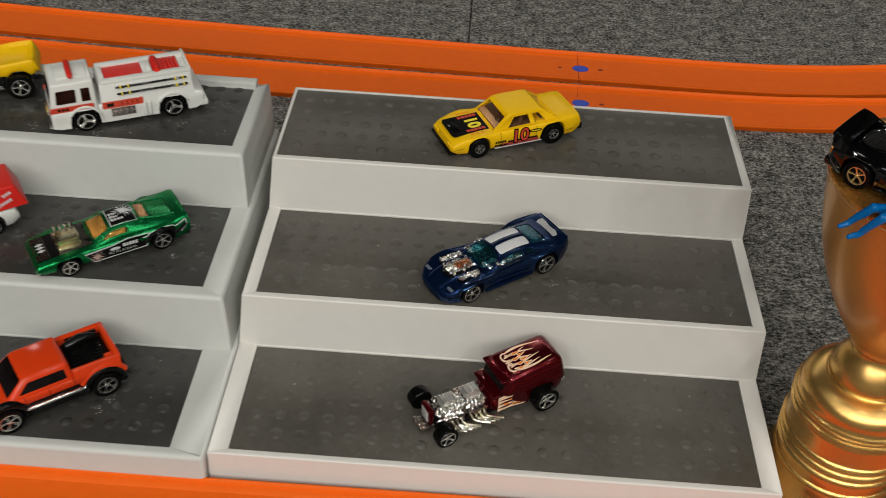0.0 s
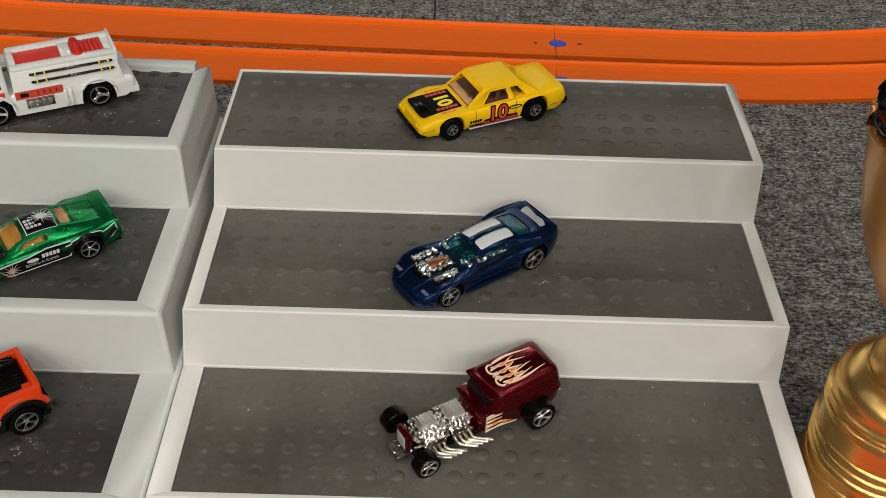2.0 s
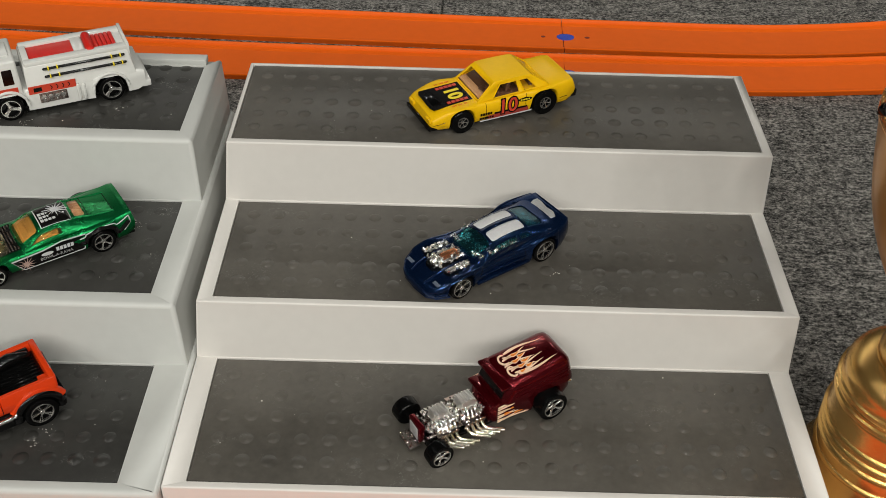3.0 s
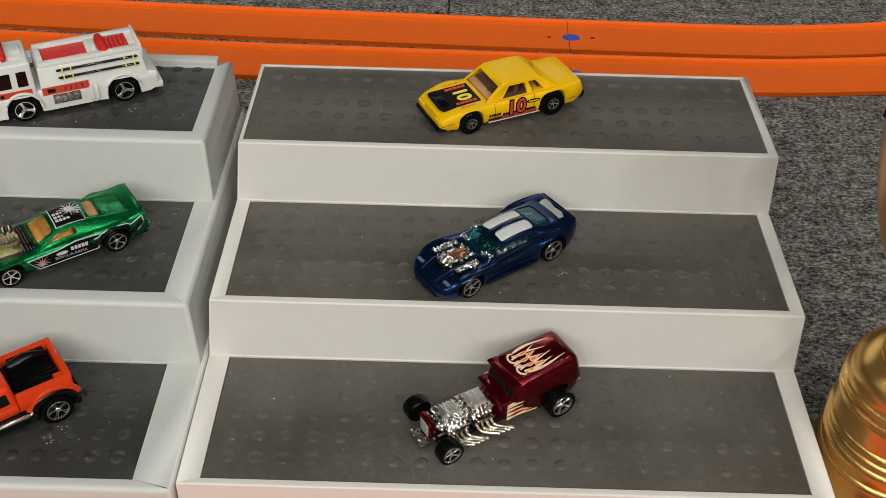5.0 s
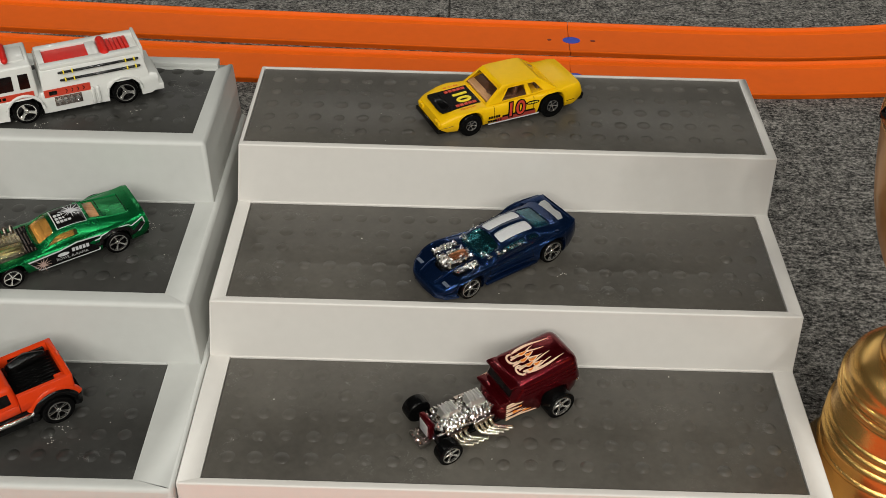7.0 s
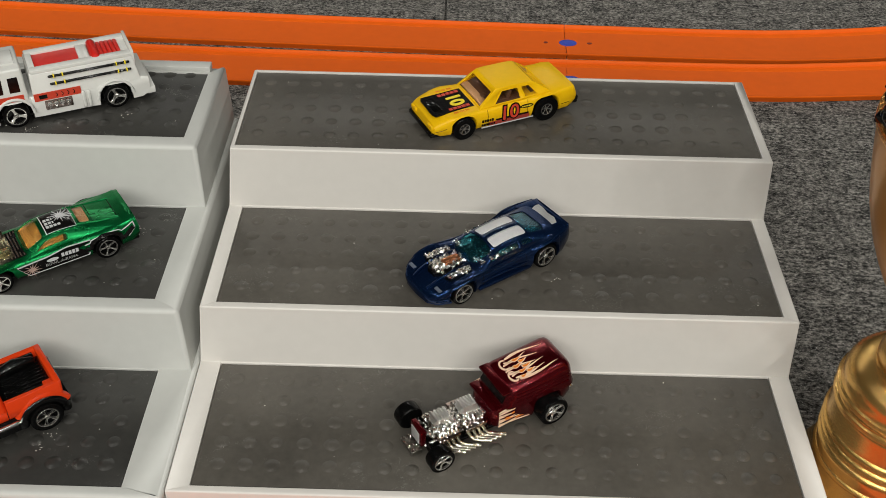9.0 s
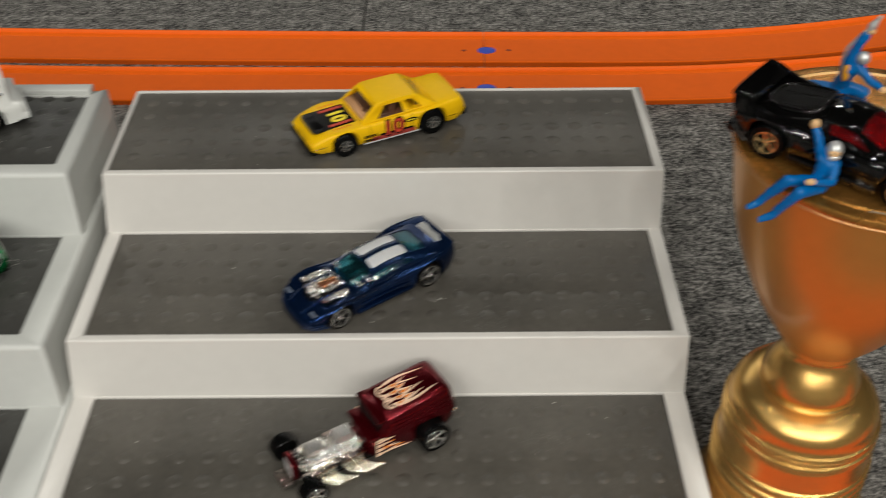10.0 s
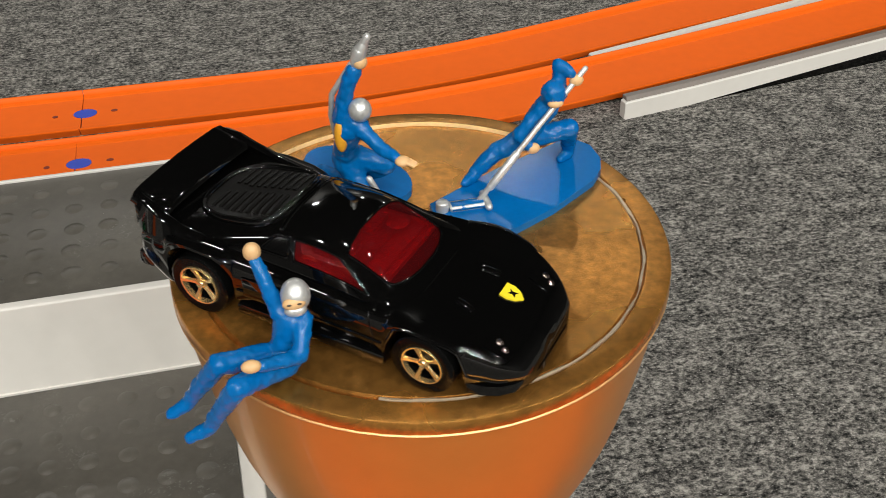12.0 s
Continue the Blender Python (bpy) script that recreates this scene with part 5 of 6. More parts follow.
def green_car():
    root = toy_car("muscle_car", "metallic green toy muscle car with bonnet engine and bowling decals", (-73.6, 102.3, Z2), 180 + 33.9)
    wheel = (5, False, RIM_CHROME, 1.14)
    axles = [(23, 5.0, 4.6, wheel), (-23, 5.5, 5.4, wheel)]
    bm = bmesh.new()
    prof = [(38.4, 6.2, 6.6, 11.5), (37.4, 8.6, 9.2, 12.8), (33, 9.6, 10.2, 13.4), (22, 10.8, 11.2, 13.8), (8, 11.4, 12.0, 13.6), (-8, 12.2, 12.8, 13.8), (-22, 13.8, 14.4, 14.4), (-32, 14.6, 15.2, 13.8), (-37.2, 15.6, 16.4, 13.5), (-38.2, 12.4, 13.0, 13.0)]
    hull(bm, prof, 3.6, axles, 12, arch=1.24)
    part("body", bm, GREEN, root, smooth=30)

    def piece(x, v):
        side = min(v, 1 - v)
        if side > 0.25:
            if 1.0 + 10 * (0.5 - side) ** 2 < x < 9.8 - 20 * (0.5 - side) ** 2 and side > 0.272:
                return "front"
            if -19.6 < x < -14.6 and side > 0.335:
                return "rear"
        elif 0.07 < side < 0.205:
            if -8.0 + 30 * (side - 0.14) ** 2 < x < 6.6 - 44 * (side - 0.07):
                return "side"
        return "shell"

    glass = lambda title: (title, AMBER, "", True)
    roof_at = greenhouse(root, [(12, 12.3, 11.3, 11.5), (8, 12.2, 11.5, 13.6), (3.5, 12.0, 11.8, 16.4), (0, 11.9, 12.0, 17.7), (-5, 11.8, 12.3, 18.3), (-11, 11.8, 12.7, 18.1), (-16, 12.0, 13.2, 17.3), (-22, 12.3, 13.8, 16.2), (-28, 12.4, 14.3, 15.4), (-32, 12.2, 14.6, 15.1)], piece,
                         {"shell": ("cabin", GREEN, "", False), "front": glass("windscreen"), "rear": ("rear_window", CLEAR, "", True), "side": glass("side_window")})
    bm = bmesh.new()
    box(bm, -20, -14, -8.5, 8.5, 12.4, 15.0, 0.4)
    box(bm, -20, 8, -10.4, 10.4, 11.4, 12.6, 0.3)
    box(bm, 4.0, 7.2, -9.4, 9.4, 12.2, 13.4, 0.5)
    for y in (4.6, -4.6):
        box(bm, -7.0, -4.6, y - 3.0, y + 3.0, 12.2, 16.6, 0.6)
        box(bm, -6.0, 1.5, y - 3.0, y + 3.0, 12.2, 13.6, 0.5)
    lathe(bm, [(0, 0.2), (1.5, 0.2), (1.8, 0), (1.5, -0.2), (0, -0.2)], 12, "z", (3.0, 4.4, 14.6))
    part("seats", bm, TAN, root, "tan moulded seats seen through the windows")
    for flank in (0.2, 0.8):
        for i in range(3):
            bm = bmesh.new()
            tube(bm, [roof_at(-12.4 - 1.4 * i, flank + t * (0.5 - flank) / 0.3, 0.12) for t in (-0.05, 0.0, 0.045)], 0.34, 6)
            part("pillar_vent", bm, GREEN, root)
    # edges of the sunken boot deck
    for v in (0.3, 0.7):
        bm = bmesh.new()
        tube(bm, [roof_at(x, v + (v - 0.5) * 0.006 * (-20 - x), 0.05) for x in (-13.5, -16, -18, -20, -22, -25, -28, -31.5)], 0.42, 6)
        part("deck_edge", bm, GREEN, root)
    for x in (-20.6, -31.0):
        bm = bmesh.new()
        tube(bm, [roof_at(x, 0.3 + 0.04 * i, 0.0) for i in range(11)], 0.2, 6)
        part("panel_gap", bm, BLACK_BASE, root)
    # bonnet slats and engine
    for k in range(10):
        decal("bonnet_slat", root, rect(0.55, 17.5 if k < 5 else 19), top_pose(prof, 36.0 - k * 1.35 if k < 5 else 22.0 - k * 1.3, 0), SLAT, 0.45)
    for s in (1, -1):
        decal("bonnet_panel", root, [(-16.5, -2.6), (10.5, -2.4), (10.5, 2.4), (-16.5, 2.6)], top_pose(prof, 26, s * 7.2), DECAL_BLACK, 0.1, "black bonnet panel")
    decal("bonnet_panel", root, [(-13, -4.8), (12.5, -5.2), (12.5, 5.2), (-13, 4.8)], top_pose(prof, 22.5, 0), DECAL_BLACK, 0.11, "black bonnet panel")
    for y in (-2.6, 0, 2.6):
        decal("nose_mark", root, [(-2.0, 0), (0, -0.95), (2.0, 0), (0, 0.95)], top_pose(prof, 33.0, y, 0, 0.45), DECAL_WHITE, 0.12, "white diamond mark")
    bm = bmesh.new()
    engine_block(bm, 14, 26, 5.6, 9.8, 15.4, 4)
    box(bm, 15, 25, -1.2, 6.2, 13.0, 16.2, 0.6)
    for i in range(7):
        box(bm, 15.4 + 1.35 * i, 16.2 + 1.35 * i, 1.0, 6.5, 15.6, 16.6, 0.15)
    for k in range(4):
        stack = bmesh.new()
        limb(stack, (16 + 2.6 * k, -3.6, 13), (16 + 2.6 * k, -5.6, 16.4), 0.8, 1.05, 0, 8)
        part("intake_stack", stack, DARK_CHROME, root, "dark chrome intake stack")
    part("engine", bm, paint("gilded_chrome", (0.55, 0.49, 0.32), 0.24, metal=1.0, scale=600, bump=0.2), root, "gilded chrome engine standing on the bonnet")
    # roof panel
    def draped(name, xs, ys, lift, material, label=""):
        """A thin sheet that follows the roof between xs and ys (sides seen as shares of the girth)."""
        bm = bmesh.new()
        grid = [[bm.verts.new(roof_at(xs[0] + (xs[1] - xs[0]) * i / 12, ys[0] + (ys[1] - ys[0]) * j / 14, lift)) for j in range(15)] for i in range(13)]
        for p, q in zip(grid, grid[1:]):
            for j in range(14):
                bm.faces.new((p[j], p[j + 1], q[j + 1], q[j]))
        ob = part(name, bm, material, root, label, 60)
        mod = ob.modifiers.new("sheet", "SOLIDIFY")
        mod.thickness = 0.03 * MM

    draped("roof_panel", (-13.6, -0.4), (0.292, 0.708), 0.06, DECAL_WHITE)
    draped("roof_panel", (-13.2, -0.8), (0.302, 0.698), 0.10, DECAL_BLACK, "black roof decal with a pale burst")
    decal("roof_burst", root, starburst(14, 1.4, 5.6, 3), mm_pose(-9.0, -1.6, 18.32, 0, 0, -1.5), DECAL_WHITE, 0.16)
    for i in range(3):
        bars("roof_print", root, mm_pose(-4.6, 4.0 - 2.4 * i, 18.24, 180, 0, 1.5), 4, 1.25, 1.4, 0.4, DECAL_WHITE, 0.18)
    # side panels
    for flip in (0, 180):
        m = lambda x, z, yy=13.9: mm_pose(0, 0, 0, flip) @ side_m(x if not flip else -x, yy, z)
        s = 1 if not flip else -1
        for grow, mat in ((0.45, DECAL_WHITE), (0.0, DECAL_BLACK)):
            pts = [(-17.0 - grow, 1.6 + grow), (-13, -3.2 - grow), (12.5 + grow, -2.4 - grow), (14.0 + grow, 1.0), (17, 4.2 + grow), (4, 4.6 + grow), (-4, 2.8 + grow)]
            decal("side_panel", root, [(s * x, y) for x, y in pts][::s], m(-2.0, 7.6), mat, 0.05 if grow else 0.09)
        decal("side_burst", root, starburst(12, 1.0, 4.4, 5), m(9.6, 6.6), DECAL_DUSTY, 0.12)
        decal("side_pin", root, [(2.6 * math.cos(i * math.pi / 6), 0.9 * math.sin(i * math.pi / 6)) for i in range(12)], m(0.6, 8.6), DECAL_WHITE, 0.12)
        bars("side_print", root, m(-7.0, 9.4), 5, 1.2, 1.9, 0.35, DECAL_WHITE, 0.12)
        lettering("BOWL-A-RAMA", 2.0, SILVER, root, m(-3.0, 6.6), "side_print", 0.12)
        decal("tail_lamp", root, [(s * x, y) for x, y in ((-2, -1.4), (2, -1), (1.6, 1.4), (-1.8, 1.0))][::s], m(-34.6, 11.4, 13.2), DECAL_RED, 0.15)
    shape = (prof, 3.6, axles, 1.24)
    seams(root, shape, (((-13.5, 0.5), (-16.0, 0.45), (-19, 0.22), (-27, 0.22), (-31.5, 0.45), (-35.5, 0.7)),), 1.05, DECAL_BLACK, "arch_band")
    seams(root, shape, (((-13.5, 0.72), (-16.5, 0.74), (-19, 0.6), (-24, 0.58), (-29, 0.72), (-35.8, 0.9), (-36.2, 0.6), (-33, 0.35)),), 0.26, DECAL_WHITE, "arch_line")
    seams(root, shape, (((11.5, 0.98), (11.0, 0.6)), ((-10.5, 0.98), (-11.0, 0.7))), 0.14)
    bm = bmesh.new()
    box(bm, -38, 37, -11.4, 11.4, 2.8, 4.6, 0.4)
    part("chassis", bm, BLACK_BASE, root)
    bm = bmesh.new()
    box(bm, 36.0, 38.6, -11.2, 11.2, 3.8, 4.8, 0.4)
    part("front_bumper", bm, RIM_CHROME, root)
    bm = bmesh.new()
    box(bm, -39.4, -37.0, -11.5, 11.5, 6.6, 8.2, 0.5)
    part("rear_bumper", bm, RIM_CHROME, root)
    add_wheels(root, axles, 12.0)
    return root


def fire_engine():
    root = toy_car("fire_engine", "white toy fire engine with red stripes and hoses", (-83.6, 181.4, Z3), 180 + 26.2)
    wheel = (3, False, RIM_CHROME, 1.14)
    axles = [(22.8, 6.0, 5.0, wheel), (-22.8, 6.0, 5.0, wheel)]
    bm = bmesh.new()
    prof = [(39.5, 12, 12, 13.0), (38.5, 13, 13, 13.6), (18.5, 13, 13, 13.6), (17.5, 13, 13, 12.6), (14, 13, 13, 12.6), (13, 13, 13, 13.2), (-36, 13, 13, 13.4), (-39, 12, 12, 13.2)]
    hull(bm, prof, 2.6, axles, 12, arch=1.3, tuck=0.98)
    part("body", bm, TRUCK_WHITE, root, smooth=30)
    bm = bmesh.new()
    c = (39.3, 15.6, 37.4, 16.0, 13.3, 12.2, 12.5, 12.5, 28.4)
    cabin(bm, c, 1.1)
    box(bm, 18, 34, -7, 7, 28.0, 29.2, 0.5)
    part("cab", bm, TRUCK_WHITE, root)
    windows(root, c, DARK_GLASS, front=(0.08, 0.92, 0.3, 0.8), rear=None, sides=((0.12, 0.56, 0.30, 0.76, 0.0), (0.68, 0.88, 0.30, 0.76, 0.0)))
    bm = bmesh.new()
    c2 = (13.8, -35.5, 13.4, -33.5, 13.2, 11.0, 12.0, 12.0, 23.8)
    cabin(bm, c2, 0.7)
    for s in (1, -1):
        box(bm, -33.5, 12.5, s * 8.9 - 2.1, s * 8.9 + 2.1, 23.0, 25.2, 0.35)
    box(bm, -34.5, -33.0, -11, 11, 14, 26.2, 0.4)
    box(bm, 9.8, 12.8, -10.6, 10.6, 23.0, 25.1, 0.35)
    box(bm, -15.0, -10.2, -9.6, 9.6, 22.6, 25.0, 0.35)
    part("tank_body", bm, TRUCK_WHITE, root)
    bm = bmesh.new()
    box(bm, -10.4, 10.0, -7.0, 7.0, 22.0, 23.98, 0.1)
    part("deck_inset", bm, RED, root, "red inset in the deck")
    bm = bmesh.new()
    limb(bm, (-17.6, -7.0, 24.3), (-17.6, 7.0, 24.3), 2.2, 2.2)
    for k in range(5):
        box(bm, -29.6 + 2.0 * k, -27.7 + 2.0 * k, -7.4, 7.4, 22.6, 24.7, 0.5)
    part("hose_bed", bm, RED, root, "red folded hoses")
    bm = bmesh.new()
    limb(bm, (26.5, -7.5, 30.0), (26.5, 7.5, 30.0), 1.5, 1.5)
    part("light_bar", bm, RED, root, "red light bar")
    kk = cabin_corners(c2)
    for side, corners in (("l", ("bfl", "brl", "rrl", "rfl")), ("r", ("brr", "bfr", "rfr", "rrr"))):
        p = [kk[n] for n in corners]
        for v in (0.80, 0.50):
            bm = bmesh.new()
            limb(bm, (-18, 0, 0.8), (18, 0, 0.8), 0.62, 0.62, 0, 8)
            ob = part("hard_hose", bm, BLACK_BASE, root, "black hard suction hose")
            ob.matrix_local = face_pose(*p, 0.56 if side == "l" else 0.44, v)
            for x in (-16, -12, 12.5, 16.5):
                bm = bmesh.new()
                box(bm, x - 0.3, x + 0.3, -0.9, 0.9, -0.2, 1.55, 0.15)
                ob = part("clip", bm, DECAL_YELLOW, root, "yellow clip")
                ob.matrix_local = face_pose(*p, 0.56 if side == "l" else 0.44, v)
    for flip in (0, 180):
        s = 1 if not flip else -1
        m = lambda x, z, yy=13.55: mm_pose(0, 0, 0, flip) @ side_m(x if not flip else -x, yy, z)
        bars("stripe", root, m(28.6, 14.2, 13.4), 1, 22, 3.0, 0, DECAL_RED, 0.08)
        bars("stripe_print", root, m(33.0, 14.2, 13.45), 3, 1.6, 1.4, 0.5, DECAL_BLACK, 0.12)
        bars("panel", root, m(3.0, 12.6, 13.3), 1, 21, 3.8, 0, DECAL_RED, 0.1)
        bars("panel_print", root, m(9.5, 12.6, 13.3), 1, 3.6, 2.0, 0, DECAL_BLACK, 0.15)
        for i in range(4):
            ob = decal("panel_mark", root, [(1.2 * math.cos(a) * (1 if j < 9 else 0.7), 1.2 * math.sin(a) * (1 if j < 9 else 0.7)) for j, a in enumerate([q * 0.3 for q in range(-4, 5)] + [q * 0.3 for q in range(4, -5, -1)])], m(4.2 - 2.6 * i, 12.6, 13.3), DECAL_BLACK, 0.15)
        bm = bmesh.new()
        box(bm, -6.2, 6.2, -2.4, 2.4, -0.4, 0.25, 0.15)
        ob = part("pump_panel", bm, GUNMETAL, root, "grey pump panel with chrome gauges")
        ob.matrix_local = m(3.2, 7.9, 13.25)
        for g in range(4):
            bm = bmesh.new()
            lathe(bm, [(0, 0.75), (0.7, 0.7), (0.8, 0.9), (1.15, 0.9), (1.3, 0.2), (1.3, -0.2)], 14, "z", (-4.2 + 2.8 * g, 0.7, 0.1))
            ball(bm, (-4.2 + 2.8 * g, -1.2, 0.4), 0.6, 0, (1, 1, 0.6), 8)
            ob = part("gauge", bm, RIM_CHROME, root, "chrome gauge")
            ob.matrix_local = m(3.2, 7.9, 13.25)
        bm = bmesh.new()
        for x in (-8.2, -10.6):
            limb(bm, (x, s * 13.3, 4.0), (x, s * 13.3, 11.0), 0.9, 0.9, 0, 8)
        part("pipes", bm, TRUCK_WHITE, root)
        for ax in (22.8, -22.8):
            bm = bmesh.new()
            arch = [Vector((ax + 8.2 * math.cos(a), s * 13.5, 5.8 + 8.2 * math.sin(a))) for a in np.linspace(0.0, math.pi, 13)]
            tube(bm, arch, 0.75)
            part("wheel_arch", bm, TRUCK_WHITE, root)
    bm = bmesh.new()
    box(bm, 38.5, 41.2, -12.5, 12.5, 3.4, 6.0, 0.6)
    part("bumper", bm, RIM_CHROME, root)
    bm = bmesh.new()
    box(bm, -41.5, -37, -12.8, 12.8, 3.0, 6.4, 0.6)
    part("rear_step", bm, TRUCK_WHITE, root)
    bm = bmesh.new()
    box(bm, -36, 36, -10.5, 10.5, 2.2, 4.0, 0.4)
    part("chassis", bm, BLACK_BASE, root)
    add_wheels(root, axles, 12.0)
    return root


def pickup():
    root = toy_car("pickup_truck", "orange red toy pickup truck with black bed liner", (-83.7, 28.8, Z1), 180 + 37.1)
    wheel = (5, True, RIM_CHROME, 1.04)
    axles = [(22.2, 6.8, 5.6, wheel), (-22.2, 6.8, 5.6, wheel)]
    bm = bmesh.new()
    prof = [(38, 11, 11.6, 11.5), (36.5, 14, 14.6, 13.0), (30, 15.0, 15.8, 13.6), (14, 15.8, 16.4, 13.8), (0, 16.0, 16.4, 13.6), (-9, 16.0, 16.2, 13.4), (-10, 14.4, 14.4, 13.2), (-27, 14.4, 14.4, 13.4), (-29, 14.4, 14.4, 13.0), (-30.5, 13.4, 13.4, 12.6)]
    hull(bm, prof, 10.6, axles, 12.5)
    part("body", bm, TRUCK_ORANGE, root, smooth=30)
    c = (21.0, -9.4, 11.5, -8.4, 13.0, 10.6, 15.8, 16.2, (24.4, 24.8))
    bm = bmesh.new()
    cabin(bm, c, 2.0)
    part("cab", bm, TRUCK_ORANGE, root, smooth=50)
    windows(root, c, DARK_GLASS, front=(0.08, 0.92, 0.1, 0.86), rear=(0.14, 0.86, 0.3, 0.8), sides=((0.14, 0.90, 0.18, 0.72, 0.02),))
    seams(root, (prof, 10.6, axles), (((13.5, 0.98), (13.0, 0.1)), ((2.5, 0.98), (2.5, 0.1)), ((-8.8, 0.98), (-8.8, 0.2))), 0.16)
    # bed walls, tailgate, liner and the spare lying in the bed
    for s in (1, -1):
        bm = bmesh.new()
        section = [(10.7, 12.0), (10.7, 19.6), (11.2, 20.3), (12.8, 20.4), (13.3, 19.8), (13.5, 17.6), (14.0, 16.6), (14.0, 13.2), (13.2, 12.0)]
        quads(bm, [[(x, s * y, z) for y, z in section] for x in (-30.6, -26, -18, -14.5, -9.0)])
        part("bed_wall", bm, TRUCK_ORANGE, root, smooth=50)
    bm = bmesh.new()
    box(bm, -31.4, -28.8, -12.9, 12.9, 11.0, 20.8, 0.7)
    part("tailgate", bm, TRUCK_ORANGE, root)
    bm = bmesh.new()
    box(bm, -29.2, -25.2, 6.8, 11.2, 14.2, 18.6, 0.5)
    part("corner_box", bm, TRUCK_ORANGE, root)
    bm = bmesh.new()
    box(bm, -28.9, -9.4, -10.9, 10.9, 14.2, 16.4, 0.2)
    part("bed_liner", bm, BLACK_BASE, root, "ribbed black bed liner")
    for y in range(-9, 10, 2):
        bm = bmesh.new()
        box(bm, -28.2, -11, y - 0.4, y + 0.4, 16.2, 16.9, 0.15)
        part("liner_rib", bm, BLACK_BASE, root)
    bm = bmesh.new()
    limb(bm, (-12.5, -7.0, 18.0), (-19, -7.2, 19.4), 2.4, 2.8)
    limb(bm, (-19, -7.2, 19.4), (-26, -7.2, 18.6), 2.8, 1.6)
    part("roll", bm, BLACK_BASE, root, "black roll lying in the bed")
    bm = bmesh.new()
    box(bm, -27.5, -12.5, -10.7, -8.2, 16.0, 19.8, 0.5)
    part("side_locker", bm, BLACK_BASE, root)
    bm = bmesh.new()
    for s in (1, -1):
        for ax in (22.2, -22.2):
            arch = [Vector((ax + 8.7 * math.cos(a), s * 13.1, 6.8 + 8.3 * math.sin(a))) for a in np.linspace(-0.15, math.pi + 0.15, 13)]
            tube(bm, arch, 2.1, 10)
        box(bm, -15, 15, s * 12.6 - 1.0, s * 12.6 + 1.0, 4.2, 11.4, 0.5)
    box(bm, -33.2, -29.8, -12.6, 12.6, 6.0, 12.4, 0.7)
    box(bm, 36, 39.4, -12.4, 12.4, 5.2, 9.5, 0.7)
    box(bm, -30, 36, -10, 10, 4.2, 6.4, 0.4)
    part("black_trim", bm, BLACK_BASE, root, "black wheel arches and bumpers")
    bm = bmesh.new()
    for s in (1, -1):
        limb(bm, (-11, s * 14.3, 9.6), (13, s * 14.3, 9.6), 1.0, 1.0)
        for i in range(3):
            ball(bm, (-12.4 - 0.5 * i, s * 14.0, 9.2 + 0.7 * i), 0.8, 0, steps=8)
    part("side_pipe", bm, CHROME, root, "chrome side pipe")
    for s in (1, -1):
        bm = bmesh.new()
        arch = [Vector((-22.2 + 10.6 * math.cos(a), s * 12.9, 7.2 + 9.8 * math.sin(a))) for a in np.linspace(0.35, math.pi - 0.35, 13)]
        tube(bm, arch, 1.5, 10)
        part("fender_bulge", bm, TRUCK_ORANGE, root, smooth=60)
    add_wheels(root, axles, 12.8)
    return root


def big_wheel_truck():
    """Seen only by its tail at the edge of the upper tread."""
    root = toy_car("toy_truck", "yellow and black toy truck with large wheels", (-168.2, 192.4, Z3), 180 + 20)
    axles = [(22, 7.2, 6.0, (5, False, RIM_CHROME)), (-22, 7.2, 6.0, (5, False, RIM_CHROME))]
    bm = bmesh.new()
    prof = [(34, 15, 15.5, 10), (32, 17, 18, 12), (10, 19, 19.6, 13), (-10, 19.4, 17.0, 13), (-22, 20.8, 17.0, 13), (-28, 21.2, 17.6, 12.6), (-30.4, 21.2, 20.8, 12.2), (-31.2, 20.6, 20.6, 12.0), (-33.4, 13.5, 14, 11)]
    hull(bm, prof, 12.5, axles, 12.6, arch=1.1)
    part("body", bm, YELLOW, root, smooth=30)
    bm = bmesh.new()
    prof = [(33, 14, 14, 11.5), (10, 15.5, 15.5, 12.4), (-27, 15.5, 15.5, 12.4), (-30, 14.5, 14.5, 11.0)]
    hull(bm, prof, 5.5, axles, 12.6, arch=1.15)
    part("chassis", bm, BLACK_BASE, root)
    bm = bmesh.new()
    chrome_bits(bm, -12, 8, 11.5, 13.2, 5.0, 6.6, 20, 1.0)
    part("side_pipes", bm, CHROME, root)
    add_wheels(root, axles, 12.8)


def red_flyer():
    """Red and white racer, seen only by its tail on the middle tread."""
    root = toy_car("dragster", "white toy racer with raised red tail panel", (-158.6, 103.7, Z2), 180 + 33)
    axles = [(22, 4.6, 4.4, (5, False, RIM_CHROME)), (-22, 5.2, 5.0, (5, False, RIM_CHROME))]
    bm = bmesh.new()
    prof = [(36, 5, 5.4, 9), (30, 8, 8.6, 12), (10, 10.5, 11, 13), (-12, 11.6, 12, 13.2), (-28, 12.2, 12.6, 13.2), (-34, 11.6, 12, 12.2), (-35.5, 8.6, 9, 11.4)]
    hull(bm, prof, 3.0, axles, 12)
    part("body", bm, TRUCK_WHITE, root, smooth=30)
    c = (6, -41, -2, -36.5, 12.6, 11.0, 11.6, 13.4, 25.0)
    bm = bmesh.new()
    cabin(bm, c, 1.0)
    part("shell", bm, RED, root, "red raised body shell")
    k = cabin_corners(c)
    for u, n in ((0.78, 5), (0.84, 3)):
        bars("shell_print", root, face_pose(k["bfl"], k["brl"], k["rrl"], k["rfl"], u, 0.3 + (u - 0.78) * 6, 20), n, 1.2, 1.6, 0.4, DECAL_WHITE, 0.15)
    add_wheels(root, axles, 12.0)


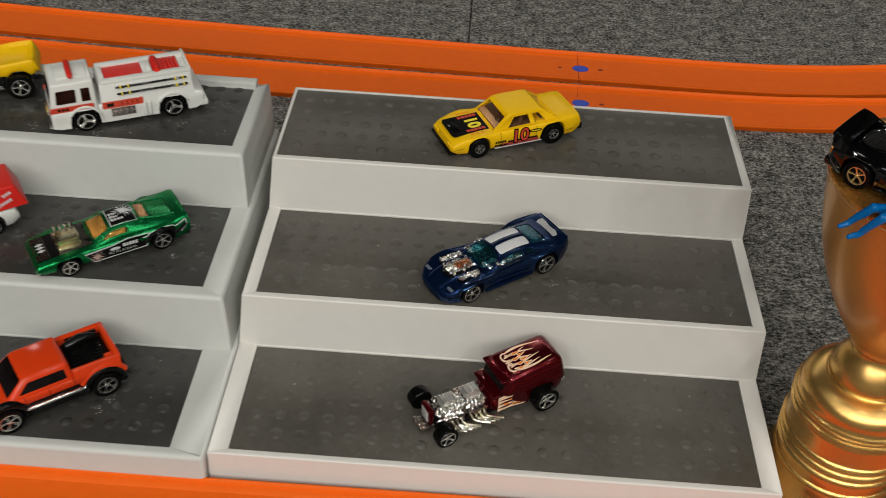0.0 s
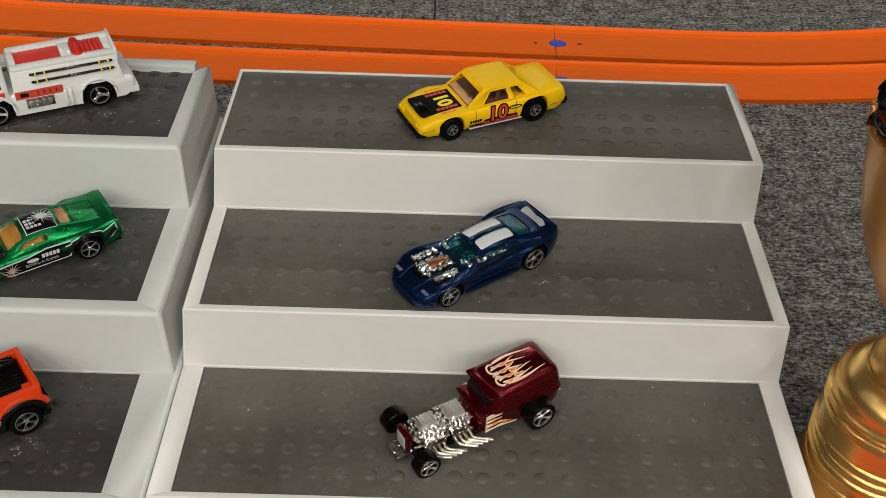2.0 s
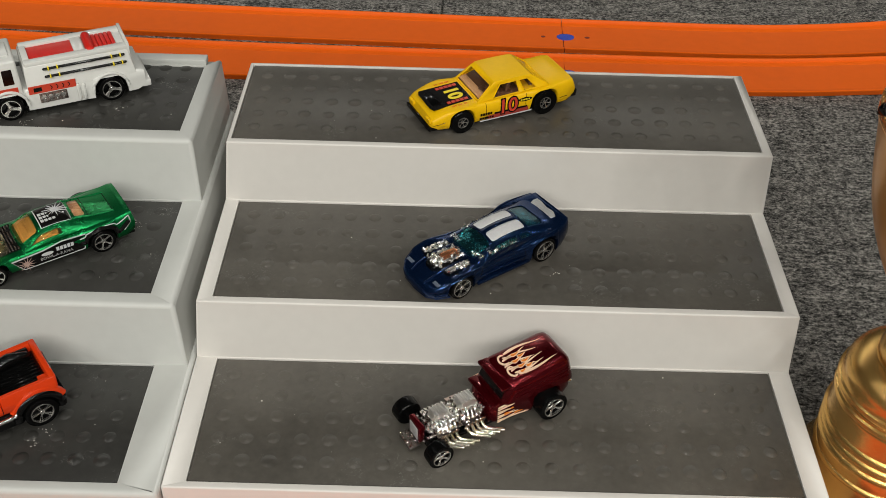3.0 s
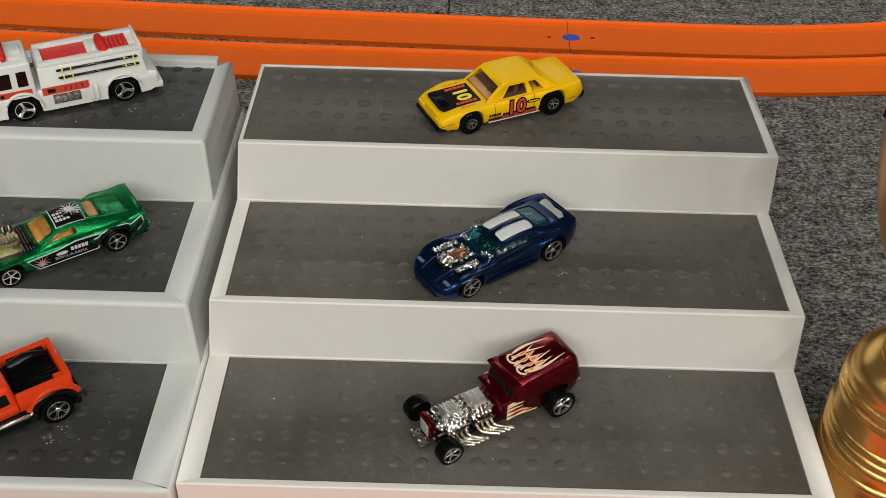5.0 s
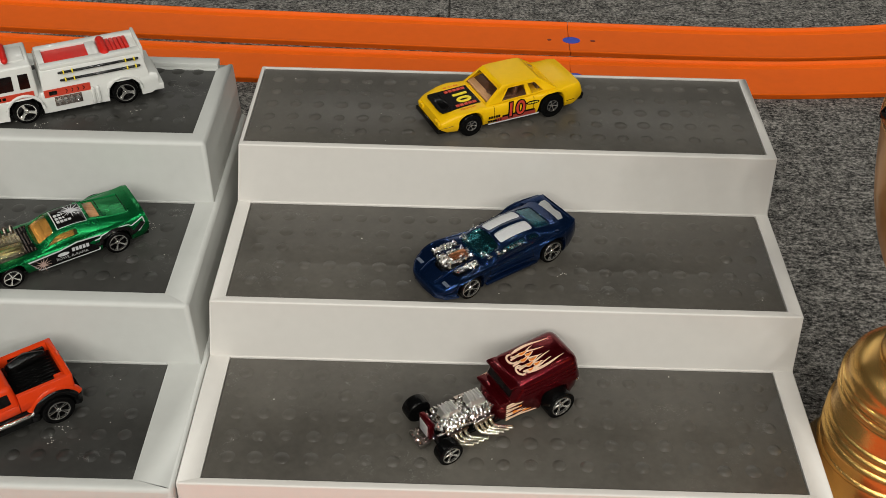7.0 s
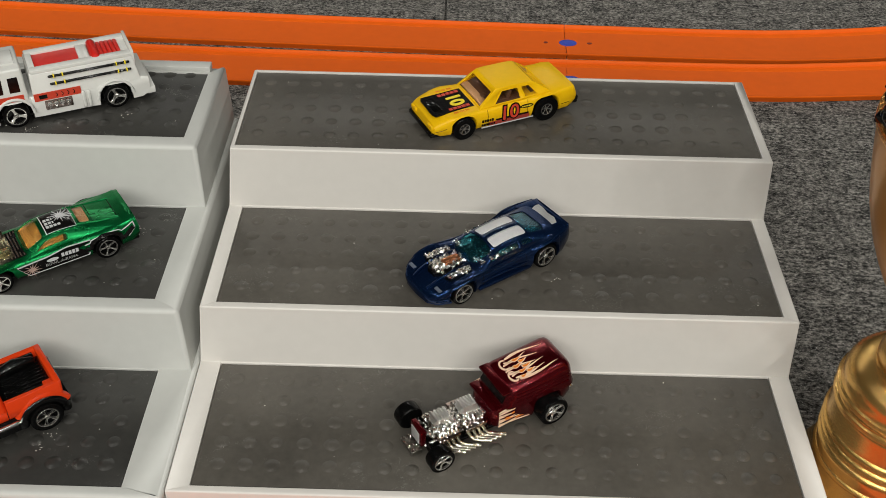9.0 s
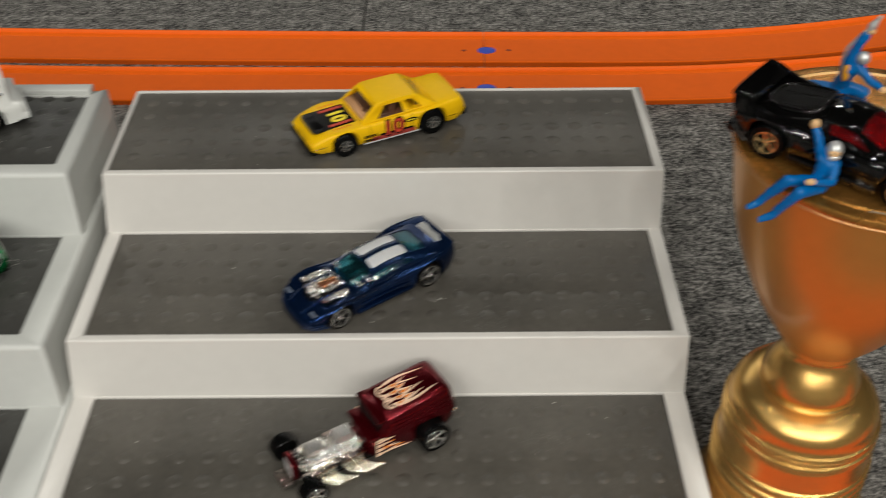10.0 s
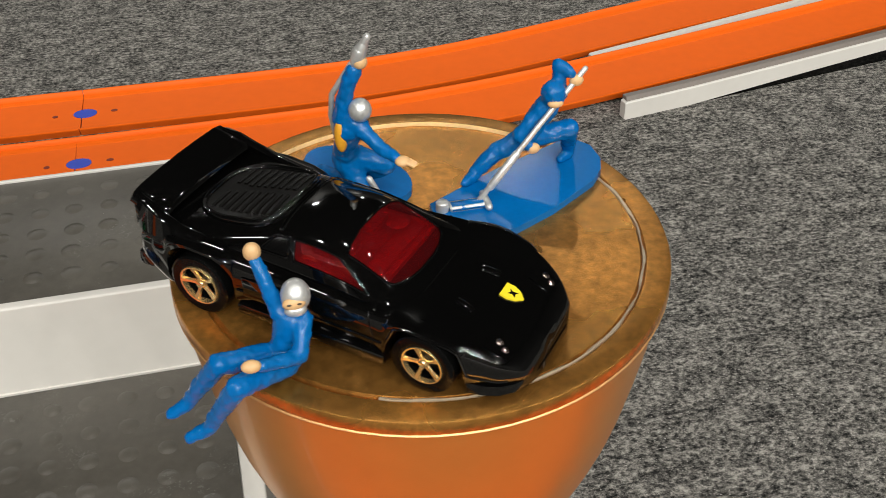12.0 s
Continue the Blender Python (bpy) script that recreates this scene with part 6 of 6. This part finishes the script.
def black_car():
    root = toy_car("sports_car", "glossy black toy sports car with red windows and gold wheels", (270.0, 20.8, 178.05), -40.9, "toy car on the trophy")
    root.matrix_world = LEAN @ root.matrix_basis
    wheel = (5, False, RIM_GOLD)
    axles = [(20.0, 5.2, 4.6, wheel), (-20.0, 5.5, 5.4, wheel)]
    bm = bmesh.new()
    prof = [(34.6, 3.4, 3.8, 6.4), (34.0, 4.8, 5.4, 8.8), (31.5, 7.0, 7.2, 11.6), (27, 9.4, 8.9, 13.6), (20, 11.2, 10.2, 14.5), (13, 11.2, 10.8, 14.3), (4, 10.8, 11.2, 13.9), (-8, 11.4, 12.0, 13.9), (-16, 12.2, 12.8, 14.5), (-24, 12.8, 13.4, 14.6), (-29.5, 12.4, 12.8, 14.2), (-32, 11.6, 12.0, 13.6), (-32.8, 9.0, 9.4, 13.0)]
    hull(bm, prof, 2.0, axles, 12.3)
    part("body", bm, BLACK, root, smooth=30)

    def piece(x, v):
        side = min(v, 1 - v)
        if side > 0.24:
            if 3.2 + 10 * (0.5 - side) ** 2 < x < 13.2 - 34 * (0.5 - side) ** 2 and side > 0.26:
                return "front"
            if -8.3 < x < -7.8:
                return "gap"
        elif 0.07 < side < 0.21:
            if -4.2 - 6 * (side - 0.07) < x < 9.4 - 46 * (side - 0.07):
                return "side"
            if -10.6 + 16 * (side - 0.07) < x < -5.2 - 6 * (side - 0.07):
                return "quarter"
        return "shell"

    glass = lambda title, material=RUBY: (title, material, "", True)
    on_roof = greenhouse(root, [(15.6, 11.9, 10.4, 10.6), (12.4, 11.9, 10.6, 12.0), (9, 11.9, 10.8, 13.9), (5.5, 11.8, 11.0, 15.8), (2, 11.7, 11.1, 17.0), (-3, 11.6, 11.3, 17.5), (-8, 11.6, 11.6, 17.2), (-13, 11.8, 12.0, 16.3), (-19, 12.0, 12.4, 14.9), (-25, 12.0, 12.6, 13.7), (-29.5, 11.6, 12.4, 13.0)], piece,
                         {"shell": ("cabin", BLACK, "", False), "front": glass("windscreen"), "side": glass("side_window"), "quarter": glass("quarter_panel", BLACK_BASE), "gap": glass("roof_gap", BLACK_BASE)}, n=170, m=90)
    bm = bmesh.new()
    box(bm, -8, 10, -9.4, 9.4, 10.6, 11.9, 0.3)
    box(bm, 5.6, 9.2, -8.0, 8.0, 11.5, 12.8, 0.6)
    for y in (4.6, -4.6):
        box(bm, -5.2, -2.6, y - 3.0, y + 3.0, 11.6, 16.0, 0.7)
        box(bm, -4.6, 2.6, y - 3.0, y + 3.0, 11.6, 12.9, 0.5)
    lathe(bm, [(0, 0.2), (1.6, 0.2), (1.9, 0), (1.6, -0.2), (0, -0.2)], 14, "z", (5.4, 4.6, 13.6))
    part("seats", bm, RED_TRIM, root, "dark red moulded seats seen through the windows")
    # louvred engine cover in a raised rounded frame behind the roof
    def oval(i, count, grow):
        a = 2 * math.pi * i / count
        c, t = math.cos(a), math.sin(a)
        return -17.6 + (8.4 + grow) * math.copysign(abs(c) ** (0.5 if c > 0 else 0.85), c), (7.9 + grow) * math.copysign(abs(t) ** 0.62, t)

    def settle(x, y, lift):
        """The spot of the roof surface at (x, y), by halving."""
        lo, hi = 0.02, 0.98
        for _ in range(24):
            mid = (lo + hi) / 2
            lo, hi = (mid, hi) if on_roof(x, mid).y > y else (lo, mid)
        return on_roof(x, (lo + hi) / 2, lift)

    bm = bmesh.new()
    tube(bm, [settle(*oval(i, 72, 0.0), 0.15) for i in range(73)], 0.62, 10)
    part("cover_frame", bm, BLACK, root, "raised glossy frame of the engine cover", 60)
    bm = bmesh.new()
    middle = bm.verts.new(settle(-17.6, 0.0, 0.16))
    rings = [[bm.verts.new(settle(-17.6 + (oval(i, 48, -0.3)[0] + 17.6) * f, oval(i, 48, -0.3)[1] * f, 0.16)) for i in range(48)] for f in (0.25, 0.5, 0.75, 1.0)]
    for p, q in zip(rings, rings[1:]):
        for i in range(48):
            bm.faces.new((p[i], p[(i + 1) % 48], q[(i + 1) % 48], q[i]))
    for i in range(48):
        bm.faces.new((middle, rings[0][i], rings[0][(i + 1) % 48]))
    part("engine_cover", bm, SATIN, root, "satin black louvred engine cover", 60)
    for y in (3.5, -3.5):
        for i in range(9):
            x = -11.3 - 1.45 * i
            half = 2.7 if i < 7 else 2.2
            bm = bmesh.new()
            quads(bm, [[settle(x + dx, y + half * t, lift) for dx, lift in ((0.48, 0.05), (0.30, 0.36), (-0.18, 0.5), (-0.42, 0.05))] for t in (-1, -0.8, 0, 0.8, 1)])
            part("louvre", bm, SATIN, root)
    # tail wing: side fins that carry a broad blade
    for s in (1, -1):
        bm = bmesh.new()
        quads(bm, [[(x, s * y, 11.6), (x, s * (y - 2.2), 11.8), (x - b, s * (y - 2.6 - t * 0.12), 12.4 + t * 0.92), (x - b, s * (y - 1.9 - t * 0.10), 12.5 + t), (x - b, s * (y - 0.7 - t * 0.12), 12.3 + t * 0.9)]
                   for x, y, t, b in ((-16, 13.6, 0.2, 0), (-20, 14.0, 0.5, 0.2), (-24, 14.2, 1.2, 0.4), (-27, 14.1, 2.4, 0.7), (-29.5, 13.9, 3.8, 0.9), (-31.6, 13.4, 4.6, 1.0), (-33.0, 12.8, 4.6, 1.0))])
        part("wing_fin", bm, BLACK, root, "black fin that carries the wing", 50)
    bm = bmesh.new()
    quads(bm, [[(-27.6, y, 14.6 + e), (-28.2, y, 15.5 + e), (-31.0, y, 16.7 + e), (-33.8, y, 17.5 + e), (-34.3, y, 16.9 + e), (-31.2, y, 15.5 + e)] for y, e in ((-12.2, -1.3), (-11.4, -0.5), (-9.6, -0.1), (-5, 0.15), (0, 0.25), (5, 0.15), (9.6, -0.1), (11.4, -0.5), (12.2, -1.3))])
    part("tail_wing", bm, BLACK, root, "broad black tail wing", 50)
    bm = bmesh.new()
    box(bm, -33.0, -31.6, -11.2, 11.2, 9.5, 15.8, 0.4)
    part("tail_panel", bm, BLACK_BASE, root, "matt black panel below the wing")
    shape = (prof, 2.0, axles)
    seams(root, shape, (((10.5, 0.98), (11.5, 0.55), (10.5, 0.1)), ((-7.0, 0.98), (-6.0, 0.5), (-8.0, 0.1)), ((10.5, 0.12), (-8.0, 0.12))), 0.15)
    seams(root, shape, (((32.0, 0.35), (24.0, 0.42), (13.5, 0.48)), ((13.0, 0.48), (-13.0, 0.48))), 0.22, BLACK, "waist_line")
    # bumper, sills, intakes, lamps
    bm = bmesh.new()
    quads(bm, [[(x, -w, 1.6), (x, w, 1.6), (x, w * 0.98, z), (x, -w * 0.98, z)] for x, w, z in ((26.6, 13.4, 3.2), (29.0, 13.0, 3.2), (31.2, 12.0, 3.2), (33.0, 10.2, 3.1), (34.2, 8.0, 3.0), (34.8, 5.5, 2.9))])
    part("front_bumper", bm, BLACK, root)
    for s in (1, -1):
        bm = bmesh.new()
        box(bm, -13.4, 13.4, s * 13.2 - 1.4, s * 13.2 + 1.2, 1.9, 4.0, 0.5)
        part("sill", bm, BLACK, root)
        bm = bmesh.new()
        box(bm, -12, -4.0, s * 13.9 - 0.5, s * 13.9 + 0.35, 5.6, 9.6, 0.3)
        part("side_intake", bm, BLACK, root)
    bm = bmesh.new()
    box(bm, -34.4, -31.4, -12.8, 12.8, 3.0, 6.0, 0.7)
    part("rear_bumper", bm, BLACK, root)
    for s in (1, -1):
        decal("headlight", root, [(-2.2, -1.9), (1.4, -2.3), (2.2, 1.2), (-1.8, 1.9)] if s > 0 else [(-2.2, 1.9), (-1.8, -1.9), (2.2, -1.2), (1.4, 2.3)], top_pose(prof, 29.4, s * 8.8), BLACK, 0.12)
        bm = bmesh.new()
        for q in range(2):
            ball(bm, (0.3 - 1.3 * q, 0.7 * q, 0.1), 0.6, 0, (1, 1, 0.5), 10)
        ob = part("lamp", bm, GUNMETAL, root)
        ob.matrix_local = top_pose(prof, 30.2, s * 8.6)
        bm = bmesh.new()
        box(bm, -1.5, 1.5, -0.45, 0.45, -0.3, 0.35, 0.15)
        ob = part("bonnet_vent", bm, BLACK, root)
        ob.matrix_local = top_pose(prof, 22.0, s * 4.6, 10 * s)
    shield = [(-1.8, -1.45), (-0.5, -1.6), (0.8, -1.1), (1.8, 0), (0.8, 1.1), (-0.5, 1.6), (-1.8, 1.45)]
    decal("badge", root, shield, top_pose(prof, 27.0, 2.0, 0, 0.05), DECAL_YELLOW, 0.12, "yellow shield badge")
    decal("badge_mark", root, [(-0.9, -0.6), (-0.2, -0.3), (0.5, -0.7), (0.3, 0.1), (0.6, 0.5), (-0.3, 0.3), (-0.9, 0.6), (-0.5, 0)], top_pose(prof, 27.0, 2.0, 0, 0.07), DECAL_BLACK, 0.14)
    add_wheels(root, axles, 12.5)
    return root


yellow_car()
blue_car()
hot_rod()
green_car()
fire_engine()
pickup()
big_wheel_truck()
red_flyer()
black_car()


# ---- small painted pit-crew dolls on the trophy ----
def fused(bm):
    """The soft suit as one skin: overlapping limbs are merged and lightly creased."""
    me = bpy.data.meshes.new("suit")
    bm.to_mesh(me)
    temp = bpy.data.objects.new("suit", me)
    scene.collection.objects.link(temp)
    mod = temp.modifiers.new("skin", "REMESH")
    mod.mode, mod.voxel_size = "VOXEL", 0.34
    soft = temp.modifiers.new("soft", "SMOOTH")
    soft.factor, soft.iterations = 0.5, 4
    out = bpy.data.meshes.new_from_object(temp.evaluated_get(bpy.context.evaluated_depsgraph_get()))
    bpy.data.objects.remove(temp)
    res = bmesh.new()
    res.from_mesh(out)
    res.normal_update()
    for v in res.verts:
        v.co += v.normal * (0.18 * noise.noise(v.co * 0.5) + 0.17 * noise.noise(v.co * 1.3))
    return res


def doll(name, label, origin, build):
    bm = bmesh.new()
    build(bm)
    hard = bm.copy()
    bmesh.ops.delete(bm, geom=[f for f in bm.faces if f.material_index != 0], context="FACES")
    bmesh.ops.delete(hard, geom=[f for f in hard.faces if f.material_index == 0], context="FACES")
    bmesh.ops.recalc_face_normals(bm, faces=bm.faces)
    suit = fused(bm)
    rest = bpy.data.meshes.new("rest")
    hard.to_mesh(rest)
    for f in suit.faces:
        f.material_index = 0
    suit.from_mesh(rest)
    bmesh.ops.translate(suit, vec=-Vector(origin), verts=suit.verts)
    ob = new(name, mesh_of(name, suit, [SUIT, SKIN, SILVER, PACK, SUIT, SLAT], 60))
    ob.matrix_world = LEAN @ Matrix.Translation(Vector(origin) * MM)
    return tagged(ob, label, "doll", "pit crew dolls")


def chain(bm, pts, mat=0):
    for (p, r), (q, s) in zip(pts, pts[1:]):
        limb(bm, p, q, r, s, mat)


def sitting(bm):
    chain(bm, [((256.2, 6.0, 180.6), 2.3), ((256.8, 6.6, 183.6), 2.1), ((257.8, 7.2, 187.0), 2.5)])
    limb(bm, (256.4, 7.8, 188.2), (259.6, 6.2, 187.4), 1.6, 1.6)
    chain(bm, [((256.4, 8.0, 188.6), 1.5), ((254.9, 9.2, 193.0), 1.15), ((254.0, 11.0, 195.6), 1.0)])
    ball(bm, (253.7, 11.6, 197.0), 1.35, 1, (1, 0.9, 1.15))
    chain(bm, [((259.6, 5.8, 187.2), 1.5), ((258.4, 2.2, 183.8), 1.25), ((252.6, -0.6, 185.6), 1.05)])
    ball(bm, (251.2, -1.0, 186.3), 1.2, 1, (1.25, 0.85, 0.85))
    chain(bm, [((256.0, 6.8, 180.8), 2.0), ((246.6, 3.4, 183.6), 1.75), ((242.0, 6.0, 175.8), 1.3), ((241.4, 6.2, 174.4), 1.25), ((238.4, 6.0, 172.6), 1.0)])
    chain(bm, [((256.6, 4.2, 180.8), 2.0), ((248.8, -1.6, 183.2), 1.75), ((244.6, 1.0, 174.8), 1.3), ((244.0, 1.2, 173.4), 1.25), ((240.8, 1.4, 171.6), 1.0)])
    limb(bm, (258.2, 7.2, 188.6), (258.8, 7.0, 190.0), 1.2, 1.2, 1)
    ball(bm, (259.0, 7.1, 191.4), 2.35, 2, (0.95, 1, 1.15), 18)
    ball(bm, (258.55, 5.35, 191.3), 1.75, 1, (1.0, 0.5, 0.62))
    ball(bm, (258.7, 5.5, 189.9), 1.7, 2, (1.0, 0.62, 0.62))
    for x in (257.8, 259.3):
        ball(bm, (x, 4.55, 191.7), 0.3, 5, (1.2, 0.5, 0.6), 8)


def signalling(bm):
    n = 28
    outline = []
    for i in range(n):
        a = 2 * math.pi * i / n
        u, v = 12.2 * math.cos(a), 7.2 * math.sin(a)
        outline.append((276 + u * 0.62 + v * 0.78, 54.5 - u * 0.78 + v * 0.62))
    slab(bm, outline, 178.02, 179.5, 4)
    chain(bm, [((273.2, 47.5, 188.6), 2.5), ((273.0, 45.2, 192.4), 2.2), ((273.4, 43.0, 196.6), 2.6), ((273.6, 42.2, 199.0), 1.5)])
    limb(bm, (272.2, 43.2, 198.6), (275.0, 41.4, 197.6), 1.7, 1.6)
    chain(bm, [((272.3, 43.0, 199.2), 1.6), ((273.4, 42.4, 205.0), 1.35), ((274.6, 42.0, 207.8), 1.45)])
    ball(bm, (275.6, 41.6, 209.6), 1.3, 1)
    chain(bm, [((275.0, 41.8, 209.4), 1.0), ((275.6, 41.4, 211.4), 1.25), ((276.4, 41.2, 213.0), 0.75), ((276.9, 41.0, 214.2), 0.6)], 2)
    chain(bm, [((274.2, 42.6, 208.8), 0.45), ((270.9, 43.6, 203.0), 0.5), ((270.6, 44.4, 198.6), 0.5), ((271.2, 45.0, 194.4), 0.5)], 2)
    chain(bm, [((275.0, 41.2, 197.4), 1.5), ((278.0, 38.0, 194.6), 1.2), ((279.8, 35.2, 194.3), 1.05)])
    ball(bm, (280.8, 34.0, 194.2), 1.15, 1, (1.15, 1.1, 0.75))
    for q in range(4):
        limb(bm, (281.2 + 0.3 * q, 33.2 + 0.35 * q, 194.4 - 0.1 * q), (282.3 + 0.25 * q, 32.4 + 0.3 * q, 193.9), 0.34, 0.26, 1, 6)
    chain(bm, [((274.0, 47.4, 188.0), 2.2), ((280.0, 45.8, 186.2), 2.0), ((276.5, 51.5, 180.8), 1.5), ((273.5, 54.0, 180.4), 1.2)])
    chain(bm, [((272.6, 47.6, 187.6), 2.2), ((275.2, 44.6, 182.4), 2.0), ((271.5, 52.0, 180.6), 1.5), ((269.5, 55.5, 180.4), 1.2)])
    limb(bm, (276.6, 44.2, 184.6), (278.4, 43.2, 181.0), 0.6, 0.5, 2)
    ball(bm, (275.1, 40.8, 201.0), 2.0, 2, (1, 1, 1.05), 18)
    ball(bm, (271.8, 42.2, 195.6), 1.5, 3, (0.8, 0.8, 2.2))


def jacking(bm):
    slab(bm, [(287, 41), (302, 49.3), (316.8, 55.9), (320, 55.8), (322.2, 53.0), (322.6, 48.3), (321.4, 44.6), (318.6, 41.2), (308.6, 34.5), (300.4, 30.4), (294, 28.8), (289.5, 31.5), (287, 36)], 178.02, 179.5, 4)
    chain(bm, [((306.2, 46.6, 187.2), 2.3), ((307.8, 45.8, 191.0), 2.1), ((309.8, 44.6, 195.0), 2.3)])
    limb(bm, (308.6, 44.0, 195.0), (312.0, 45.0, 197.2), 1.6, 1.6)
    chain(bm, [((312.0, 45.0, 197.6), 1.5), ((311.2, 44.6, 203.0), 1.25), ((313.2, 43.6, 201.6), 1.05)])
    ball(bm, (314.3, 43.2, 200.2), 1.1, 1, (1.2, 0.8, 1))
    chain(bm, [((308.4, 44.0, 194.6), 1.5), ((304.2, 43.6, 190.0), 1.25), ((306.0, 42.4, 188.2), 1.05)])
    ball(bm, (306.6, 42.2, 187.8), 1.1, 1, (1.2, 0.8, 1))
    chain(bm, [((306.8, 47.0, 187.0), 2.1), ((314.6, 45.4, 189.0), 1.85), ((316.6, 50.4, 181.8), 1.4), ((316.4, 50.0, 180.3), 1.2), ((314.4, 48.6, 180.2), 0.9)])
    chain(bm, [((305.8, 46.8, 186.8), 2.1), ((301.2, 47.6, 184.4), 1.8), ((297.4, 47.0, 181.2), 1.4), ((296.6, 46.4, 180.3), 1.2), ((294.6, 45.0, 180.2), 0.9)])
    ball(bm, (310.2, 43.2, 198.2), 2.3, 0, (1, 1, 1.05), 18)
    ball(bm, (310.1, 41.6, 197.0), 1.35, 1, (1.1, 0.7, 0.6))
    limb(bm, (296.0, 39.2, 180.4), (315.9, 43.5, 202.2), 0.55, 0.5, 2)
    limb(bm, (298.0, 39.6, 182.4), (303.0, 40.7, 188.0), 0.75, 0.75, 2)
    box(bm, 290.0, 297.8, 37.4, 39.8, 179.3, 180.5, 0.4, 2)
    lathe(bm, [(0, 181.4), (1.0, 181.4), (1.2, 181.1), (1.2, 179.4), (0, 179.4)], 14, "z", (288.8, 38.6, 0), 2)
    limb(bm, (297.0, 36.6, 180.2), (297.0, 41.0, 180.2), 0.7, 0.7, 2)


doll("pit_crew_doll", "seated blue doll waving, with silver helmet, on the trophy rim", (254, 5, 178), sitting)
doll("pit_crew_doll", "kneeling blue doll with raised silver nozzle on a blue base", (275, 52, 178), signalling)
doll("pit_crew_doll", "bending blue doll leaning on a silver jack on a blue board", (305, 43, 178), jacking)


# ---- crumbs and flakes on the mats ----
def crumbs():
    rnd = random.Random(7)
    bm = bmesh.new()
    spots = [(x0, x1, y0, y1, z) for x0, x1, y0, y1, z in ((8, 240, 80, 140, 58.7), (8, 240, 152, 212, 89.4), (8, 240, 6, 66, 28.4), (-120, -24, 80, 136, 58.7), (-130, -24, 156, 208, 89.4), (-120, -24, 4, 62, 28.4))]
    for x0, x1, y0, y1, z in spots:
        for _ in range(14):
            x, y, r = rnd.uniform(x0, x1), rnd.uniform(y0, y1), rnd.uniform(0.08, 0.32)
            box(bm, x - r, x + r * rnd.uniform(0.3, 1), y - r * 0.6, y + r * 0.6, z - 0.05, z + rnd.uniform(0.05, 0.25))
    for cx, cy, z in ((-52, 172, 89.4), (-92, 158, 89.4), (-55, 27, 28.4), (-60, 20, 28.4), (-36, 122, 58.7), (150, 96, 58.7), (-128, 160, 89.4)):
        for _ in range(9):
            a, q = rnd.uniform(0, 6.28), rnd.uniform(0.6, 3.2)
            x, y, r = cx + q * math.cos(a), cy + q * math.sin(a), rnd.uniform(0.08, 0.28)
            box(bm, x - r, x + r, y - r * 0.5, y + r * 0.5, z - 0.05, z + rnd.uniform(0.05, 0.2))
    ob = new("crumbs", mesh_of("crumbs", bm, DUST))
    tagged(ob, "tiny pale crumbs and flakes scattered on the grey mats", "crumbs", kind="stuff")


crumbs()
